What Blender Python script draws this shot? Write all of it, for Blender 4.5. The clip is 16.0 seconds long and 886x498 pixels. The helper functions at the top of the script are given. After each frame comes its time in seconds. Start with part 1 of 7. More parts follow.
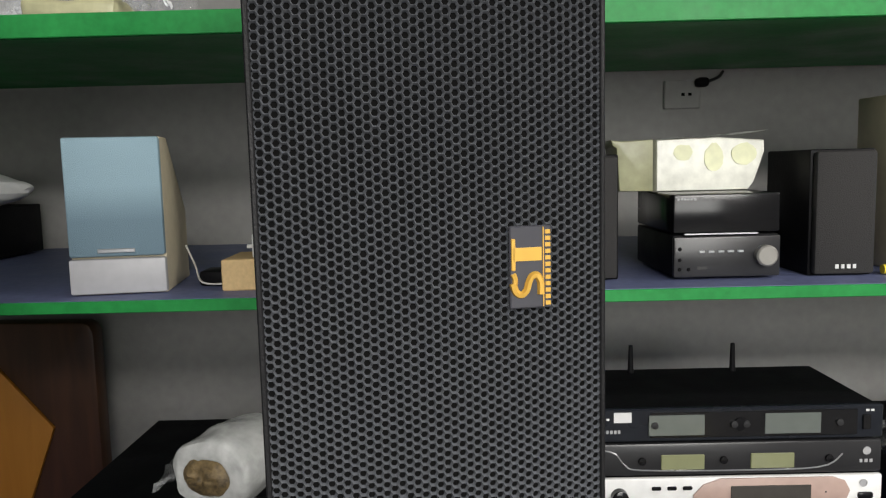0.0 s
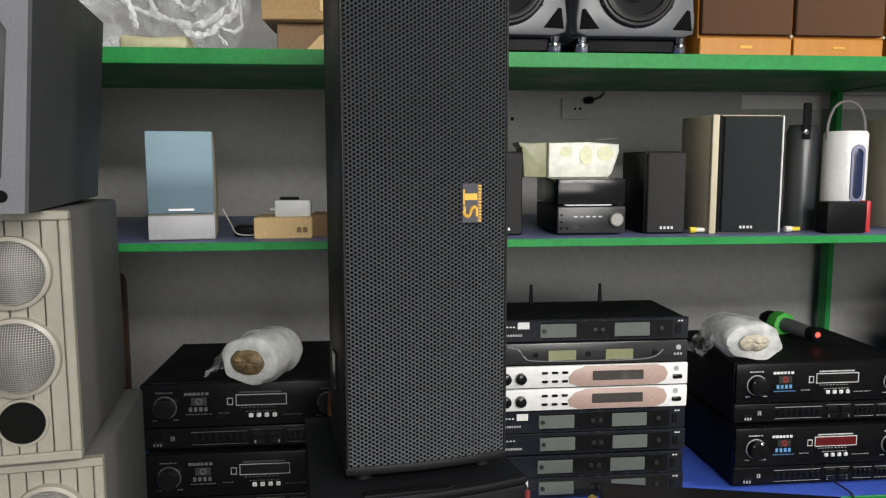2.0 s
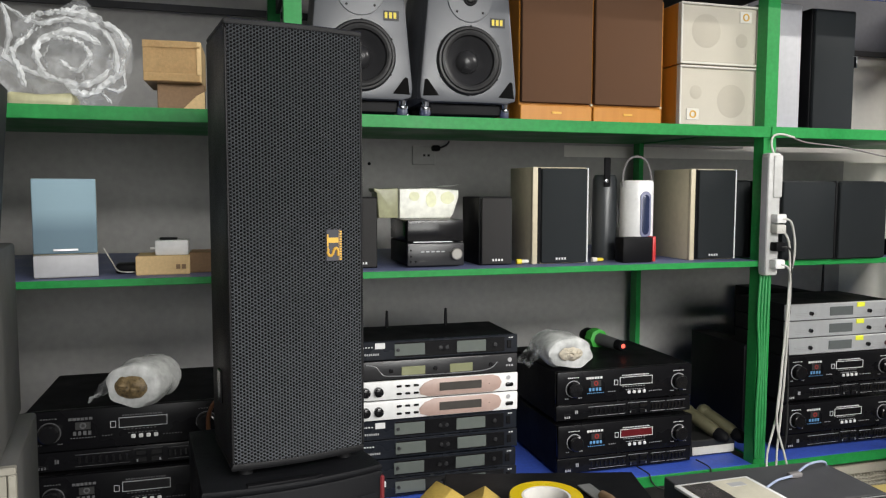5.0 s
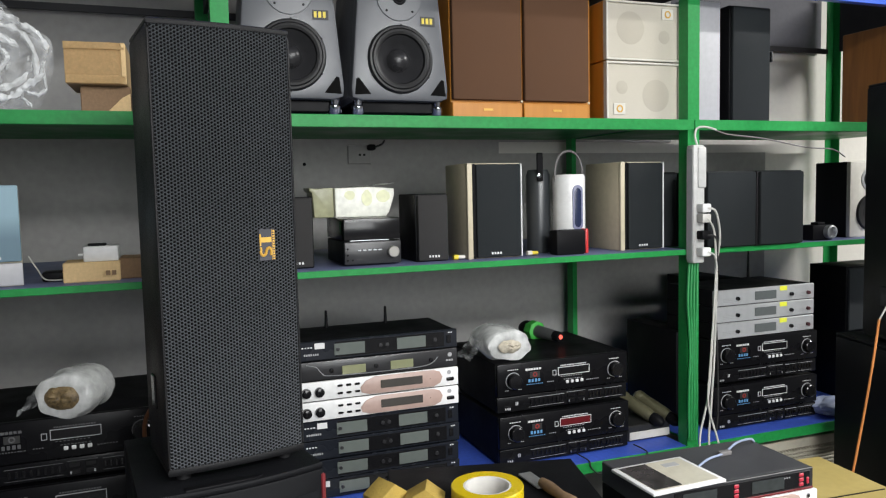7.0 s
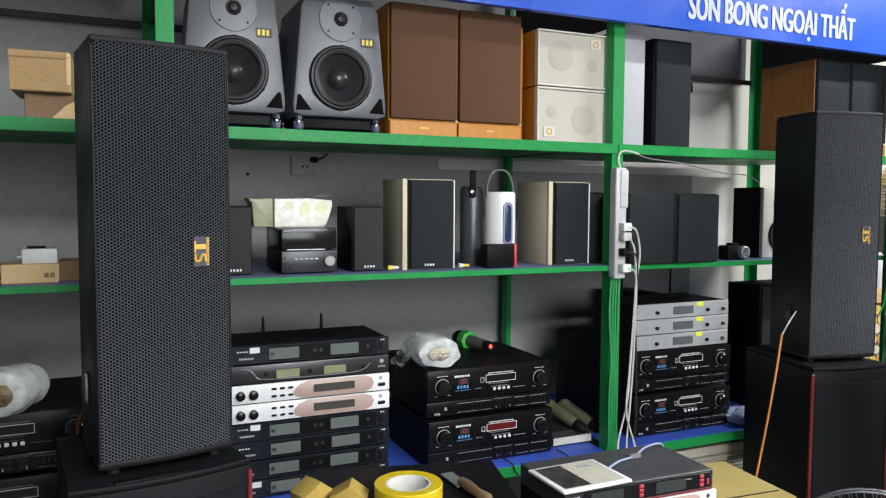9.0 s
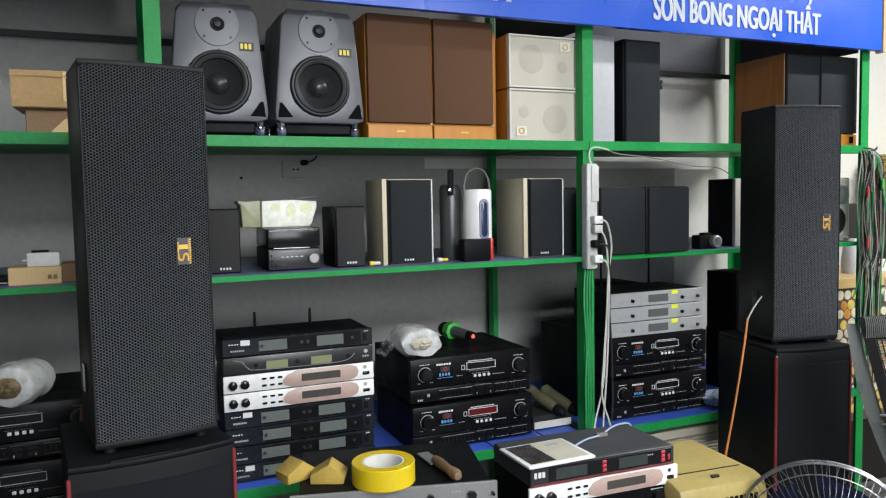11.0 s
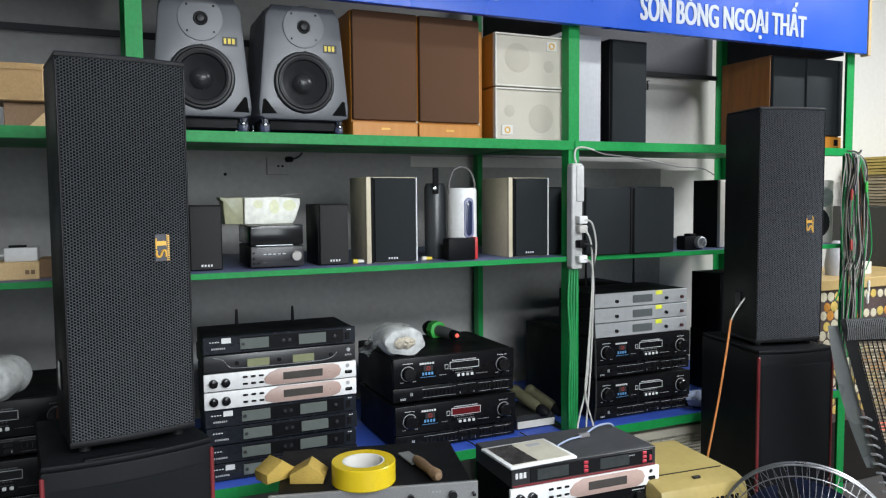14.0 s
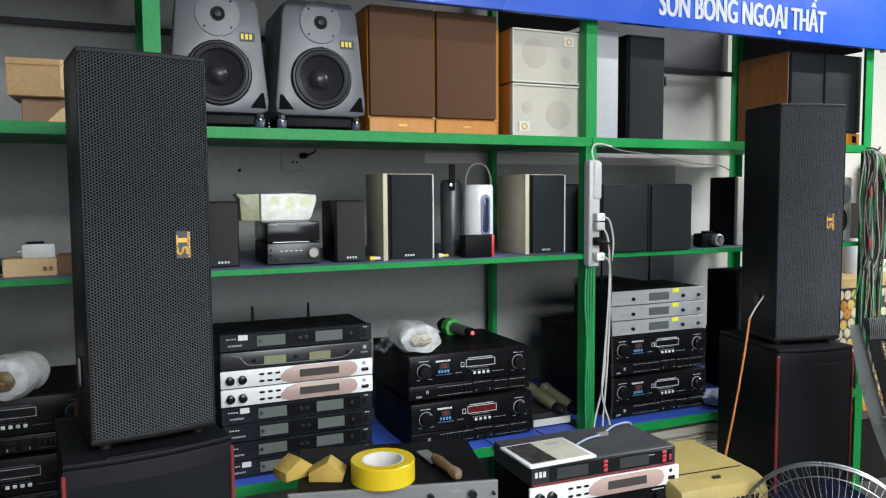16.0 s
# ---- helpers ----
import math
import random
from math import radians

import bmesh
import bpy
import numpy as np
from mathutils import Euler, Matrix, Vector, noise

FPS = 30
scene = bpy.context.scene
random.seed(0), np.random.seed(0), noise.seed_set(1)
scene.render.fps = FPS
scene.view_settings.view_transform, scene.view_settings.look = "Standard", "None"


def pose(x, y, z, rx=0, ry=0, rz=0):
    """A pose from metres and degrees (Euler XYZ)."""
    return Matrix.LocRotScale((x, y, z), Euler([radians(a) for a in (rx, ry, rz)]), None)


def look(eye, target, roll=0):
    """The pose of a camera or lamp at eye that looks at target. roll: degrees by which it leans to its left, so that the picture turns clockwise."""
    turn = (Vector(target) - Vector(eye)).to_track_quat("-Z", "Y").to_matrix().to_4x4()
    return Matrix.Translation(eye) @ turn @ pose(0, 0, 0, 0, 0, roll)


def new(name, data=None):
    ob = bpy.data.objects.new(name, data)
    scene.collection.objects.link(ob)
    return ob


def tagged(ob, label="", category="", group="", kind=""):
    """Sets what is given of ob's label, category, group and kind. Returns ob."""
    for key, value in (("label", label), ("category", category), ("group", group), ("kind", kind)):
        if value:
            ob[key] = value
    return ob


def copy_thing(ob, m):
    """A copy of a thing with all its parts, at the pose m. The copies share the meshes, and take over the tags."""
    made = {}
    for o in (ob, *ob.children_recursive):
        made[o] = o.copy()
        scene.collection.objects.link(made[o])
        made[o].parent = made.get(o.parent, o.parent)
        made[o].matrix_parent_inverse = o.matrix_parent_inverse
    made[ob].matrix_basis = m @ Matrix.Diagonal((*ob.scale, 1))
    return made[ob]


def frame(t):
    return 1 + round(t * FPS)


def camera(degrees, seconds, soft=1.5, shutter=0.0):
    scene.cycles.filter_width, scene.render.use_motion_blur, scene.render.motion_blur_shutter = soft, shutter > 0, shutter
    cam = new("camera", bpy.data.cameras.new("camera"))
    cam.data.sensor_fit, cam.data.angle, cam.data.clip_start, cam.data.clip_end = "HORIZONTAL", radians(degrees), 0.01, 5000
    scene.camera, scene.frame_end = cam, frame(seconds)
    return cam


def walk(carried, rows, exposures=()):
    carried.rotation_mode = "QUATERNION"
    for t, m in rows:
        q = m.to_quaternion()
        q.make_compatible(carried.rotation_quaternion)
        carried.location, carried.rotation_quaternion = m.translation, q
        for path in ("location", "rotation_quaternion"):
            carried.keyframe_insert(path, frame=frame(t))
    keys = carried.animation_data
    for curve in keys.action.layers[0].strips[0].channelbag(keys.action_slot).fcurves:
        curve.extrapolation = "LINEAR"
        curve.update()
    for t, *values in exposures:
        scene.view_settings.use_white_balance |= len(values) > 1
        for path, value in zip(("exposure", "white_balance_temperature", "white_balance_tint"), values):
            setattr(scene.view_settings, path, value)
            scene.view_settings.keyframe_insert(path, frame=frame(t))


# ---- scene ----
cam = camera(61.6, 16.0, soft=1.2)
PATH = [
    (0, (-1.356, -1.015, 1.296), (-1.378, 0.973, 1.076), -1.4),
    (0.5, (-1.414, -1.15, 1.306), (-1.359, 0.844, 1.162), -0.4),
    (1, (-1.501, -1.292, 1.297), (-1.292, 0.69, 1.123), -0.2),
    (1.5, (-1.48, -1.398, 1.289), (-1.227, 0.577, 1.095), -0.4),
    (2, (-1.443, -1.552, 1.284), (-1.253, 0.426, 1.053), -0.1),
    (2.5, (-1.431, -1.615, 1.289), (-1.217, 0.359, 1.05), -0.7),
    (3, (-1.388, -1.607, 1.295), (-1.134, 0.365, 1.072), -1.4),
    (3.5, (-1.394, -1.615, 1.309), (-1.106, 0.354, 1.105), -1.7),
    (4, (-1.447, -1.698, 1.321), (-1.126, 0.267, 1.134), -2.0),
    (4.5, (-1.502, -1.8, 1.324), (-1.072, 0.145, 1.149), -0.9),
    (5, (-1.481, -1.823, 1.321), (-0.927, 0.093, 1.168), 0.1),
    (5.2, (-1.466, -1.82, 1.329), (-0.874, 0.084, 1.168), 0.1),
    (7.5, (-1.47, -1.846, 1.311), (-0.757, 0.017, 1.16), -1.1),
    (8, (-1.46, -1.842, 1.321), (-0.725, 0.012, 1.167), -0.6),
    (8.5, (-1.459, -1.879, 1.32), (-0.695, -0.037, 1.175), -0.3),
    (9, (-1.458, -1.956, 1.319), (-0.64, -0.135, 1.196), 0.3),
    (11.5, (-1.406, -2.129, 1.322), (-0.625, -0.293, 1.189), -1.3),
    (12, (-1.41, -2.132, 1.321), (-0.588, -0.313, 1.191), -1.4),
    (12.5, (-1.403, -2.149, 1.322), (-0.567, -0.337, 1.196), -1.4),
    (13, (-1.417, -2.138, 1.321), (-0.577, -0.327, 1.199), -1.3),
    (13.5, (-1.408, -2.128, 1.322), (-0.587, -0.308, 1.192), -0.9),
    (14, (-1.393, -2.118, 1.322), (-0.583, -0.294, 1.186), -0.5),
    (14.5, (-1.388, -2.111, 1.322), (-0.586, -0.285, 1.173), -0.2),
    (15, (-1.388, -2.114, 1.323), (-0.6, -0.282, 1.167), -0.2),
    (15.5, (-1.384, -2.112, 1.324), (-0.618, -0.271, 1.164), -0.2),
    (16, (-1.417, -2.092, 1.324), (-0.623, -0.262, 1.178), -0.4),
]
EXPOSE = [(0, 0.06, 6620, 10), (5, 0.10, 6550, 10), (9, 0.09, 6120, 9), (11.4, -0.02, 6130, 8), (12.6, -0.03, 5940, 8), (16, 0.0, 5990, 8)]
walk(cam, [(t, look(eye, target, roll)) for t, eye, target, roll in PATH], EXPOSE)

# ---- world and lights ----
world = bpy.data.worlds.new("world")
scene.world = world
world.use_nodes = True
bg = world.node_tree.nodes["Background"]
bg.inputs[0].default_value = (0.75, 0.85, 1.0, 1)
bg.inputs[1].default_value = 0.25
scene.view_settings.exposure = 0.0


def area(name, at, aim, sx, sy, power, color):
    lamp = bpy.data.lights.new(name, "AREA")
    lamp.shape, lamp.size, lamp.size_y, lamp.energy, lamp.color = "RECTANGLE", sx, sy, power, color
    ob = new(name, lamp)
    ob.matrix_world = look(at, aim)
    return ob


# tubes of the shop, out of view above and behind the camera; the front one is lowered and widened to soften its shadows
area("tube_light_front", (-0.2, -3.2, 2.42), (-0.2, -2.6, 0), 2.4, 0.55, 155, (1.0, 0.985, 0.96))
# daylight through the open shop front behind the camera
area("shop_front_daylight", (-0.7, -4.56, 1.68), (-0.7, 0.0, 1.50), 2.2, 1.2, 72, (1.0, 1.0, 0.965))
area("tube_light_right", (2.3, -1.3, 2.93), (2.3, -1.25, 0), 1.6, 0.12, 125, (1.0, 0.975, 0.93))
area("tube_light_left", (-3.0, -3.0, 2.93), (-3.0, -2.95, 0), 1.6, 0.12, 14, (1.0, 0.985, 0.96))

# ---- materials ----


def mat(name, color, rough=0.5, metal=0.0, vary=0.15, big=4.0, fine=60.0, bump=0.1, spec=0.5, coat=0.0, rough_vary=0.12, random_tint=0.0):
    m = bpy.data.materials.new(name)
    m.use_nodes = True
    n, l = m.node_tree.nodes, m.node_tree.links
    b = n["Principled BSDF"]
    tc = n.new("ShaderNodeTexCoord")
    n1, n2 = n.new("ShaderNodeTexNoise"), n.new("ShaderNodeTexNoise")
    n1.inputs["Scale"].default_value, n1.inputs["Detail"].default_value = big, 4
    n2.inputs["Scale"].default_value, n2.inputs["Detail"].default_value = fine, 3
    l.new(tc.outputs["Object"], n1.inputs["Vector"])
    l.new(tc.outputs["Object"], n2.inputs["Vector"])
    add = n.new("ShaderNodeMath")
    add.operation = "ADD"
    l.new(n1.outputs["Fac"], add.inputs[0])
    l.new(n2.outputs["Fac"], add.inputs[1])
    mr = n.new("ShaderNodeMapRange")
    mr.inputs["From Min"].default_value, mr.inputs["From Max"].default_value = 0.6, 1.4
    mr.inputs["To Min"].default_value, mr.inputs["To Max"].default_value = 1 - vary, 1 + vary
    l.new(add.outputs[0], mr.inputs["Value"])
    mul = n.new("ShaderNodeMix")
    mul.data_type, mul.blend_type = "RGBA", "MULTIPLY"
    mul.inputs["Factor"].default_value = 1.0
    mul.inputs["A"].default_value = (*color, 1)
    l.new(mr.outputs["Result"], mul.inputs["B"])
    l.new(mul.outputs["Result"], b.inputs["Base Color"])
    rr = n.new("ShaderNodeMapRange")
    rr.inputs["From Min"].default_value, rr.inputs["From Max"].default_value = 0.3, 0.7
    rr.inputs["To Min"].default_value = max(0.02, rough - rough_vary)
    rr.inputs["To Max"].default_value = min(1, rough + rough_vary)
    l.new(n1.outputs["Fac"], rr.inputs["Value"])
    l.new(rr.outputs["Result"], b.inputs["Roughness"])
    b.inputs["Metallic"].default_value = metal
    b.inputs["Specular IOR Level"].default_value = spec
    b.inputs["Coat Weight"].default_value = coat
    if bump:
        bp = n.new("ShaderNodeBump")
        bp.inputs["Strength"].default_value, bp.inputs["Distance"].default_value = bump, 0.002
        l.new(n2.outputs["Fac"], bp.inputs["Height"])
        l.new(bp.outputs["Normal"], b.inputs["Normal"])
    return m


def wood_mat(name, c1, c2, scale=3.0, rough=0.45):
    m = bpy.data.materials.new(name)
    m.use_nodes = True
    n, l = m.node_tree.nodes, m.node_tree.links
    b = n["Principled BSDF"]
    tc, mp = n.new("ShaderNodeTexCoord"), n.new("ShaderNodeMapping")
    mp.inputs["Scale"].default_value = (14, 14, 1.5)
    ns, cr = n.new("ShaderNodeTexNoise"), n.new("ShaderNodeValToRGB")
    ns.inputs["Scale"].default_value, ns.inputs["Detail"].default_value, ns.inputs["Distortion"].default_value = scale, 6, 0.6
    cr.color_ramp.elements[0].color, cr.color_ramp.elements[1].color = (*c1, 1), (*c2, 1)
    cr.color_ramp.elements[0].position, cr.color_ramp.elements[1].position = 0.3, 0.7
    l.new(tc.outputs["Object"], mp.inputs["Vector"])
    l.new(mp.outputs["Vector"], ns.inputs["Vector"])
    l.new(ns.outputs["Fac"], cr.inputs["Fac"])
    l.new(cr.outputs["Color"], b.inputs["Base Color"])
    b.inputs["Roughness"].default_value = rough
    return m


def clear_mat(name, color, rough, alpha, bubbles=0.3):
    """Thin plastic film: part clear, part milky gloss."""
    m = bpy.data.materials.new(name)
    m.use_nodes = True
    n, l = m.node_tree.nodes, m.node_tree.links
    b, out = n["Principled BSDF"], n["Material Output"]
    b.inputs["Base Color"].default_value = (*color, 1)
    b.inputs["Roughness"].default_value = rough
    tr, mx, ns, mr = n.new("ShaderNodeBsdfTransparent"), n.new("ShaderNodeMixShader"), n.new("ShaderNodeTexNoise"), n.new("ShaderNodeMapRange")
    tc = n.new("ShaderNodeTexCoord")
    ns.inputs["Scale"].default_value, ns.inputs["Detail"].default_value = 22, 5
    l.new(tc.outputs["Object"], ns.inputs["Vector"])
    mr.inputs["From Min"].default_value, mr.inputs["From Max"].default_value = 0.35, 0.7
    mr.inputs["To Min"].default_value, mr.inputs["To Max"].default_value = max(0.02, alpha - 0.22), min(1, alpha + 0.26)
    l.new(ns.outputs["Fac"], mr.inputs["Value"])
    l.new(mr.outputs["Result"], mx.inputs["Fac"])
    vo, bp = n.new("ShaderNodeTexVoronoi"), n.new("ShaderNodeBump")
    vo.inputs["Scale"].default_value = 115
    bp.inputs["Strength"].default_value, bp.inputs["Distance"].default_value = bubbles, 0.003
    l.new(tc.outputs["Object"], vo.inputs["Vector"])
    l.new(vo.outputs["Distance"], bp.inputs["Height"])
    l.new(bp.outputs["Normal"], b.inputs["Normal"])
    l.new(tr.outputs[0], mx.inputs[1])
    l.new(b.outputs[0], mx.inputs[2])
    l.new(mx.outputs[0], out.inputs["Surface"])
    return m


def glow_mat(name, color, strength):
    m = bpy.data.materials.new(name)
    m.use_nodes = True
    b = m.node_tree.nodes["Principled BSDF"]
    b.inputs["Base Color"].default_value = (*color, 1)
    b.inputs["Emission Color"].default_value = (*color, 1)
    b.inputs["Emission Strength"].default_value = strength
    return m


M = {}
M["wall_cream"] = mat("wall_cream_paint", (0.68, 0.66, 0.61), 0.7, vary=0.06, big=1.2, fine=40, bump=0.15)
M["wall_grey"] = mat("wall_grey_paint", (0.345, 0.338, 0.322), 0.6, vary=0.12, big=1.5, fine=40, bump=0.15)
M["wall_dim"] = mat("unseen_dark_wall_paint", (0.20, 0.195, 0.19), 0.7, vary=0.25, big=1.0)
M["ceiling"] = mat("ceiling_paint", (0.55, 0.55, 0.53), 0.8, vary=0.05)
M["floor"] = mat("floor_tile_grey", (0.085, 0.082, 0.08), 0.4, vary=0.15, big=2)
M["green"] = mat("green_enamel", (0.018, 0.24, 0.055), 0.45, vary=0.22, big=6, fine=90, bump=0.12, spec=0.25)
M["blue_sheet"] = mat("blue_sheet", (0.05, 0.11, 0.55), 0.5, vary=0.2, big=5, fine=80, bump=0.1)
M["deck_grey"] = mat("dusty_blue_sheet", (0.12, 0.14, 0.26), 0.55, vary=0.25, big=6, fine=80)
M["black"] = mat("black_paint", (0.006, 0.006, 0.007), 0.5, vary=0.25, big=8, fine=200, bump=0.15, spec=0.09)
M["black_tex"] = mat("black_textured_paint", (0.006, 0.006, 0.007), 0.55, vary=0.25, big=6, fine=500, bump=0.4, spec=0.28)
M["bass_tex"] = mat("bass_cabinet_texture", (0.006, 0.0063, 0.0075), 0.5, vary=0.25, big=6, fine=500, bump=0.4, spec=0.13)
M["black_gloss"] = mat("black_gloss_plastic", (0.008, 0.008, 0.009), 0.2, vary=0.2, bump=0.0, spec=0.35)
M["grille"] = mat("grille_powder_coat", (0.105, 0.111, 0.123), 0.31, vary=0.15, big=3, fine=300, bump=0.0, rough_vary=0.03, spec=1.0)
M["cavity"] = mat("black_foam", (0.004, 0.004, 0.004), 0.95, vary=0.2, spec=0.1)
M["cloth_dark"] = mat("dark_grille_cloth", (0.0155, 0.0185, 0.0205), 0.85, vary=0.18, big=5, fine=700, bump=0.5, spec=0.25)
M["cloth_black"] = mat("black_front_cloth", (0.0075, 0.0082, 0.0098), 0.8, vary=0.18, big=5, fine=700, bump=0.5, spec=0.12)
M["cloth_charcoal"] = mat("charcoal_grille_cloth", (0.030, 0.029, 0.029), 0.8, vary=0.18, big=5, fine=700, bump=0.5, spec=0.25)
M["cloth_brown"] = mat("brown_grille_cloth", (0.105, 0.054, 0.030), 0.85, vary=0.12, big=4, fine=600, bump=0.5, spec=0.2)
M["cloth_cream"] = mat("cream_grille_cloth", (0.50, 0.465, 0.39), 0.8, vary=0.08, big=10, fine=600, bump=0.4)
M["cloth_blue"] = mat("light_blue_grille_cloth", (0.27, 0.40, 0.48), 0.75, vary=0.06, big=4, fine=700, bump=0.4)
# shading painted into the cloth: darker low down, blending to lighter above
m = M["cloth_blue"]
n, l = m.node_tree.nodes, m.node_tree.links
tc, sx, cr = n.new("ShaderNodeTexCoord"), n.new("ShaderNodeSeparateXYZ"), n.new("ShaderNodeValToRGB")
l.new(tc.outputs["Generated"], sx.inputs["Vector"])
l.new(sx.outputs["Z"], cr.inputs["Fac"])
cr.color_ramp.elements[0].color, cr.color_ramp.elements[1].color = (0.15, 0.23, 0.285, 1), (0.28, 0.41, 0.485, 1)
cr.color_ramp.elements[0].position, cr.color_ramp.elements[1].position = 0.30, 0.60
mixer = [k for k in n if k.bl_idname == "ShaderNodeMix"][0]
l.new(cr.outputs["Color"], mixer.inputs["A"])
M["wood_orange"] = wood_mat("orange_wood_veneer", (0.44, 0.17, 0.014), (0.50, 0.205, 0.022))
M["wood_cherry"] = wood_mat("cherry_wood_veneer", (0.16, 0.062, 0.013), (0.235, 0.095, 0.02))
M["wood_brown"] = wood_mat("dark_brown_wood", (0.045, 0.018, 0.007), (0.075, 0.03, 0.012))
M["beige"] = mat("beige_laminate", (0.52, 0.46, 0.33), 0.5, vary=0.1, big=5)
M["cream"] = mat("cream_plastic", (0.62, 0.60, 0.54), 0.45, vary=0.08, big=6)
M["white"] = mat("white_plastic", (0.73, 0.73, 0.725), 0.38, vary=0.10, big=8, bump=0.03)
M["grey_white"] = mat("pale_grey_paint", (0.42, 0.42, 0.44), 0.5, vary=0.08)
M["grey_body"] = mat("grey_monitor_paint", (0.095, 0.100, 0.111), 0.38, vary=0.12, big=8, fine=400, bump=0.2)
M["grey_pa"] = mat("blue_grey_pa_plastic", (0.125, 0.127, 0.142), 0.5, vary=0.12, big=8, fine=300, bump=0.2)
M["grey_pa_dark"] = mat("dark_grey_pa_side", (0.03, 0.031, 0.034), 0.55, vary=0.2, fine=300, bump=0.3)
M["silver_front"] = mat("silver_cream_panel", (0.27, 0.255, 0.213), 0.4, vary=0.1, big=8)
M["silver_side"] = mat("grey_vinyl_side", (0.085, 0.084, 0.080), 0.6, vary=0.15, fine=300, bump=0.3)
M["silver"] = mat("brushed_silver", (0.52, 0.53, 0.55), 0.32, 0.75, vary=0.1, big=10, fine=200, bump=0.05)
M["chrome"] = mat("chrome", (0.7, 0.72, 0.76), 0.15, 1.0, vary=0.05, bump=0.0)
M["mesh_dull"] = mat("dull_wire_mesh", (0.28, 0.27, 0.25), 0.45, 0.5, vary=0.1, bump=0.0)
M["strip_white"] = mat("aged_white_plastic", (0.47, 0.47, 0.46), 0.4, vary=0.14, big=14, bump=0.03)
M["wire"] = mat("dull_chrome_wire", (0.27, 0.27, 0.28), 0.3, 0.9, vary=0.15, bump=0.0)
M["rubber"] = mat("woofer_rubber", (0.010, 0.010, 0.011), 0.45, vary=0.2, fine=200)
M["cone"] = mat("woofer_cone", (0.022, 0.022, 0.024), 0.42, vary=0.2, fine=300, bump=0.2, spec=0.3)
M["dust_cap"] = mat("woofer_dust_cap", (0.020, 0.020, 0.022), 0.3, vary=0.15, bump=0.0)
M["lcd"] = mat("unlit_lcd", (0.12, 0.135, 0.125), 0.15, vary=0.06, bump=0.0)
M["lcd_yellow"] = mat("unlit_yellow_lcd", (0.22, 0.23, 0.13), 0.15, vary=0.06, bump=0.0)
M["lcd_dark"] = mat("dark_display", (0.06, 0.055, 0.05), 0.12, vary=0.1, bump=0.0)
M["lcd_red"] = mat("red_display", (0.10, 0.012, 0.015), 0.12, vary=0.15, bump=0.0)
M["rose"] = mat("rose_panel", (0.42, 0.30, 0.26), 0.4, vary=0.1)
M["ink_white"] = mat("white_print", (0.65, 0.65, 0.65), 0.5, vary=0.05, bump=0.0)
M["ink_grey"] = mat("grey_print", (0.36, 0.36, 0.37), 0.5, vary=0.05, bump=0.0)
M["ink_red"] = mat("red_print", (0.30, 0.025, 0.02), 0.4, vary=0.05, bump=0.0)
M["ink_blue"] = mat("blue_print", (0.12, 0.30, 0.55), 0.4, vary=0.05, bump=0.0)
M["ink_yellow"] = mat("yellow_print", (0.70, 0.55, 0.04), 0.45, vary=0.05, bump=0.0)
M["ink_dark"] = mat("dark_print", (0.02, 0.02, 0.02), 0.5, vary=0.05, bump=0.0)
M["gold"] = mat("gold_print", (0.62, 0.36, 0.06), 0.4, 0.3, vary=0.1, bump=0.0)
M["badge"] = mat("badge_grey", (0.055, 0.055, 0.065), 0.25, vary=0.1, bump=0.0)
M["red_trim"] = mat("red_trim", (0.16, 0.018, 0.022), 0.4, vary=0.15)
M["card"] = mat("cardboard", (0.66, 0.47, 0.235), 0.8, vary=0.14, big=6, fine=150, bump=0.3)
M["card_dark"] = mat("dark_cardboard", (0.22, 0.135, 0.07), 0.75, vary=0.2, big=6, fine=150, bump=0.3)
M["film"] = clear_mat("bubble_wrap_film", (0.85, 0.87, 0.88), 0.10, 0.06, 0.5)
M["film_dense"] = clear_mat("bubble_wrap_rolled", (0.80, 0.81, 0.80), 0.12, 0.60, 0.10)
M["film_ridge"] = clear_mat("bubble_wrap_folds", (0.95, 0.97, 0.98), 0.12, 0.58, 0.40)
M["film_thin"] = clear_mat("thin_clear_film", (0.80, 0.82, 0.83), 0.12, 0.18)
M["tan"] = mat("tan_packing", (0.15, 0.105, 0.05), 0.6, vary=0.85, big=30, fine=120, bump=0.4)
M["sign_shade"] = mat("sign_shade_paint", (0.085, 0.085, 0.102), 0.6, vary=0.12, big=2)
M["tan_pale"] = mat("pale_packing", (0.50, 0.45, 0.36), 0.7, vary=0.4, big=30, fine=120, bump=0.4)
M["ink_dim"] = mat("shade_dimmed_print", (0.09, 0.09, 0.095), 0.5, vary=0.2, bump=0.0)
M["tissue"] = mat("tissue_pack_white", (0.80, 0.80, 0.72), 0.4, vary=0.2, big=12)
M["tissue_green"] = mat("tissue_pack_print", (0.74, 0.75, 0.50), 0.45, vary=0.16, big=14)
M["tissue_clear"] = mat("tissue_pack_olive_end", (0.30, 0.30, 0.18), 0.4, vary=0.25, big=14)
M["mic_green"] = mat("bright_green_rubber", (0.05, 0.38, 0.05), 0.5, vary=0.1)
M["mic_body"] = mat("olive_grey_metal", (0.125, 0.118, 0.070), 0.4, 0.35, vary=0.2)
M["mic_grey"] = mat("grey_mic_metal", (0.15, 0.15, 0.155), 0.35, 0.5, vary=0.1)
M["cable_white"] = mat("white_cable", (0.50, 0.49, 0.46), 0.5, vary=0.08)
M["cable_green"] = mat("green_cable", (0.018, 0.235, 0.06), 0.5, vary=0.2)
M["cable_orange"] = mat("orange_cable", (0.55, 0.20, 0.05), 0.5, vary=0.15)
M["cable_black"] = mat("black_cable", (0.012, 0.012, 0.012), 0.5, vary=0.1)
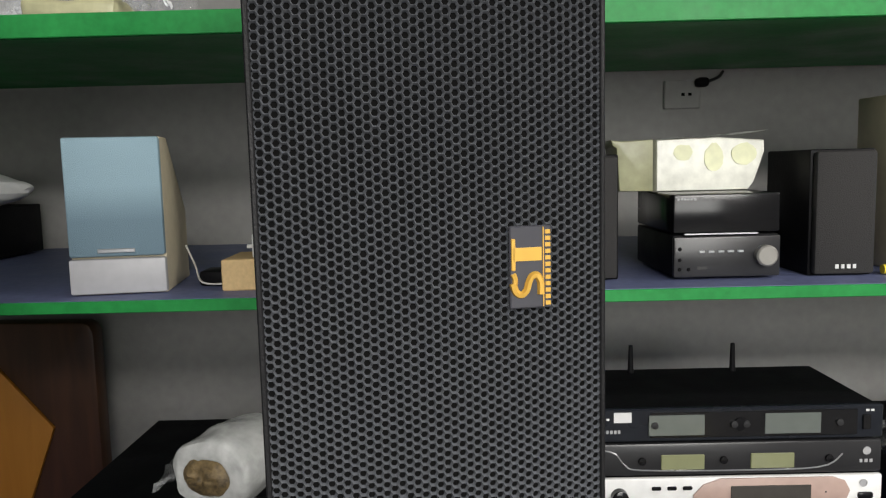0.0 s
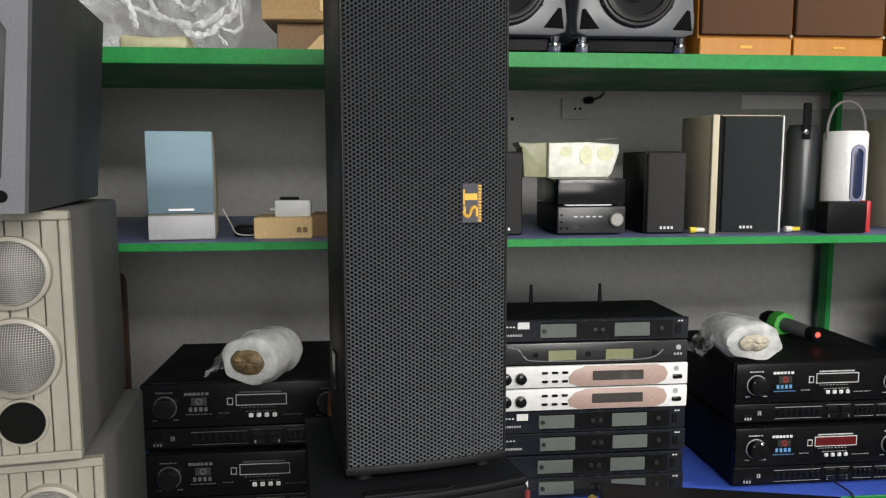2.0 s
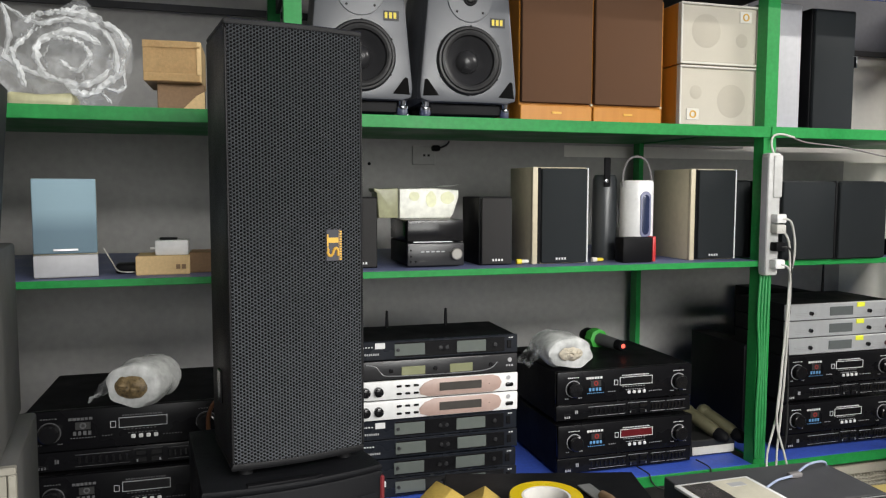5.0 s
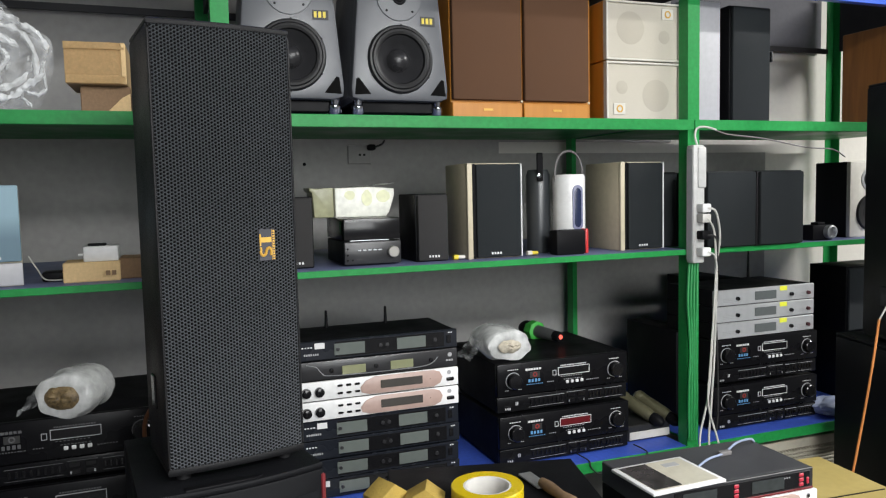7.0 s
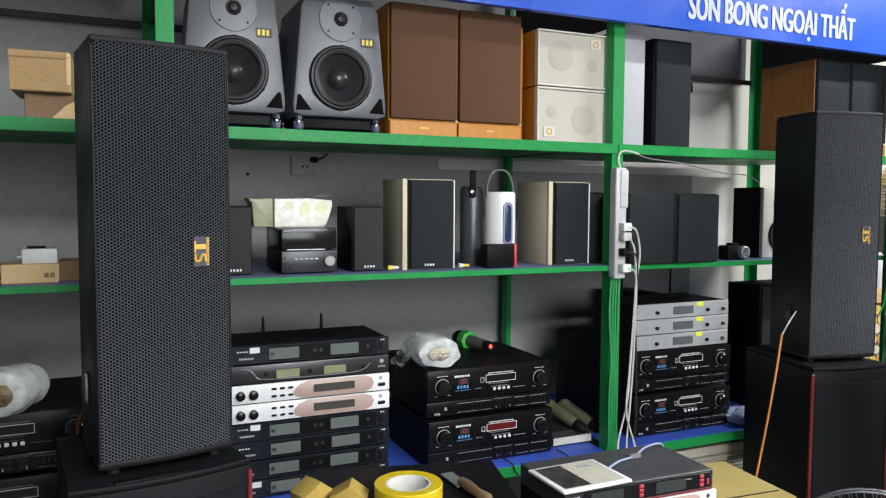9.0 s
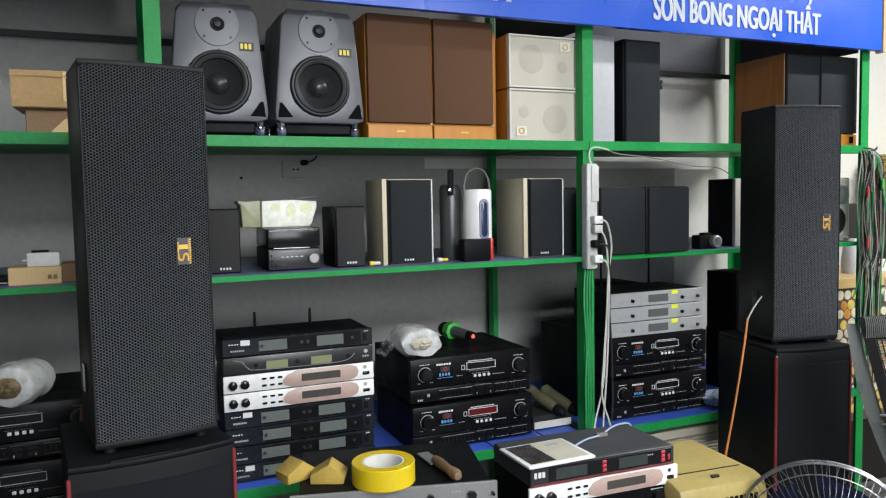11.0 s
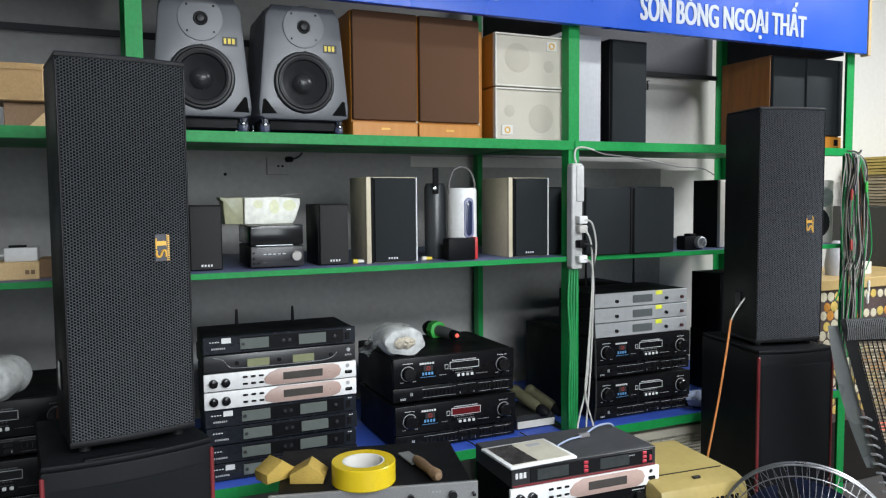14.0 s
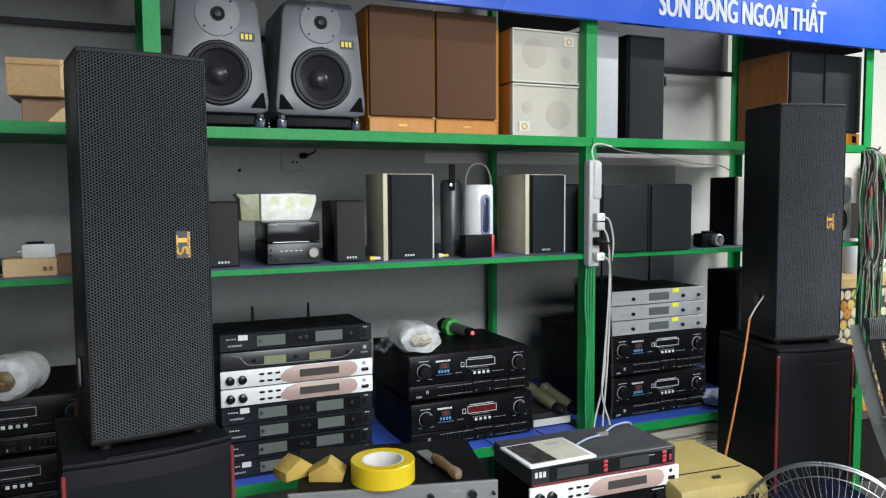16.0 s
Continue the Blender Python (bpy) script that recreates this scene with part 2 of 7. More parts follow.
M["cable_dull"] = mat("dull_brown_cable", (0.10, 0.088, 0.07), 0.6, vary=0.3)
M["sign_blue"] = mat("blue_sign_vinyl", (0.018, 0.085, 0.52), 0.28, vary=0.06, big=2, bump=0.02)
M["sign_white"] = mat("white_sign_vinyl", (0.50, 0.53, 0.60), 0.35, vary=0.03, bump=0.0)
M["sign_wood"] = mat("pale_wood_edge", (0.45, 0.32, 0.16), 0.6, vary=0.15)
M["tape_yellow"] = mat("yellow_packing_tape", (0.60, 0.44, 0.010), 0.22, vary=0.06, big=10, bump=0.02)
M["tape_core"] = mat("white_tape_core", (0.62, 0.60, 0.56), 0.6, vary=0.08)
M["sponge"] = mat("yellow_sponge", (0.40, 0.275, 0.055), 0.9, vary=0.2, big=20, fine=200, bump=0.8)
M["cream_yellow"] = mat("yellowed_plastic", (0.34, 0.265, 0.09), 0.4, vary=0.1, big=6)
M["steel"] = mat("bare_steel", (0.45, 0.45, 0.46), 0.35, 0.9, vary=0.12, big=10, fine=200)
M["screen_dark"] = mat("dark_tablet_picture", (0.05, 0.045, 0.045), 0.25, vary=0.4, big=25)
M["paper"] = mat("printed_page", (0.50, 0.47, 0.38), 0.4, vary=0.12, big=20)
M["chair_frame"] = mat("black_chair_plastic", (0.008, 0.008, 0.009), 0.45, vary=0.15, spec=0.15)
M["chair_mesh"] = mat("brown_mesh_strand", (0.27, 0.225, 0.15), 0.7, vary=0.2)
M["board_dark"] = mat("dark_grey_board", (0.016, 0.016, 0.019), 0.6, vary=0.15)
M["straw"] = mat("straw_mat", (0.40, 0.33, 0.22), 0.8, vary=0.25, big=20, fine=120, bump=0.6)
M["table"] = mat("dark_desk_laminate", (0.016, 0.014, 0.012), 0.45, vary=0.2, spec=0.25)
M["vent"] = mat("beige_vent_plastic", (0.45, 0.42, 0.34), 0.5, vary=0.1)
M["fan_blue"] = mat("blue_fan_blade", (0.018, 0.026, 0.065), 0.25, vary=0.08, bump=0.0)
M["cloth_cream2"] = mat("cream_cloth_over_driver", (0.44, 0.405, 0.335), 0.8, vary=0.08, big=10, fine=600, bump=0.4)
M["packet"] = mat("pale_yellow_packet", (0.52, 0.50, 0.30), 0.5, vary=0.2, big=12)
M["panel_grey"] = mat("dark_grey_panel", (0.022, 0.022, 0.024), 0.35, vary=0.1)
M["flask"] = mat("dark_grey_flask", (0.032, 0.036, 0.04), 0.35, vary=0.12)
M["lilac"] = mat("lilac_mesh", (0.17, 0.18, 0.28), 0.5, vary=0.1)
M["strap_grey"] = mat("grey_strap", (0.16, 0.15, 0.15), 0.6, vary=0.1)
M["knob_maroon"] = mat("maroon_knob", (0.06, 0.018, 0.022), 0.4, vary=0.1)
M["red_bright"] = mat("red_plastic", (0.50, 0.03, 0.03), 0.4, vary=0.08)
M["amp_panel"] = mat("black_brushed_panel", (0.006, 0.006, 0.007), 0.3, vary=0.2, fine=250, bump=0.05, spec=0.13)
M["rx_panel"] = mat("blue_black_panel", (0.011, 0.013, 0.018), 0.3, vary=0.2, spec=0.3)
M["silver_front2"] = mat("satin_silver_panel", (0.44, 0.45, 0.46), 0.38, 0.3, vary=0.08)
M["lcd_dark2"] = mat("grey_window", (0.10, 0.11, 0.11), 0.15, vary=0.1, bump=0.0)
M["sticker"] = mat("yellow_sticker", (0.72, 0.75, 0.05), 0.5, vary=0.05)
M["bag_blue"] = mat("pale_blue_bag", (0.35, 0.40, 0.55), 0.35, vary=0.15)
M["cable_brown"] = mat("brown_cable", (0.13, 0.05, 0.02), 0.5, vary=0.2)
M["cable_grey"] = mat("grey_cable", (0.26, 0.25, 0.23), 0.5, vary=0.2)
M["case_grey"] = mat("slate_case_paint", (0.045, 0.045, 0.05), 0.5, vary=0.12, fine=300, bump=0.2)
M["lcd_dim"] = mat("dim_display", (0.035, 0.04, 0.04), 0.12, vary=0.2, bump=0.0)
M["red_key"] = mat("red_key_plastic", (0.42, 0.03, 0.05), 0.4, vary=0.08)
M["lead_blue"] = mat("pale_blue_lead", (0.28, 0.33, 0.46), 0.5, vary=0.1)
M["steel_dull"] = mat("dull_steel_panel", (0.30, 0.30, 0.30), 0.42, 0.6, vary=0.15, fine=200)
M["handle_wood"] = mat("worn_wood_handle", (0.16, 0.10, 0.055), 0.6, vary=0.3, big=20)
M["chair_bind"] = mat("ribbed_binding", (0.15, 0.15, 0.152), 0.3, vary=0.15)
M["shell_grey"] = mat("smooth_grey_shell", (0.12, 0.13, 0.125), 0.3, vary=0.1)
M["counter_wood"] = mat("pale_counter_edge", (0.48, 0.34, 0.14), 0.45, vary=0.12)
M["print_brown"] = mat("dark_printed_front", (0.085, 0.06, 0.055), 0.4, vary=0.4, big=9)
M["round_yellow"] = mat("printed_yellow_round", (0.55, 0.40, 0.10), 0.4, vary=0.2, big=30)
M["round_cream"] = mat("printed_cream_round", (0.55, 0.50, 0.36), 0.4, vary=0.2, big=30)
M["round_orange"] = mat("printed_orange_round", (0.50, 0.22, 0.04), 0.4, vary=0.25, big=30)
M["cabinet_dark"] = mat("dark_cabinet_paint", (0.028, 0.027, 0.024), 0.4, vary=0.2)
M["mat_yellow"] = mat("yellow_plastic_mat", (0.48, 0.37, 0.10), 0.5, vary=0.2, big=30, fine=150, bump=0.5)
M["wood_red"] = wood_mat("reddish_brown_wood", (0.13, 0.035, 0.018), (0.20, 0.06, 0.03))
M["led_red"] = glow_mat("red_led", (1.0, 0.12, 0.08), 0.9)

# ---- mesh helpers ----


def box(bm, x0, x1, y0, y1, z0, z1, bevel=0.0, seg=1):
    vs = [bm.verts.new((x, y, z)) for x in (x0, x1) for y in (y0, y1) for z in (z0, z1)]
    fs = [bm.faces.new([vs[i] for i in f]) for f in ((0, 1, 3, 2), (4, 6, 7, 5), (0, 4, 5, 1), (2, 3, 7, 6), (0, 2, 6, 4), (1, 5, 7, 3))]
    if bevel:
        es = list({e for f in fs for e in f.edges})
        bmesh.ops.bevel(bm, geom=es, offset=bevel, segments=seg, affect="EDGES", profile=0.5)
    return bm


def boxm(x0, x1, y0, y1, z0, z1, bevel=0.0, seg=1):
    return box(bmesh.new(), x0, x1, y0, y1, z0, z1, bevel, seg)


def prism(bm, outline, lo, hi, axis="z", bevel=0.0):
    """A closed outline of 2D points, pushed from lo to hi along an axis."""
    def at(p, h):
        return (p[0], p[1], h) if axis == "z" else ((p[0], h, p[1]) if axis == "y" else (h, p[0], p[1]))
    a = [bm.verts.new(at(p, lo)) for p in outline]
    b = [bm.verts.new(at(p, hi)) for p in outline]
    n = len(outline)
    fs = [bm.faces.new(a[::-1]), bm.faces.new(b)]
    fs += [bm.faces.new((a[i], a[(i + 1) % n], b[(i + 1) % n], b[i])) for i in range(n)]
    bmesh.ops.recalc_face_normals(bm, faces=fs)
    if bevel:
        es = list({e for f in fs[:2] for e in f.edges})
        bmesh.ops.bevel(bm, geom=es, offset=bevel, segments=2, affect="EDGES", profile=0.5)
    return bm


def lathe(bm, profile, seg=32, axis="y", at=(0, 0, 0), caps=True):
    """Spins (radius, height) pairs round an axis through at."""
    rings = []
    for r, h in profile:
        ring = []
        for i in range(seg):
            a = 2 * math.pi * i / seg
            c, s = r * math.cos(a), r * math.sin(a)
            p = (c, h, s) if axis == "y" else ((c, s, h) if axis == "z" else (h, c, s))
            ring.append(bm.verts.new((p[0] + at[0], p[1] + at[1], p[2] + at[2])))
        rings.append(ring)
    fs = []
    for a, b in zip(rings, rings[1:]):
        for i in range(seg):
            fs.append(bm.faces.new((a[i], a[(i + 1) % seg], b[(i + 1) % seg], b[i])))
    for ring, r in ((rings[0], profile[0][0]), (rings[-1], profile[-1][0])):
        if caps and r > 1e-6:
            fs.append(bm.faces.new(ring))
    bmesh.ops.recalc_face_normals(bm, faces=fs)
    return bm


def tube(bm, pts, r, seg=8):
    """A round cable through the points, smoothed."""
    pts = [Vector(p) for p in pts]
    fine = []
    n = len(pts)
    for i in range(n - 1):
        p0, p1, p2, p3 = pts[max(i - 1, 0)], pts[i], pts[i + 1], pts[min(i + 2, n - 1)]
        for k in range(5):
            t = k / 5
            fine.append(0.5 * ((2 * p1) + (p2 - p0) * t + (2 * p0 - 5 * p1 + 4 * p2 - p3) * t * t + (3 * p1 - p0 - 3 * p2 + p3) * t ** 3))
    fine.append(pts[-1])
    rings = []
    side = None
    for i, p in enumerate(fine):
        d = (fine[min(i + 1, len(fine) - 1)] - fine[max(i - 1, 0)]).normalized()
        if side is None:
            side = d.orthogonal().normalized()
        side = (side - d * side.dot(d)).normalized()
        up = d.cross(side)
        rings.append([bm.verts.new(p + r * (math.cos(2 * math.pi * k / seg) * side + math.sin(2 * math.pi * k / seg) * up)) for k in range(seg)])
    fs = []
    for a, b in zip(rings, rings[1:]):
        fs += [bm.faces.new((a[k], a[(k + 1) % seg], b[(k + 1) % seg], b[k])) for k in range(seg)]
    fs += [bm.faces.new(rings[0][::-1]), bm.faces.new(rings[-1])]
    bmesh.ops.recalc_face_normals(bm, faces=fs)
    return bm


def finish(me, material, sharp=35):
    me.materials.append(material)
    me.polygons.foreach_set("use_smooth", [True] * len(me.polygons))
    me.set_sharp_from_angle(angle=radians(sharp))
    return me


FINE = {"caption", "brand_bar", "model_bar", "fine_print", "print", "guard_wires", "back_guard", "warp_mesh", "weft_mesh", "top_binding", "mesh_grille", "filling", "display_border"}


def part(name, bm, material, parent, label="", sharp=35):
    me = bpy.data.meshes.new(name)
    bm.to_mesh(me)
    bm.free()
    finish(me, material, sharp)
    ob = new(name, me)
    ob.parent = parent
    if label:
        tagged(ob, label)
    if name in FINE:
        tagged(ob, kind="stuff")
    return ob


def thing(name, label, category, at=(0, 0, 0), rz=0.0, group="", rx=0.0, ry=0.0):
    ob = new(name)
    ob.empty_display_size = 0.05
    ob.matrix_basis = pose(*at, rx, ry, rz)
    return tagged(ob, label, category, group)


def structure(name, bm, material, label, category):
    me = bpy.data.meshes.new(name)
    bm.to_mesh(me)
    bm.free()
    finish(me, material)
    return tagged(new(name, me), label, category, kind="structure")


def letters(name, body, material, parent, at, height, rot=(90, 0, 0), width=0.0, depth=0.001, bold=0.0):
    """Words as a thin mesh; height is the capital's height, width the whole line's."""
    cu = bpy.data.curves.new(name, "FONT")
    cu.body, cu.size, cu.extrude, cu.offset = body, 1.0, 0.0, bold
    cu.align_x, cu.resolution_u = "LEFT", 3
    tmp = bpy.data.objects.new(name, cu)
    scene.collection.objects.link(tmp)
    dg = bpy.context.evaluated_depsgraph_get()
    me = bpy.data.meshes.new_from_object(tmp.evaluated_get(dg))
    bpy.data.objects.remove(tmp)
    bpy.data.curves.remove(cu)
    co = np.zeros(len(me.vertices) * 3)
    me.vertices.foreach_get("co", co)
    co = co.reshape(-1, 3)
    sy = height / 0.73
    sx = width / (co[:, 0].max() - co[:, 0].min()) if width else sy
    co[:, 0] = (co[:, 0] - co[:, 0].min()) * sx
    co[:, 1] *= sy
    me.vertices.foreach_set("co", co.ravel())
    bm = bmesh.new()
    bm.from_mesh(me)
    res = bmesh.ops.extrude_face_region(bm, geom=bm.faces[:])
    bmesh.ops.translate(bm, vec=(0, 0, depth), verts=[v for v in res["geom"] if isinstance(v, bmesh.types.BMVert)])
    bpy.data.meshes.remove(me)
    ob = part(name, bm, material, parent, sharp=30)
    ob.matrix_basis = pose(*at, *rot)
    return ob


def bars(x, z, w, h, n, y=-0.001, gap=0.3, d=0.0015, seed=0):
    """A row of small bars in place of print that cannot be read, facing -y."""
    rng = random.Random(seed + n)
    bm = bmesh.new()
    step = w / n
    for i in range(n):
        k = step * (1 - gap) * rng.uniform(0.75, 1.0)
        box(bm, x + i * step, x + i * step + k, y, y + d, z, z + h)
    return bm


def perforated(w, h, pitch, bow, hole=0.385):
    """A bowed sheet of hexagonal webs round dished holes, centred on x, from z 0 up, front at y 0."""
    dx, dz = pitch * math.sqrt(3) / 2, pitch
    nx, nz = int(w / dx), int(h / dz)
    i, j = np.meshgrid(np.arange(nx), np.arange(nz), indexing="ij")
    cx = (i.ravel() - (nx - 1) / 2) * dx
    cz = (j.ravel() + 0.5 + 0.5 * (i.ravel() % 2)) * dz - 0.25 * dz
    ang = np.arange(6) * np.pi / 3
    verts = []
    for r, y in ((pitch / math.sqrt(3), 0.0), (pitch * (hole + 0.09), 0.0012), (pitch * hole, 0.0030)):
        x = cx[:, None] + r * np.cos(ang)
        z = cz[:, None] + r * np.sin(ang)
        yy = y - bow * (1 - (2 * x / w) ** 2)
        verts.append(np.stack([x, yy, z], -1))
    v = np.stack(verts, 1)
    n = len(cx)
    base = np.arange(n)[:, None] * 18
    k = np.arange(6)
    quads = []
    for ring in (0, 6):
        a, b = base + ring + k, base + ring + (k + 1) % 6
        quads.append(np.stack([a, b, b + 6, a + 6], -1).reshape(-1, 4))
    me = bpy.data.meshes.new("grille")
    me.from_pydata(v.reshape(-1, 3), [], np.concatenate(quads))
    me.update()
    return me

# ---- the room ----
WALL_Y = 0.80
structure("floor", boxm(-4.5, 5.0, -7.5, 0.8, -0.05, 0.0), M["floor"], "grey tiled shop floor", "floor")
structure("ceiling", boxm(-4.6, 5.1, -4.6, 0.95, 3.0, 3.1), M["ceiling"], "plain white ceiling", "ceiling")
structure("wall_back", boxm(-4.5, 5.0, WALL_Y, WALL_Y + 0.12, 0.0, 3.0), M["wall_cream"], "cream painted wall behind the shelving", "wall")
# unseen front and side walls, coloured dark to cut bounced light
bm = bmesh.new()
for x0, x1, z0, z1 in ((-4.5, -2.4, 0.0, 3.0), (0.6, 5.0, 0.0, 3.0), (-2.4, 0.6, 2.45, 3.0)):
    box(bm, x0, x1, -4.62, -4.5, z0, z1)
structure("wall_front", bm, M["wall_dim"], "unseen shop wall darkened to cut bounce, with wide open shop front", "wall")
structure("wall_left", boxm(-4.62, -4.5, -4.5, 0.8, 0.0, 3.0), M["wall_dim"], "unseen shop wall darkened to cut bounced light", "wall")
structure("wall_right", boxm(5.0, 5.12, -4.5, 0.8, 0.0, 3.0), M["wall_dim"], "unseen shop wall darkened to cut bounced light", "wall")
structure("wall_panel_low", prism(bmesh.new(), [(-4.4, 0.0), (1.06, 0.0), (1.06, 1.455), (-0.25, 1.455), (-0.25, 1.4995), (-4.4, 1.4995)], WALL_Y - 0.02, WALL_Y - 0.004, axis="y"), M["wall_grey"], "dark grey painted board behind the lower shelves", "wall")
# dark sheet put where the sign shades the cream wall
structure("wall_panel_slate", boxm(0.5505, 1.378, WALL_Y - 0.02, WALL_Y - 0.004, 1.905, 2.99), M["sign_shade"], "dark sheet standing for the sign shade high on the wall", "wall")
structure("wall_panel_high", boxm(-4.4, 0.55, WALL_Y - 0.02, WALL_Y - 0.004, 1.4997, 2.99), M["wall_grey"], "dark grey painted board behind the top shelf", "wall")

# ---- green shelving ----
UP, MID, LOW = 1.511, 1.122, 0.512
DEPTH = 0.72
POSTS = (-2.68, -1.325, 0.032, 1.365)
rack = thing("shelving_rack", "green painted slotted-angle steel shelving rack with three decks", "shelf")
for px in POSTS:
    for py, back in ((0.0, 0), (DEPTH, 1)):
        bm = bmesh.new()
        w, t = 0.042, 0.003
        s = -1 if back else 1
        mirror = -1 if px > 1 else 1
        outline = [(px - w / 2, py), (px + w / 2, py), (px + w / 2, py + s * t), (px - w / 2 + t, py + s * t), (px - w / 2 + t, py + s * w), (px - w / 2, py + s * w)]
        outline = [(px + (x - px) * mirror, y) for x, y in outline]
        prism(bm, outline, 0.0, 2.15)
        part("post", bm, M["green"], rack)
for a, b in zip(POSTS, POSTS[1:]):
    x0, x1 = a + 0.021, b - 0.021
    for z, lip in ((UP, 0.031), (MID, 0.017), (LOW, 0.032)):
        bm = bmesh.new()
        back = 0.772 if a < -2 else 0.742 if a < -1 else DEPTH - 0.002
        box(bm, x0, x1, 0.002, back, z - 0.006, z - 0.002)
        box(bm, x0 - 0.018, x1 + 0.018, -0.004, -0.0005, z - lip, z, 0.001)
        box(bm, x0, x1, 0.006, 0.036, z - lip, z - 0.008)
        part("shelf_frame", bm, M["green"], rack)
        bm = boxm(x0 + 0.002, x1 - 0.002, 0.004, back - 0.004, z - 0.0018, z)
        part("deck", bm, M["blue_sheet"] if z == LOW else M["deck_grey"], rack, "blue sheet laid on the shelf")

for a, b in zip(POSTS, POSTS[1:]):
    part("back_rail", boxm(a + 0.022, b - 0.022, DEPTH - 0.012, DEPTH - 0.002, 1.886, 1.908, 0.001), M["board_dark"], rack, "dark steel rail along the back")
for px in POSTS:
    part("side_board", boxm(px + 0.004, px + 0.016, 0.046, DEPTH - 0.046, 1.892, 2.14, 0.001), M["board_dark"], rack, "dark board between the posts")

# ---- sign over the rack ----
sign = thing("shop_sign", "long blue paint-shop sign board with white capital lettering", "sign", (0, 0, 0))
part("board", boxm(-1.9, 1.395, -0.045, -0.02, 1.885, 2.30, 0.001), M["sign_blue"], sign)
part("edge_trim", boxm(1.397, 1.412, -0.05, -0.015, 1.878, 2.31, 0.001), M["sign_wood"], sign, "pale wooden edge strip")
part("edge_trim", boxm(-1.9, 1.395, -0.05, -0.015, 2.302, 2.32, 0.001), M["sign_wood"], sign, "pale wooden edge strip")
for k in range(3):
    letters("lettering", "SƠN BÓNG NGOẠI THẤT", M["sign_white"], sign, (0.2655 + 0.003 * k, -0.0465 - 0.0003 * k, 1.922), 0.083, width=0.780, bold=0.006)
    letters("lettering", "KIỀM", M["sign_white"], sign, (-0.4795 + 0.003 * k, -0.0465 - 0.0003 * k, 1.932), 0.083, width=0.193, bold=0.006)

# ---- tall column loudspeakers on their bass cabinets ----
CW, CH, CD = 0.239, 0.762, 0.188


def column_outline(w, d, bow, back, r=0.012):
    front = [(-w / 2 + w * k / 12, -bow * (1 - (2 * k / 12 - 1) ** 2)) for k in range(13)]
    return front + [(w / 2 - back, d), (-w / 2 + back, d)]


def column_speaker(at, rz):
    th = thing("column_speaker", "tall black column loudspeaker with a perforated steel grille", "speaker", at, rz, "column speakers")
    bm = bmesh.new()
    o = [(x, y + 0.006) for x, y in column_outline(CW, CD, 0.010, 0.006)]
    prism(bm, o, 0.012, CH - 0.008, bevel=0.004)
    part("cabinet", bm, M["black_tex"], th)
    for name, z0, z1 in (("top_cap", CH - 0.009, CH), ("bottom_cap", 0.002, 0.014)):
        bm = bmesh.new()
        prism(bm, [(x, y + 0.003) for x, y in column_outline(CW, CD, 0.010, 0.006)], z0, z1, bevel=0.003)
        part(name, bm, M["black_tex"], th)
    for z0, z1 in ((CH - 0.0105, CH - 0.002), (0.006, 0.016)):
        bm = bmesh.new()
        prism(bm, column_outline(CW - 0.002, 0.010, 0.010, 0.0), z0, z1, bevel=0.0015)
        part("grille_border", bm, M["black_tex"], th, "plain steel border of the grille")
    for s in (-1, 1):
        part("grille_edge", boxm(s * (CW / 2 - 0.0022) - 0.002, s * (CW / 2 - 0.0022) + 0.002, -0.0012, 0.012, 0.018, CH - 0.017, 0.001), M["black_tex"], th, "folded edge of the grille")
    me = finish(perforated(CW - 0.006, CH - 0.0235, 0.00605, 0.010), M["grille"], 60)
    g = new("grille", me)
    g.parent, g.location = th, (0, 0.0, 0.016)
    bm = bmesh.new()
    prism(bm, [(x * 0.985, y + 0.0035) for x, y in column_outline(CW, 0.02, 0.010, 0.0)], 0.016, CH - 0.012)
    part("foam", bm, M["cavity"], th)
    for x in (-0.09, 0.09):
        for y in (0.03, CD - 0.03):
            part("foot", lathe(bmesh.new(), [(0.0, -0.012), (0.012, -0.012), (0.014, 0.003), (0.0, 0.003)], 16, "z", (x, y, 0)), M["rubber"], th)
    # badge: dark plate with gold marks
    badge = part("badge", boxm(-0.0145, 0.0145, -0.0135, -0.010, -0.028, 0.028, 0.001), M["badge"], th, "small dark badge with gold marks")
    badge.location = (0.0615, 0.002, 0.3855)
    bm = bmesh.new()
    box(bm, -0.0125, 0.0075, -0.0145, -0.013, 0.0045, 0.0135)
    box(bm, -0.0135, -0.0105, -0.0145, -0.013, -0.002, 0.0195, 0.0005)
    pts = [(-0.0125, -0.0105), (-0.0105, -0.0165), (-0.0065, -0.0185), (-0.003, -0.0155), (-0.0015, -0.0105), (0.0005, -0.0065), (0.004, -0.0055), (0.0068, -0.010), (0.0070, -0.0185)]
    tube(bm, [(x, -0.0138, z) for x, z in pts], 0.0026, 6)
    tube(bm, [(-0.0125, -0.0138, -0.004), (-0.0110, -0.0138, -0.008), (-0.0115, -0.0138, -0.0125)], 0.0020, 6)
    part("mark", bm, M["gold"], badge)
    bm = boxm(0.0085, 0.0092, -0.0142, -0.013, -0.027, 0.027)
    for i in range(12):
        box(bm, 0.0102, 0.0138, -0.0142, -0.013, -0.026 + i * 0.0044, -0.0232 + i * 0.0044)
    part("fine_print", bm, M["gold"], badge)
    # cable socket on the side
    part("socket", boxm(-CW / 2 - 0.001, -CW / 2 + 0.004, 0.085, 0.115, 0.10, 0.16, 0.002), M["black_gloss"], th)
    return th


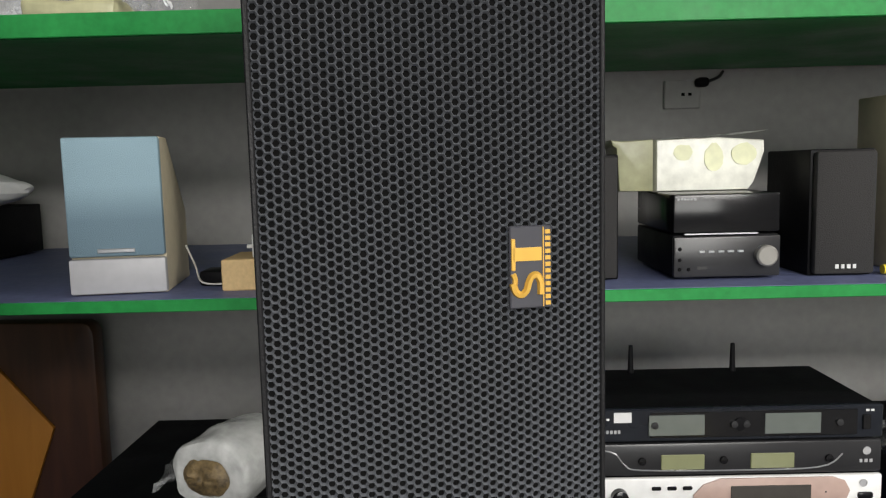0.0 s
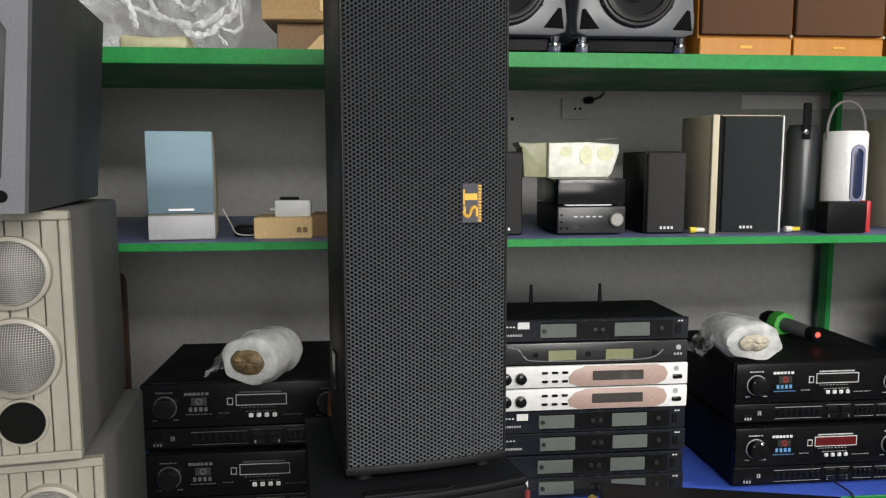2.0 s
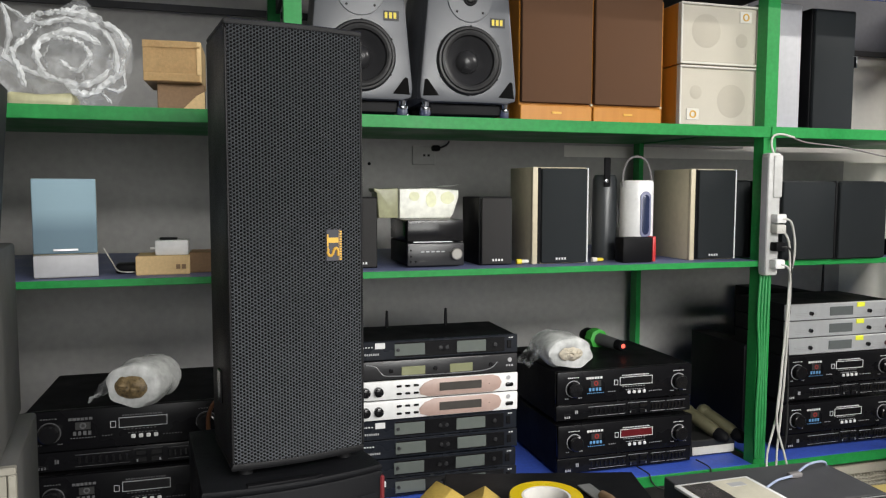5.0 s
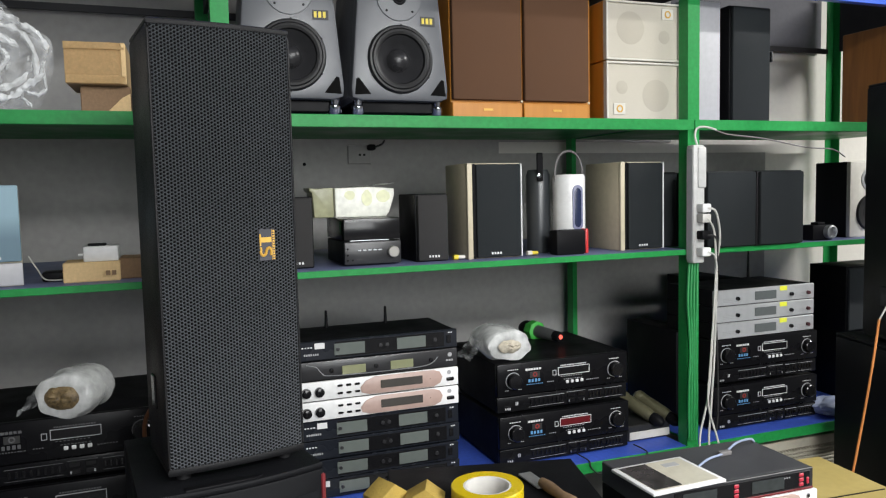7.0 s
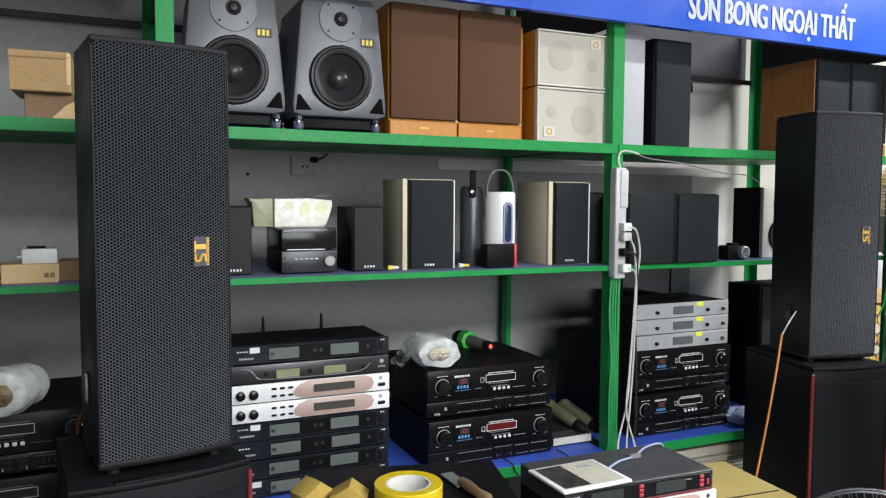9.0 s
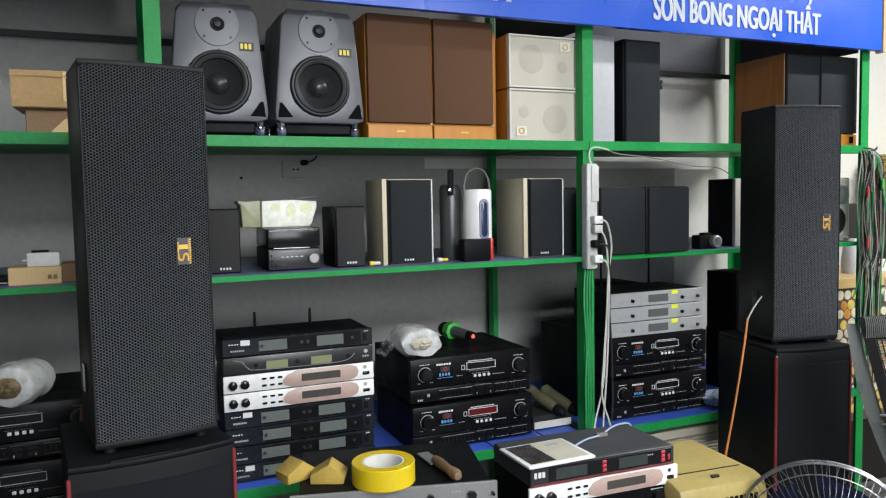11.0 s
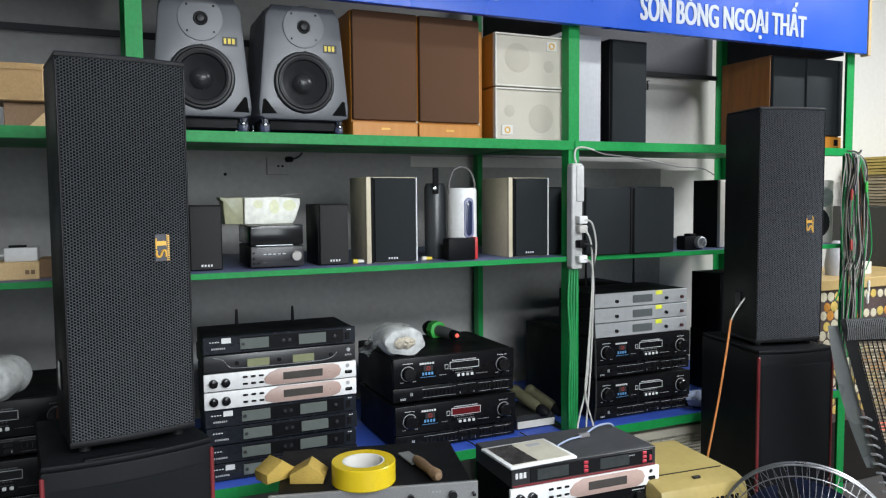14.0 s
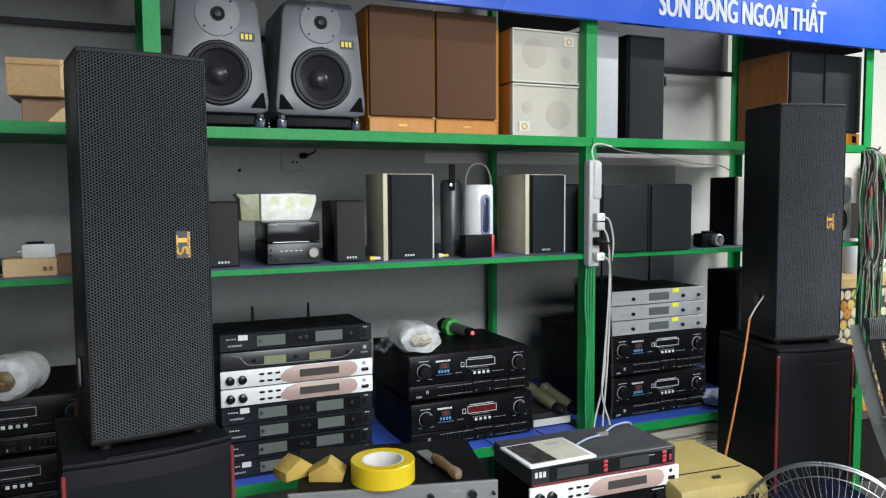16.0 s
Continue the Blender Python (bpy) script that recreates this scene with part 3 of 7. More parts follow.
def bass_cabinet(at, rz, top, w):
    th = thing("bass_cabinet", "black bass loudspeaker cabinet with red corner stripes", "speaker", at, rz, "bass cabinets")
    d, bow = 0.34, 0.018
    o = column_outline(w, d, bow, 0.02)
    bm = bmesh.new()
    prism(bm, o, 0.0, top - 0.0125, bevel=0.004)
    part("cabinet", bm, M["bass_tex"], th)
    bm = bmesh.new()
    prism(bm, [(x * 1.002, y * 1.0 - 0.0005) for x, y in o], top - 0.013, top, bevel=0.005)
    part("top_cover", bm, M["bass_tex"], th, "smooth moulded black top")
    bm = bmesh.new()
    prism(bm, [(-0.085, -0.012), (0.03, -0.016), (0.045, -0.008), (0.03, 0.0), (-0.085, 0.004)], top - 0.004, top + 0.003, bevel=0.002)
    if w > 0.3:
        part("handle_lip", bm, M["black"], th)
    for s in (-1, 1):
        bm = boxm(s * w / 2 - 0.004, s * w / 2 + 0.004, -0.004, 0.006, 0.02, top - 0.022, 0.002)
        part("stripe", bm, M["red_trim"], th, "red vertical stripe")
    bm = bmesh.new()
    prism(bm, [(x * 0.93, y - 0.004) for x, y in column_outline(w, 0.02, bow, 0.0)], 0.03, top - 0.05, bevel=0.001)
    part("front_cloth", bm, M["cloth_black"], th)
    return th


column_speaker((-1.3655, -0.520, 0.842), 11.0)
bass_cabinet((-1.376, -0.550, 0.0), 9.5, 0.828, 0.315)
column_speaker((0.612, -0.378, 0.842), -12.0)
bass_cabinet((0.592, -0.428, 0.0), -10.0, 0.834, 0.275)

F = 0.065  # front line of the things on the shelves

# ---- left: grey three-way cabinets and a stage monitor ----


def grey_cabinet(at, rz):
    th = thing("grey_speaker", "grey vinyl loudspeaker with a slatted cream front and round mesh grilles", "speaker", at, rz, "grey cabinets")
    w, d, h = 0.25, 0.32, 0.325
    part("cabinet", boxm(-w, 0, 0.012, d, 0, h, 0.006, 2), M["silver_side"], th)
    n = 11
    for i in range(n):
        x0 = -w + 0.012 + i * (w - 0.024) / n
        part("slat", boxm(x0, x0 + (w - 0.024) / n - 0.0016, 0.0, 0.014, 0.012, h - 0.012, 0.001), M["silver_front"], th)
    bm = bmesh.new()
    for x0, x1, z0, z1 in ((-w, 0, h - 0.012, h), (-w, 0, 0, 0.012), (-w, -w + 0.012, 0.012, h - 0.012), (-0.012, 0, 0.012, h - 0.012)):
        box(bm, x0, x1, -0.004, 0.013, z0, z1, 0.002)
    part("front_frame", bm, M["silver_front"], th)
    for cx in (-0.068,):
        for cz, r in ((0.248, 0.040), (0.140, 0.045)):
            ring = part("driver_ring", lathe(bmesh.new(), [(r + 0.007, 0.0), (r + 0.006, -0.010), (r + 0.001, -0.012), (r, 0.0)], 40, "y", (cx, 0, cz)), M["silver_front"], th)
            bm = bmesh.new()
            for k in range(-14, 15):
                o = k * r / 14.5
                half = math.sqrt(max(r * r - o * o, 1e-6))
                dome = -0.009 - 0.010 * (1 - (o / r) ** 2)
                for vert in (0, 1):
                    pts = []
                    for q in range(-4, 5):
                        p = half * q / 4
                        y = -0.006 - 0.016 * (1 - (o * o + p * p) / (r * r))
                        pts.append((cx + (o if vert else p), y, cz + (p if vert else o)))
                    for a, b in zip(pts, pts[1:]):
                        dv = Vector(b) - Vector(a)
                        sd = Vector((0.0006, 0, 0)) if vert else Vector((0, 0, 0.0006))
                        va, vb = Vector(a), Vector(b)
                        bm.faces.new([bm.verts.new(v) for v in (va - sd, va + sd, vb + sd, vb - sd)])
            part("mesh_grille", bm, M["mesh_dull"], th, "silver wire mesh dome")
            part("cone", lathe(bmesh.new(), [(r, -0.004), (r * 0.5, -0.001), (0.0, -0.008)], 32, "y", (cx, 0, cz)), M["silver_side"], th)
        part("port_ring", lathe(bmesh.new(), [(0.032, 0.0), (0.031, -0.003), (0.028, -0.003), (0.027, 0.012)], 36, "y", (cx, 0, 0.054)), M["silver_front"], th)
        part("port", lathe(bmesh.new(), [(0.0275, -0.002), (0.025, -0.0018), (0.0, -0.0015)], 32, "y", (cx, 0, 0.054)), M["cavity"], th)
    return th


g = grey_cabinet((-1.824, -0.575, 0.900), 8.0)
copy_thing(g, pose(-1.806, -0.555, 0.568, 0, 0, 7.5))
copy_thing(g, pose(-1.806, -0.555, 0.238, 0, 0, 7.5))
part("base_block", boxm(-0.25, 0, 0.02, 0.3, -0.238, -0.002, 0.004), M["silver_side"], [o for o in scene.objects if o.name.startswith("grey_speaker") and abs(o.location.z - 0.238) < 1e-4][0])

pa = thing("stage_speaker", "blue-grey stage loudspeaker with a dark recessed grille", "speaker", (-1.818, -0.655, 1.2265), 6)
bm = bmesh.new()
outer = [(-0.30, 0.0), (-0.022, 0.0), (0.0, 0.285), (-0.018, 0.300), (-0.30, 0.335)]
prism(bm, outer, 0.012, 0.34, axis="y", bevel=0.006)
for v in bm.verts:
    if v.co.y > 0.2:
        v.co.z = 0.006 + v.co.z * 0.94
part("cabinet", bm, M["grey_pa_dark"], pa)
bm = bmesh.new()
inner = [(-0.27, 0.045), (-0.044, 0.040), (-0.028, 0.205), (-0.038, 0.222), (-0.27, 0.240)]
a = [bm.verts.new((x, 0.0, z)) for x, z in outer]
b = [bm.verts.new((x, 0.0, z)) for x, z in inner]
c = [bm.verts.new((x, 0.013, z)) for x, z in inner]
d = [bm.verts.new((x, 0.014, z)) for x, z in outer]
for i in range(5):
    j = (i + 1) % 5
    bm.faces.new((a[i], a[j], b[j], b[i]))
    bm.faces.new((b[i], b[j], c[j], c[i]))
    bm.faces.new((d[i], d[j], a[j], a[i]))
bmesh.ops.recalc_face_normals(bm, faces=bm.faces[:])
part("front_frame", bm, M["grey_pa"], pa)
bm = bmesh.new()
prism(bm, [(x, z) for x, z in inner], 0.006, 0.014, axis="y", bevel=0.001)
part("grille", bm, M["board_dark"], pa)
for x, z in ((-0.045, 0.020), (-0.022, 0.262)):
    part("bolt_hole", lathe(bmesh.new(), [(0.007, -0.001), (0.006, -0.0015), (0.0, -0.0012)], 20, "y", (x, 0, z)), M["cavity"], pa)

# ---- generic loudspeaker box ----


def boxed_speaker(name, label, x0, x1, z0, z1, y, depth, body, front, group="", rz=0.0, trim=None, logo=True, inset=0.004, frame_strip=None):
    w, h = x1 - x0, z1 - z0
    th = thing(name, label, "speaker", ((x0 + x1) / 2, y, z0), rz, group)
    part("cabinet", boxm(-w / 2, w / 2, 0.012, depth, 0, h, 0.003, 2), body, th)
    part("grille", boxm(-w / 2 + (0.027 if frame_strip else inset), w / 2 - inset, -0.002, 0.0145, 0.003, h - 0.003, 0.005, 2), front, th)
    if frame_strip:
        part("front_frame", boxm(-w / 2, -w / 2 + 0.016, 0.0, 0.0135, 0.0, h, 0.003, 2), frame_strip, th, "pale front edge")
        part("shadow_gap", boxm(-w / 2 + 0.0165, -w / 2 + 0.0265, 0.004, 0.0135, 0.002, h - 0.002, 0.001), M["black"], th, "black gap beside the grille")
    if trim:
        part("edge_strip", boxm(w / 2 - 0.0035, w / 2 + 0.0005, 0.0, 0.013, 0.002, h - 0.002, 0.001), trim, th, "thin white edge strip")
    if logo:
        part("badge", bars(-0.014 + w * 0.0, 0.012, 0.034, 0.006, 4, -0.0032), M["ink_white"], th, "small pale badge")
    return th


# ---- top shelf ----


def baffle(outline, depth, centre, r, soft=0.008, seg=48):
    """A thick front board with softened edges and a round opening; the front lies at y 0."""
    bm = bmesh.new()
    cx, cz = centre
    rim, edge = [], []
    n = len(outline)
    for k in range(seg):
        a = 2 * math.pi * k / seg
        dx, dz = math.cos(a), math.sin(a)
        far = 9.0
        for i in range(n):
            (x0, z0), (x1, z1) = outline[i], outline[(i + 1) % n]
            ex, ez = x1 - x0, z1 - z0
            den = dx * ez - dz * ex
            if abs(den) > 1e-9:
                t = ((x0 - cx) * ez - (z0 - cz) * ex) / den
                u = ((x0 - cx) * dz - (z0 - cz) * dx) / den
                if t > 0 and -1e-6 <= u <= 1 + 1e-6:
                    far = min(far, t)
        rim.append((cx + r * dx, cz + r * dz))
        edge.append((cx + far * dx, cz + far * dz, dx, dz))
    rings = [[(x, depth, z) for x, z in rim], [(x, 0.0, z) for x, z in rim],
             [(x - soft * dx, 0.0, z - soft * dz) for x, z, dx, dz in edge],
             [(x - soft * 0.25 * dx, soft * 0.3, z - soft * 0.25 * dz) for x, z, dx, dz in edge],
             [(x, soft, z) for x, z, dx, dz in edge], [(x, depth, z) for x, z, dx, dz in edge]]
    vs = [[bm.verts.new(p) for p in ring] for ring in rings]
    for a, b in zip(vs, vs[1:]):
        for k in range(seg):
            bm.faces.new((a[k], a[(k + 1) % seg], b[(k + 1) % seg], b[k]))
    bmesh.ops.recalc_face_normals(bm, faces=bm.faces[:])
    return bm


def studio_monitor(at, rz=0.0):
    th = thing("studio_monitor", "grey tapered studio monitor with a black woofer on spiked feet", "speaker", at, rz, "studio monitors")
    w0, w1, h, d = 0.272, 0.214, 0.328, 0.27
    bm = bmesh.new()
    r = 0.012
    o = [(-w0 / 2 + r, 0), (w0 / 2 - r, 0), (w0 / 2, r), (w1 / 2, h - r), (w1 / 2 - r, h), (-w1 / 2 + r, h), (-w1 / 2, h - r), (-w0 / 2, r)]
    cz = 0.108
    prism(bm, o, 0.034, d, axis="y", bevel=0.008)
    part("cabinet", bm, M["grey_body"], th)
    part("baffle", baffle(o, 0.036, (0.0, cz), 0.086), M["grey_body"], th)
    part("woofer_ring", lathe(bmesh.new(), [(0.090, 0.001), (0.089, -0.006), (0.085, -0.011), (0.080, -0.012), (0.079, -0.004)], 48, "y", (0, 0, cz), caps=False), M["rubber"], th)
    wf = part("woofer", lathe(bmesh.new(), [(0.081, -0.006), (0.066, -0.008), (0.060, -0.004), (0.045, 0.010), (0.032, 0.020), (0.024, 0.024)], 48, "y", (0, 0, cz), caps=False), M["cone"], th)
    part("surround", lathe(bmesh.new(), [(0.080, -0.010), (0.077, -0.0165), (0.071, -0.018), (0.065, -0.0155), (0.062, -0.0065)], 48, "y", (0, 0.002, cz), caps=False), M["rubber"], wf)
    part("dust_cap", lathe(bmesh.new(), [(0.031, 0.021), (0.029, 0.010), (0.020, 0.001), (0.010, -0.003), (0.0, -0.004)], 32, "y", (0, 0, cz)), M["dust_cap"], wf)
    part("tweeter_plate", lathe(bmesh.new(), [(0.061, 0.001), (0.060, -0.004), (0.056, -0.0045), (0.0, -0.0045)], 40, "y", (0, 0, 0.268)), M["grey_body"], th)
    part("tweeter", lathe(bmesh.new(), [(0.020, -0.004), (0.018, -0.0085), (0.013, -0.006), (0.009, -0.011), (0.0, -0.013)], 28, "y", (0, 0, 0.268)), M["rubber"], th)
    for k in range(4):
        a = math.pi / 4 + k * math.pi / 2
        part("screw", lathe(bmesh.new(), [(0.0035, -0.004), (0.003, -0.006), (0.0, -0.006)], 10, "y", (0.050 * math.cos(a), 0, 0.268 + 0.050 * math.sin(a))), M["black"], th)
    for k in range(6):
        a = k * math.pi / 3 + 0.5
        part("screw", lathe(bmesh.new(), [(0.0035, -0.006), (0.003, -0.0085), (0.0, -0.0085)], 10, "y", (0.088 * math.cos(a), 0, cz + 0.088 * math.sin(a))), M["black"], th)
    for s in (-1, 1):
        bm = bmesh.new()
        prism(bm, [(s * 0.126, 0.014), (s * 0.082, 0.016), (s * 0.114, 0.058), (s * 0.121, 0.056)], -0.0015, 0.004, axis="y", bevel=0.0006)
        part("corner_port", bm, M["cavity"], th)
    lb = part("badge", boxm(0.058, 0.098, -0.0022, 0.001, 0.198, 0.222), M["ink_dark"], th, "black badge with yellow marks")
    part("mark", bars(0.061, 0.203, 0.034, 0.015, 3, -0.0034, 0.25), M["ink_yellow"], lb)
    for x in (-0.112, 0.112):
        for y in (0.03, 0.23):
            part("foot", lathe(bmesh.new(), [(0.0, -0.044), (0.005, -0.044), (0.016, -0.030), (0.017, -0.014), (0.011, -0.010), (0.013, 0.001), (0.0, 0.001)], 20, "z", (x, y, 0)), M["chrome"], th, "turned chrome foot")
    part("plinth", boxm(-0.10, 0.10, 0.03, 0.25, -0.03, 0.0, 0.003), M["black"], th)
    return th


m0 = studio_monitor((-0.864, F, UP + 0.045))
copy_thing(m0, pose(-1.152, F, UP + 0.045, 0, 0, -2))


def wood_speaker(x0, x1):
    th = thing("bookshelf_speaker", "wooden loudspeaker with a brown cloth front and orange wood base", "speaker", ((x0 + x1) / 2, F, UP), 0, "brown cloth speakers")
    w = x1 - x0
    part("cabinet", boxm(-w / 2, w / 2, 0.010, 0.28, 0, 0.381, 0.002), M["wood_orange"], th)
    part("grille", boxm(-w / 2 + 0.002, w / 2 - 0.002, -0.008, 0.012, 0.052, 0.379, 0.005, 2), M["cloth_brown"], th)
    part("base_front", boxm(-w / 2, w / 2, -0.004, 0.012, 0.002, 0.046, 0.002), M["wood_orange"], th)
    part("badge", boxm(-0.014, 0.014, -0.006, -0.003, 0.023, 0.029), M["gold"], th)
    part("peg", lathe(bmesh.new(), [(0.004, -0.010), (0.003, -0.013), (0.0, -0.013)], 10, "y", (w / 2 - 0.006, 0, 0.049)), M["beige"], th)
    return th


b0 = wood_speaker(-0.720, -0.508)
copy_thing(b0, pose(-0.397, F, UP, 0, 0, 0))


def cream_speaker(z0, badge_x, badge_z, flip):
    th = thing("cream_speaker", "cream cloth loudspeaker in an orange wood case", "speaker", (-0.110, 0.055, z0), 0, "stacked cream speakers")
    part("cabinet", boxm(-0.131, 0.131, 0.010, 0.25, 0, 0.172, 0.002), M["wood_orange"], th)
    fr = bmesh.new()
    for x0, x1, a, b in ((-0.131, 0.131, 0.166, 0.172), (-0.131, 0.131, 0.0, 0.006), (-0.131, -0.125, 0.006, 0.166), (0.125, 0.131, 0.006, 0.166)):
        box(fr, x0, x1, -0.010, 0.009, a, b, 0.0015)
    part("front_frame", fr, M["cream"], th)
    part("grille", boxm(-0.125, 0.125, -0.003, 0.009, 0.006, 0.166, 0.002), M["cloth_cream"], th)
    for cx, r in ((-0.045 * flip, 0.050), (0.075 * flip, 0.022)):
        part("driver_outline", lathe(bmesh.new(), [(r, -0.0026), (r - 0.005, -0.0036), (0.0, -0.0037)], 40, "y", (cx, 0, 0.085 + (0.01 if r > 0.03 else -0.012) * flip)), M["cloth_cream2"], th)
    bd = part("badge", boxm(badge_x - 0.020, badge_x + 0.020, -0.0065, -0.003, badge_z - 0.016, badge_z + 0.016, 0.001), M["cream"], th, "cream badge with a gold ring")
    part("ring", lathe(bmesh.new(), [(0.011, -0.0064), (0.011, -0.008), (0.007, -0.008), (0.007, -0.0064)], 24, "y", (badge_x, 0, badge_z)), M["gold"], bd)
    return th


cream_speaker(UP, -0.085, 0.034, -1)
cream_speaker(UP + 0.176, 0.085, 0.140, 1)
th = thing("wooden_board", "orange wooden board standing beside the cream speakers", "board", (-0.266, 0.115, UP))
part("panel", boxm(-0.012, 0.012, 0.0, 0.2, 0, 0.36, 0.002), M["wood_orange"], th)

tw = boxed_speaker("tower_speaker", "tall black loudspeaker with a black cloth front", 0.232, 0.390, UP, UP + 0.368, F, 0.12, M["black"], M["cloth_dark"], logo=False)
part("catch", boxm(0.079, 0.0835, -0.004, 0.006, 0.195, 0.23, 0.001), M["chrome"], tw, "chrome catch")
th = thing("pale_case", "pale grey equipment case", "case", (0.125, 0.072, UP))
part("case", boxm(-0.068, 0.068, 0, 0.22, 0, 0.373, 0.004, 2), M["grey_white"], th)
th = thing("small_beige_box", "small beige cardboard box against the wall", "box", (1.17, 0.60, UP))
part("box", boxm(-0.045, 0.045, 0, 0.06, 0, 0.05, 0.002), M["beige"], th)


def cherry_speaker(at, rz):
    th = thing("cherry_speaker", "cherry wood loudspeaker with a black cloth front", "speaker", at, rz, "cherry wood speakers")
    part("cabinet", boxm(-0.105, 0.105, 0.012, 0.27, 0, 0.365, 0.002), M["wood_cherry"], th)
    part("grille", boxm(-0.103, 0.103, -0.004, 0.013, 0.055, 0.363, 0.004, 2), M["cloth_dark"], th)
    part("base_front", boxm(-0.105, 0.105, -0.002, 0.013, 0.002, 0.050, 0.002), M["wood_orange"], th)
    part("terminal", boxm(0.06, 0.08, -0.006, -0.001, 0.014, 0.04, 0.001), M["black"], th)
    return th


c0 = cherry_speaker((1.115, F + 0.005, UP), 0)
copy_thing(c0, pose(1.288, F - 0.005, UP, 0, 0, 0))

# clear plastic bag with crumpled bubble wrap


def crumpled(name, label, at, sx, sz, sy, material, seed, folds=5.0, n=46, group=""):
    """A crumpled heap of film: a folded sheet with ridges, hanging forward and resting on its base."""
    rng = random.Random(seed)
    off = Vector((rng.uniform(0, 50), rng.uniform(0, 50), rng.uniform(0, 50)))
    th = thing(name, label, "packaging", at, 0, group)
    for layer in range(4):
        bm = bmesh.new()
        grid = []
        lo = off + Vector((layer * 7.3, layer * 3.1, 0))
        for i in range(n + 1):
            row = []
            for j in range(n + 1):
                u, v = i / n * 2 - 1, j / n
                rad = math.hypot(u, (v - 0.45) * 1.6)
                q = Vector((u * folds * 0.5, v * folds * 0.5, 0.0)) + lo
                f1 = abs(noise.noise(q * 1.3)) * 0.6 + abs(noise.noise(q * 3.1)) * 0.3
                swirl = 0.5 + 0.5 * math.sin(rad * 13 + 3.5 * noise.noise(q * 0.8) + layer)
                edge = 1.0 - 0.22 * abs(noise.noise(Vector((u * 3.0, layer * 5.0, 1.5)) + off)) - 0.25 * u * u
                x = sx * u * (1 - 0.12 * layer) + 0.02 * noise.noise(q * 2.0)
                z = sz * v * edge * (1 - 0.10 * layer) + 0.012 * noise.noise(q * 2.5) * v
                y = sy * (-0.55 * (1 - min(rad, 1.0) ** 2) * (0.4 + 0.2 * layer) + 0.50 * f1 + 0.30 * swirl * (1 - min(rad, 1))) 
                row.append(bm.verts.new((x, y, max(z, 0.002 + 0.002 * layer))))
            grid.append(row)
        for i in range(n):
            for j in range(n):
                bm.faces.new((grid[i][j], grid[i + 1][j], grid[i + 1][j + 1], grid[i][j + 1]))
        part("film_layer", bm, material, th, sharp=60)
    return th




def crease(pts, wide, seed):
    """A sharp irregular fold of film along a line: a thin roof-shaped strip."""
    bm = bmesh.new()
    fine = []
    for a, b in zip(pts, pts[1:]):
        a, b = Vector(a), Vector(b)
        fine += [a.lerp(b, q / 4) for q in range(4)]
    rows = []
    for i, p in enumerate(fine):
        j = Vector((noise.noise(Vector((i * 0.7, seed * 5.1, 0))), noise.noise(Vector((i * 0.7, seed * 5.1, 4))), noise.noise(Vector((i * 0.7, seed * 5.1, 8))))) * 0.006
        nx = fine[min(i + 1, len(fine) - 1)] - fine[max(i - 1, 0)]
        sd = nx.cross(Vector((0, 1, 0))).normalized() * wide * (0.35 + 0.9 * abs(noise.noise(Vector((i * 0.45, seed, 3)))))
        ends = min(1.0, i / 4, (len(fine) - 1 - i) / 4)
        rows.append([bm.verts.new(p + j + sd * s * ends + Vector((0, -0.010 * h * ends, 0))) for s, h in ((-1, 0.0), (-0.15, 0.8), (0.1, 1.0), (0.9, 0.1))])
    for a, b in zip(rows, rows[1:]):
        for q in range(3):
            bm.faces.new((a[q], a[q + 1], b[q + 1], b[q]))
    return bm


def ribbon(pts, wide, seed, puff=0.010):
    """A gathered band of film along a line: a soft crumpled ridge, open at the back."""
    bm = bmesh.new()
    fine = []
    for a, b in zip(pts, pts[1:]):
        a, b = Vector(a), Vector(b)
        fine += [a.lerp(b, q / 5) for q in range(5)]
    rows = []
    m = len(fine) - 1
    for i, p in enumerate(fine):
        run = fine[min(i + 1, m)] - fine[max(i - 1, 0)]
        side = run.cross(Vector((0, 1, 0))).normalized()
        ends = min(1.0, 0.25 + i / 5, 0.25 + (m - i) / 5)
        w = wide * ends * (0.75 + 0.6 * noise.noise(Vector((i * 0.35, seed * 2.3, 3))))
        row = []
        for k in range(9):
            c = k / 4 - 1
            y = -puff * ends * (1 - c * c) * (1 + 0.6 * noise.noise(Vector((i * 0.3, c * 1.2, seed)))) - 0.003 * noise.noise(Vector((i * 0.5, c * 1.5, seed + 5.0)))
            row.append(bm.verts.new(p + side * w * c + Vector((0.003 * noise.noise(Vector((i * 0.4, c, seed + 9.0))), y, 0.004 * noise.noise(Vector((i * 0.4, c, seed + 12.0)))))))
        rows.append(row)
    for a, b in zip(rows, rows[1:]):
        for q in range(8):
            bm.faces.new((a[q], a[q + 1], b[q + 1], b[q]))
    return bm


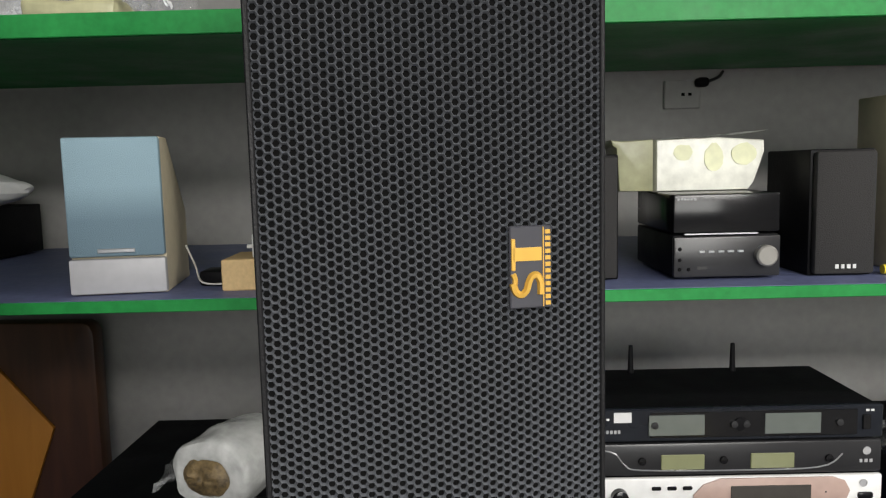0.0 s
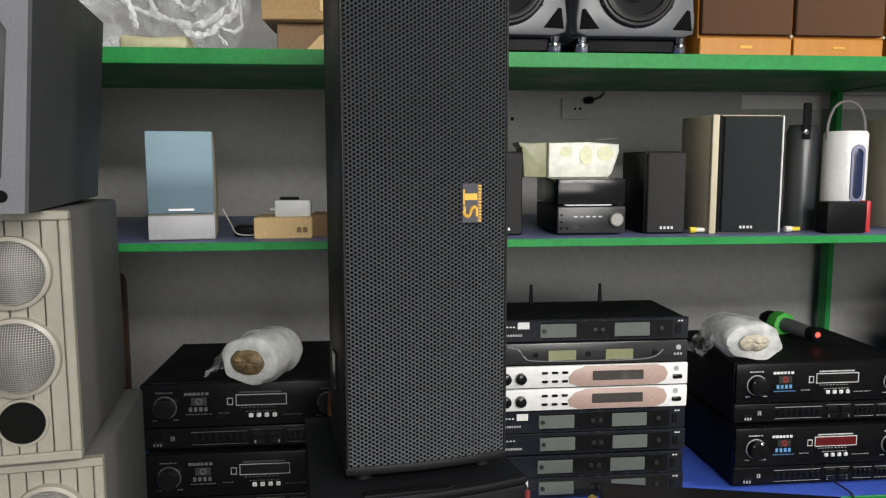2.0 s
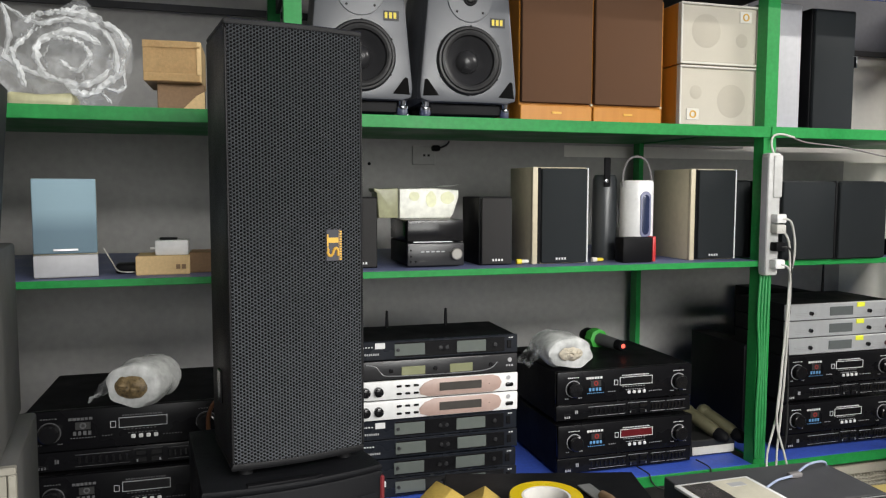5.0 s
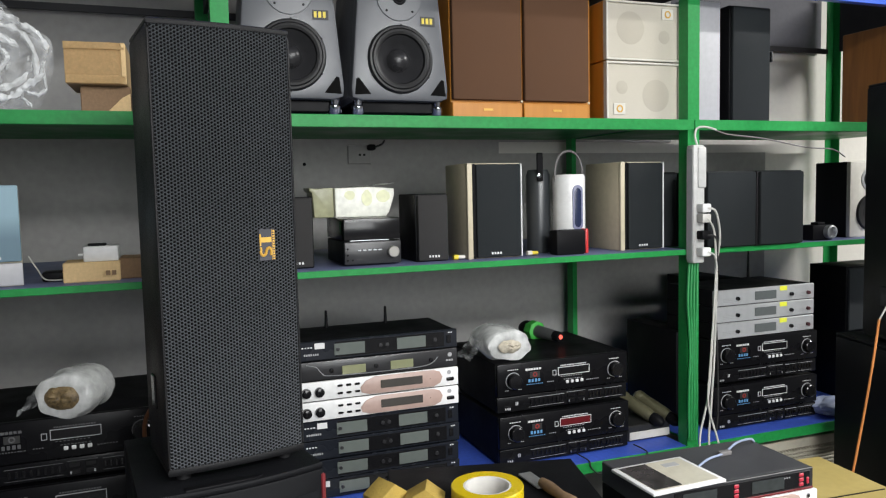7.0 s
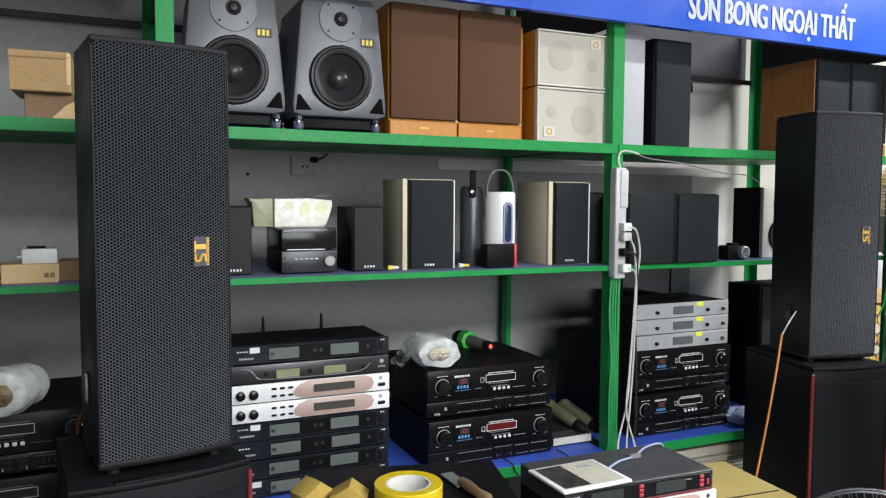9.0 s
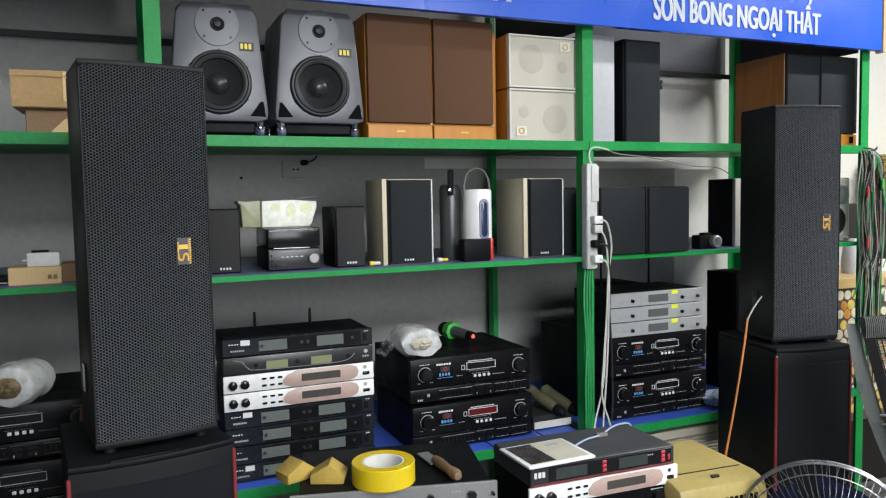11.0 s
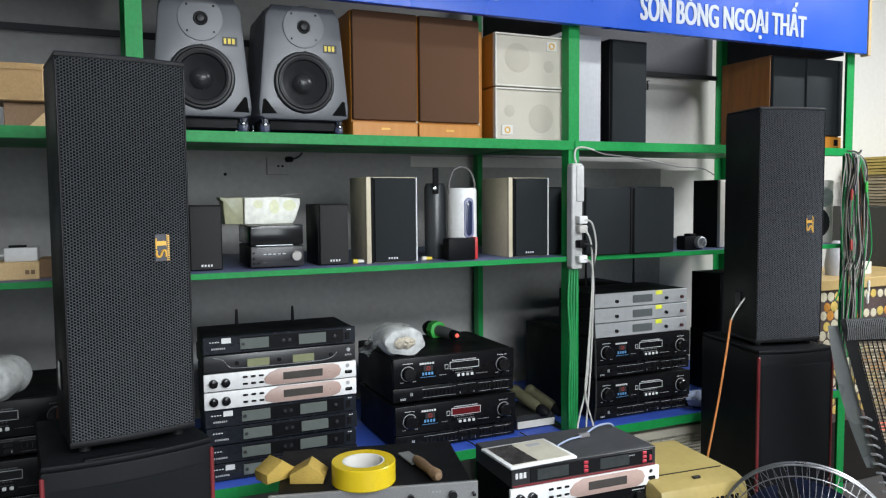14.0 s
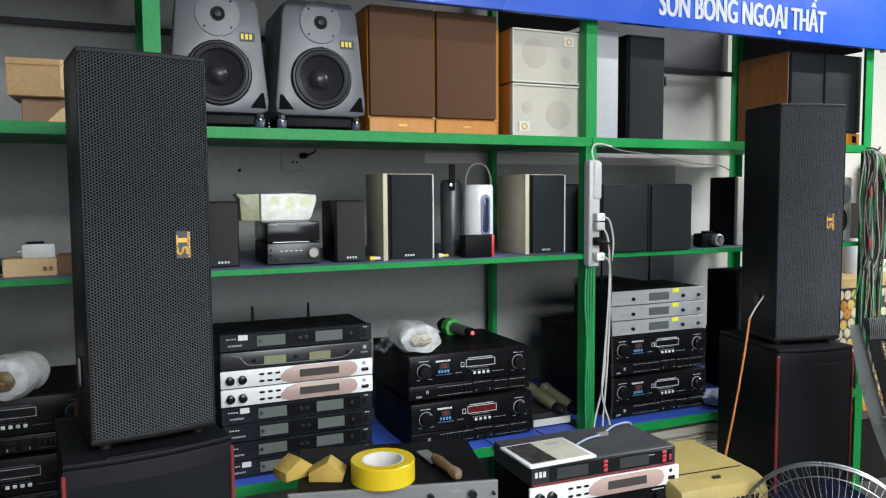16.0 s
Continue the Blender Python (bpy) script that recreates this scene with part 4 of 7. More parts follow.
def wrap_heap(at):
    th = thing("bubble_wrap", "crumpled clear bubble wrap gathered in swirling folds", "packaging", at)

    def reach(a, k):
        """How far the heap spreads at an angle, with two torn peaks."""
        base = 0.114 + 0.016 * noise.noise(Vector((math.cos(a) * 1.7, math.sin(a) * 1.7, k)))
        for peak, gain, wide in ((2.46, 0.055, 0.17), (1.50, 0.036, 0.13), (0.55, 0.016, 0.2), (3.25, 0.012, 0.3)):
            d = (a - peak + math.pi) % (2 * math.pi) - math.pi
            base += gain * max(0.0, 1 - abs(d) / (2.2 * wide))
        return base * (1 - 0.07 * k)

    for k in range(3):
        bm = bmesh.new()
        rows = []
        for i in range(19):
            u = i / 18
            row = []
            for a in np.linspace(0, 2 * math.pi, 96, endpoint=False):
                q = reach(a, k) * u
                x, z = q * math.cos(a) * 1.14, 0.108 + q * math.sin(a)
                y = -0.055 * (1 - u * u) * (0.4 + 0.3 * k) + 0.034 * abs(noise.noise(Vector((x * 30, z * 30, k * 4.0)))) + 0.012 * noise.noise(Vector((x * 110, z * 110, k)))
                row.append(bm.verts.new((x, y + 0.05, max(z, 0.003))))
            rows.append(row)
        for a_, b_ in zip(rows, rows[1:]):
            for j in range(96):
                bm.faces.new((a_[j], a_[(j + 1) % 96], b_[(j + 1) % 96], b_[j]))
        part("film_layer", bm, M["film"], th, sharp=80)
    rg = random.Random(4)
    # swirling gathers round the middle, wide and soft, each broken off somewhere
    for k, (r0, r1, a0, span, wide) in enumerate(((0.016, 0.038, 3.6, 3.6, 0.008), (0.060, 0.052, 0.5, 3.1, 0.011), (0.052, 0.070, 3.5, 2.5, 0.012), (0.086, 0.082, 5.9, 2.6, 0.010),
                                                   (0.104, 0.092, 0.2, 1.6, 0.011), (0.088, 0.100, 2.4, 1.5, 0.009), (0.072, 0.092, 4.6, 1.5, 0.010), (0.100, 0.108, 1.5, 0.9, 0.008), (0.036, 0.044, 0.2, 2.0, 0.007))):
        pts = []
        for t in np.linspace(0, 1, 10):
            a = a0 + span * t
            q = min(r0 + (r1 - r0) * t + 0.012 * noise.noise(Vector((k * 3.1, t * 3.5, 0))), reach(a, 0) * 0.94)
            pts.append((q * math.cos(a) * 1.2, -0.016 - 0.02 * (1 - q / 0.13) + 0.010 * noise.noise(Vector((k, t * 4, 2.0))), max(0.108 + q * math.sin(a), 0.014)))
        part("fold", ribbon(pts, wide * 0.85, k, 0.008), M["film_ridge"], th, "whitish gathered fold")
    # the torn edge that runs down from the peak and along the foot
    for k, (pts, wide) in enumerate((([(-0.141, 0.015, 0.226), (-0.131, 0.012, 0.19), (-0.126, 0.005, 0.15), (-0.136, 0.0, 0.11), (-0.112, -0.006, 0.088), (-0.080, -0.012, 0.074), (-0.048, -0.020, 0.062)], 0.008),
                                     ([(-0.141, 0.015, 0.226), (-0.104, 0.018, 0.200), (-0.068, 0.016, 0.186), (-0.022, 0.014, 0.200), (0.008, 0.014, 0.228), (0.030, 0.015, 0.226), (0.048, 0.014, 0.200)], 0.005),
                                     ([(0.048, -0.012, 0.040), (0.072, -0.015, 0.044), (0.094, -0.012, 0.036), (0.112, -0.010, 0.05), (0.106, -0.008, 0.09), (0.112, -0.004, 0.12)], 0.006),
                                     ([(0.060, -0.018, 0.036), (0.076, -0.02, 0.018), (0.086, -0.02, 0.008)], 0.005))):
        part("fold", ribbon(pts, wide, 20 + k, 0.007), M["film_ridge"], th, "whitish gathered fold")
    for k in range(16):
        a0, r0 = rg.uniform(0, 6.28), rg.uniform(0.03, 0.11)
        span = rg.uniform(0.3, 0.9)
        pts = []
        for t in np.linspace(0, 1, 6):
            a = a0 + span * t
            q = min(r0 + 0.010 * noise.noise(Vector((k * 3.1, t * 3, 4))), reach(a, 0) * 0.95)
            pts.append((q * math.cos(a) * 1.14, -0.02, max(0.108 + q * math.sin(a), 0.010)))
        part("fold", crease(pts, rg.uniform(0.002, 0.004), k), M["film_ridge"], th, "whitish gathered fold")
    return th


wrap_heap((-1.813, 0.05, UP))
crumpled("plastic_bag", "thin clear plastic bag spread on the shelf", (-2.06, 0.10, UP), 0.14, 0.17, 0.10, M["film_thin"], 8, 4.0, n=24)
th = thing("paper_packet", "flat pale yellow paper packet under the plastic bag", "packet", (-1.845, 0.035, UP))
bm = boxm(-0.10, 0.035, 0, 0.14, 0.0, 0.030, 0.010, 2)
bmesh.ops.subdivide_edges(bm, edges=bm.edges[:], cuts=3, use_grid_fill=True)
for v in bm.verts:
    v.co += Vector((0.004 * noise.noise(v.co * 45), 0.004 * noise.noise(v.co * 45 + Vector((3, 0, 0))), 0.006 * noise.noise(v.co * 38 + Vector((0, 5, 0))) * min(1.0, v.co.z / 0.01)))
part("packet", bm, M["packet"], th)


def carton(name, label, at, w, d, h, material, rz=0.0, flaps=True):
    th = thing(name, label, "box", at, rz)
    part("body", boxm(-w / 2, w / 2, 0, d, 0, h, 0.002), material, th)
    if flaps:
        part("flap", boxm(-w / 2 - 0.002, w / 2 + 0.002, -0.003, d * 0.55, h, h + 0.003, 0.001), material, th)
        part("crease", boxm(-w / 2 + 0.004, w / 2 - 0.004, -0.0025, 0.0, h * 0.14, h * 0.17, 0.0008), M["card_dark"], th)
        part("crease", boxm(-w / 2 + 0.004, w / 2 - 0.004, -0.0025, 0.0, h * 0.86, h * 0.885, 0.0008), M["card_dark"], th)
    return th


# darker card for the lower box, with the shade under the upper one included
lower = carton("carton", "brown cardboard carton lying under another one", (-1.583, 0.085, UP), 0.108, 0.22, 0.066, M["card_dark"], 1, False)
bm = bmesh.new()
prism(bm, [(0.0, 0.004), (0.0535, 0.004), (0.0535, 0.050), (0.035, 0.040)], -0.004, -0.0005, axis="y", bevel=0.001)
part("torn_flap", bm, M["card"], lower, "torn cardboard flap")
upper = carton("carton", "small light brown cardboard carton with loose flaps, on a darker one", (-1.600, 0.06, UP + 0.068), 0.130, 0.17, 0.094, M["card"], -2, False)
for z0, z1, x0, x1, lean in ((0.022, 0.084, -0.064, 0.052, 0.002), (0.001, 0.019, -0.062, 0.063, 0.006), (0.078, 0.0945, -0.065, 0.063, 0.005)):
    bm = bmesh.new()
    rows = [[bm.verts.new((x, -0.002 - lean * (1 - k) * (1 + 0.4 * noise.noise(Vector((x * 30, z0 * 90, k)))) + 0.0015 * noise.noise(Vector((x * 55, z0 * 60, k * 3))), z0 + (z1 - z0) * k + 0.0015 * noise.noise(Vector((x * 25, z0 * 50, 7.0))))) for k in (0.0, 0.5, 1.0)] for x in np.linspace(x0, x1, 14)]
    fs = [bm.faces.new((rows[i][j], rows[i + 1][j], rows[i + 1][j + 1], rows[i][j + 1])) for i in range(13) for j in range(2)]
    bmesh.ops.solidify(bm, geom=fs, thickness=-0.0018)
    part("flap", bm, M["card"], upper)
part("corner_fold", boxm(0.054, 0.0655, -0.006, 0.03, 0.016, 0.093, 0.002), M["card"], upper)

# ---- middle shelf ----
th = thing("blue_speaker", "small desktop speaker with light blue cloth front and beige sides", "speaker", (-1.840, 0.050, MID), 9)
bm = bmesh.new()
prism(bm, [(0.012, 0.0), (0.175, 0.0), (0.170, 0.115), (0.055, 0.228), (0.012, 0.228)], -0.067, 0.067, axis="x", bevel=0.003)
part("cabinet", bm, M["beige"], th)
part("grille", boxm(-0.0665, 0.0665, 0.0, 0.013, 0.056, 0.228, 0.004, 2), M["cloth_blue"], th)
part("base_front", boxm(-0.067, 0.067, -0.002, 0.013, 0.002, 0.053, 0.003, 2), M["grey_white"], th)
part("badge", boxm(-0.026, 0.026, -0.004, -0.001, 0.062, 0.068, 0.001), M["silver"], th)
th = thing("lead", "thin white lead lying behind the small speaker", "cable")
part("lead", tube(bmesh.new(), [(-1.775, 0.15, MID + 0.06), (-1.755, 0.13, MID + 0.03), (-1.735, 0.10, MID + 0.008), (-1.70, 0.11, MID + 0.004)], 0.0016), M["cable_white"], th)

bx_ = thing("black_unit", "black equipment case at the back of the shelf", "case", (-2.44, 0.50, MID))
part("case", boxm(-0.16, 0.135, 0.0, 0.20, 0.004, 0.112, 0.003, 2), M["black"], bx_)
part("front_panel", boxm(-0.158, 0.133, -0.006, 0.0, 0.006, 0.110, 0.002), M["panel_grey"], bx_)
wp = thing("wrapped_parcel", "white wrapped parcel lying on a black case", "parcel", (-2.42, 0.50, MID + 0.112))
bm = bmesh.new()
bmesh.ops.create_icosphere(bm, subdivisions=4, radius=1.0)
for v in bm.verts:
    k = 1 + 0.10 * noise.noise(v.co * 2.2) + 0.04 * noise.noise(v.co * 6)
    v.co = Vector((v.co.x * 0.17 * k, v.co.y * 0.08 * k + 0.06, max(v.co.z * 0.042 * k, -0.034) + 0.034))
part("wrapping", bm, M["white"], wp)

carton("small_carton", "flat brown cardboard product box", (-1.633, 0.062, MID), 0.122, 0.11, 0.046, M["card"], 1, False)
part("icon", bars(-1.603, MID + 0.014, 0.026, 0.011, 2, 0.0595), M["card_dark"], [o for o in scene.objects if o.name == "small_carton"][0]).matrix_parent_inverse = pose(-1.633, 0.062, MID, 0, 0, 1).inverted()
th = thing("dark_carton", "dark cardboard box behind a brown one", "box", (-1.545, 0.095, MID))
part("body", boxm(-0.03, 0.05, 0, 0.10, 0, 0.05, 0.002), M["card_dark"], th)
th = thing("white_adapter", "small white box lying on a brown carton", "box", (-1.613, 0.075, MID + 0.046))
part("body", boxm(-0.038, 0.038, 0, 0.055, 0, 0.036, 0.003, 2), M["white"], th)
part("plug", boxm(-0.028, 0.012, 0.012, 0.03, 0.036, 0.042, 0.001), M["black"], th)
part("tip", lathe(bmesh.new(), [(0.0, -0.05), (0.003, -0.05), (0.003, -0.037), (0.0, -0.037)], 10, "x", (0, 0.02, 0.016)), M["white"], th)
th = thing("black_adapter", "black power adapter with cable", "adapter", (-1.715, 0.11, MID))
part("body", boxm(-0.03, 0.03, 0, 0.05, 0, 0.024, 0.006, 2), M["black"], th)

SAT = "small charcoal bookshelf speaker of a mini stereo"
boxed_speaker("satellite_speaker", SAT, -1.200, -1.107, MID, MID + 0.186, F + 0.01, 0.16, M["black"], M["cloth_charcoal"], "mini stereo speakers")
boxed_speaker("satellite_speaker", SAT, -0.829, -0.733, MID, MID + 0.186, F + 0.005, 0.16, M["black"], M["cloth_charcoal"], "mini stereo speakers", rz=0)
ms = thing("mini_stereo", "two-tier black mini stereo with a silver-grey lower front", "stereo", (-0.970, F, MID))
lo_ = part("lower_unit", boxm(-0.062, 0.093, 0.006, 0.21, 0.004, 0.066, 0.003, 2), M["black"], ms)
part("front_panel", boxm(-0.062, 0.093, -0.002, 0.008, 0.004, 0.064, 0.003, 2), M["panel_grey"], lo_)
for i in range(5):
    part("button", boxm(-0.026 + i * 0.014, -0.017 + i * 0.014, -0.004, 0.0, 0.040, 0.0435, 0.0008), M["silver"], lo_)
part("volume_knob", lathe(bmesh.new(), [(0.0155, -0.001), (0.0155, -0.012), (0.013, -0.014), (0.0, -0.014)], 28, "y", (0.070, 0, 0.035)), M["mesh_dull"], lo_)
part("usb_slot", boxm(-0.028, -0.014, -0.003, 0.0, 0.016, 0.020), M["ink_dark"], lo_)
for x, z in ((-0.053, 0.046), (-0.053, 0.03), (-0.053, 0.016), (-0.040, 0.016)):
    part("jack", lathe(bmesh.new(), [(0.003, -0.002), (0.002, -0.004), (0.0, -0.004)], 10, "y", (x, 0, z)), M["black"], lo_)
up_ = part("upper_unit", boxm(-0.062, 0.093, 0.002, 0.21, 0.069, 0.126, 0.003, 2), M["black_gloss"], ms)
part("trim", boxm(-0.046, 0.06, -0.001, 0.004, 0.0665, 0.0685), M["silver"], up_)
part("print", bars(-0.056, 0.117, 0.028, 0.003, 6, 0.0008), M["ink_grey"], up_)
th = thing("tissue_pack", "pack of tissues in printed white and green film", "tissue pack", (-0.935, 0.165, MID + 0.126), 0)
bm = bmesh.new()
sec = [(-0.096, 0.0), (0.048, 0.0), (0.058, 0.012), (0.074, 0.060), (0.073, 0.078), (0.0, 0.084), (-0.096, 0.082)]
prism(bm, sec, -0.004, 0.092, axis="y", bevel=0.006)
part("wrapper", bm, M["tissue"], th)
bm = bmesh.new()
prism(bm, [(-0.152, 0.002), (-0.0985, 0.001), (-0.0985, 0.083), (-0.148, 0.081), (-0.166, 0.083), (-0.163, 0.074), (-0.157, 0.07)], 0.004, 0.086, axis="y", bevel=0.003)
part("end_fold", bm, M["tissue_clear"], th, "olive half-clear end of the wrapper")
for x0, z0, w, h in ((-0.070, 0.048, 0.030, 0.026), (-0.022, 0.030, 0.030, 0.044), (0.020, 0.040, 0.040, 0.034)):
    pts = [(x0 + w * (0.5 + 0.5 * math.cos(a)), z0 + h * (0.5 + 0.5 * math.sin(a)) + 0.004 * noise.noise(Vector((a * 2, x0 * 40, 0)))) for a in np.linspace(0, 2 * math.pi, 14, endpoint=False)]
    bm = bmesh.new()
    prism(bm, pts, -0.0056, -0.0042, axis="y")
    part("print_patch", bm, M["tissue_green"], th, "pale yellow-green printed patch")
bm = bmesh.new()
rows = [[bm.verts.new((x, y, 0.0845 + 0.010 * max(0.0, x + 0.02) / 0.11 + 0.004 * noise.noise(Vector((x * 40, y * 40, 2.0))))) for y in (-0.008, 0.02, 0.05, 0.09)] for x in np.linspace(-0.08, 0.075, 9)]
fs = [bm.faces.new((rows[i][j], rows[i + 1][j], rows[i + 1][j + 1], rows[i][j + 1])) for i in range(8) for j in range(3)]
bmesh.ops.solidify(bm, geom=fs, thickness=0.0015)
part("loose_flap", bm, M["white"], th, "loose white flap")

for x in (-0.712, -0.483):
    th = thing("plug", "small yellow and white audio plug", "plug", (x, F + 0.01, MID), 0, "audio plugs")
    part("tip", lathe(bmesh.new(), [(0.0, -0.010), (0.007, -0.010), (0.007, 0.004), (0.0, 0.004)], 14, "x", (0, 0, 0.0085)), M["ink_yellow"] if x < -0.6 else M["cream"], th)
    part("sleeve", lathe(bmesh.new(), [(0.0, 0.004), (0.0055, 0.004), (0.005, 0.024), (0.0, 0.026)], 14, "x", (0, 0, 0.0085)), M["cream"] if x < -0.6 else M["ink_yellow"], th)
boxed_speaker("bookshelf_speaker", "dark cloth bookshelf speaker with beige sides and a white edge", -0.680, -0.512, MID, MID + 0.268, F, 0.17, M["beige"], M["cloth_dark"], "beige bookshelf speakers", trim=M["white"], frame_strip=M["beige"])
boxed_speaker("bookshelf_speaker", "dark cloth bookshelf speaker with beige sides and a white edge", -0.182, -0.026, MID, MID + 0.268, F, 0.20, M["beige"], M["cloth_dark"], "beige bookshelf speakers", trim=M["white"], frame_strip=M["beige"])
th = thing("flask", "dark grey flask with a loop strap", "flask", (-0.405, 0.17, MID))
part("body", lathe(bmesh.new(), [(0.0, 0.0), (0.034, 0.0), (0.036, 0.01), (0.036, 0.235), (0.030, 0.25), (0.0, 0.252)], 32, "z"), M["flask"], th)
part("strap", boxm(-0.024, -0.002, -0.040, -0.034, 0.215, 0.30, 0.003), M["black"], th)
part("button", lathe(bmesh.new(), [(0.006, -0.036), (0.006, -0.046), (0.0, -0.047)], 14, "y", (-0.018, 0, 0.232)), M["chrome"], th)
bt = thing("portable_speaker", "white cylindrical portable speaker with an oval window and handle", "speaker", (-0.331, 0.115, MID))
part("body", lathe(bmesh.new(), [(0.0, 0.0), (0.044, 0.0), (0.048, 0.006), (0.048, 0.226), (0.044, 0.233), (0.0, 0.234)], 40, "z"), M["white"], bt)
pts = [(0.017 * math.cos(a), 0.135 + (0.050 if math.sin(a) > 0 else -0.050) + 0.017 * math.sin(a)) for a in np.linspace(0, 2 * math.pi, 24, endpoint=False)]
bm = bmesh.new()
prism(bm, [(x + 0.002, z) for x, z in pts], -0.0495, -0.03, axis="y", bevel=0.001)
part("window", bm, M["lilac"], bt, "lilac-grey oval window")
bm = bmesh.new()
prism(bm, [(x * 0.66 + 0.002, 0.135 + (z - 0.135) * 0.86) for x, z in pts], -0.0505, -0.04, axis="y", bevel=0.001)
part("window_slot", bm, M["fan_blue"], bt, "dark slot in the window")
part("handle", tube(bmesh.new(), [(-0.044, 0, 0.205), (-0.046, 0, 0.25), (-0.030, 0, 0.290), (0, 0, 0.303), (0.030, 0, 0.290), (0.046, 0, 0.25), (0.044, 0, 0.205)], 0.0035), M["strap_grey"], bt)
th = thing("black_case", "small black case with a red end", "case", (-0.365, 0.035, MID))
part("body", boxm(-0.052, 0.043, 0, 0.05, 0, 0.072, 0.006, 2), M["black"], th)
part("red_end", boxm(0.0435, 0.054, 0.002, 0.048, 0.002, 0.074, 0.003, 2), M["red_bright"], th)

DK = "black cloth bookshelf speaker standing at the shelf edge"
boxed_speaker("black_speaker", DK, 0.058, 0.250, MID, MID + 0.234, -0.028, 0.22, M["black_tex"], M["cloth_dark"], "black speakers", logo=False)
boxed_speaker("black_speaker", DK, 0.256, 0.447, MID, MID + 0.234, -0.028, 0.22, M["black_tex"], M["cloth_dark"], "black speakers", rz=3, logo=False)
boxed_speaker("black_speaker", "black speaker set back beside the post", -0.015, 0.055, MID, MID + 0.236, 0.10, 0.2, M["black"], M["cloth_dark"], "black speakers", logo=False)
wc = thing("small_camera", "small black camera with a silver lens", "camera", (0.588, 0.03, MID))
part("body", boxm(-0.045, 0.045, 0, 0.05, 0, 0.052, 0.006, 2), M["black"], wc)
part("viewfinder", boxm(-0.016, 0.016, 0.008, 0.04, 0.050, 0.060, 0.003, 2), M["black"], wc)
part("lens", lathe(bmesh.new(), [(0.022, 0.0), (0.022, -0.018), (0.017, -0.020), (0.015, -0.008), (0.0, -0.006)], 28, "y", (0.020, 0, 0.028)), M["silver"], wc)
ws = thing("white_speaker", "white-fronted monitor speaker with black drivers", "speaker", (0.835, F, MID))
part("cabinet", boxm(-0.09, 0.09, 0.015, 0.148, 0, 0.262, 0.003), M["black_tex"], ws)
part("front_panel", boxm(-0.09, 0.09, 0, 0.018, 0, 0.262, 0.006, 2), M["cream"], ws)
part("woofer", lathe(bmesh.new(), [(0.062, -0.001), (0.058, -0.008), (0.045, -0.004), (0.02, 0.001), (0.016, -0.005), (0.0, -0.010)], 40, "y", (0.0, 0, 0.085)), M["rubber"], ws)
part("tweeter", lathe(bmesh.new(), [(0.028, -0.001), (0.024, -0.005), (0.012, -0.002), (0.0, -0.008)], 28, "y", (0.0, 0, 0.20)), M["rubber"], ws)
for o in list(ws.children):
    if o.name.startswith("tweeter"):
        part("tweeter_plate", lathe(bmesh.new(), [(0.040, 0.0), (0.039, -0.0025), (0.030, -0.003), (0.027, -0.0008)], 36, "y", (0.0, 0, 0.20)), M["silver_front2"], ws, "pale round tweeter plate")
sv = copy_thing(ws, pose(1.278, F, MID, 0, 0, 0))
tagged(sv, "white-fronted monitor speaker with a silver horn beside the end post")
part("horn", lathe(bmesh.new(), [(0.042, -0.0035), (0.040, -0.010), (0.034, -0.012), (0.020, -0.006), (0.010, -0.005), (0.0, -0.009)], 36, "y", (0.035, 0, 0.192)), M["silver"], sv, "silver horn tweeter")

# ---- lower shelf: amplifiers ----
AMP_H = 0.146


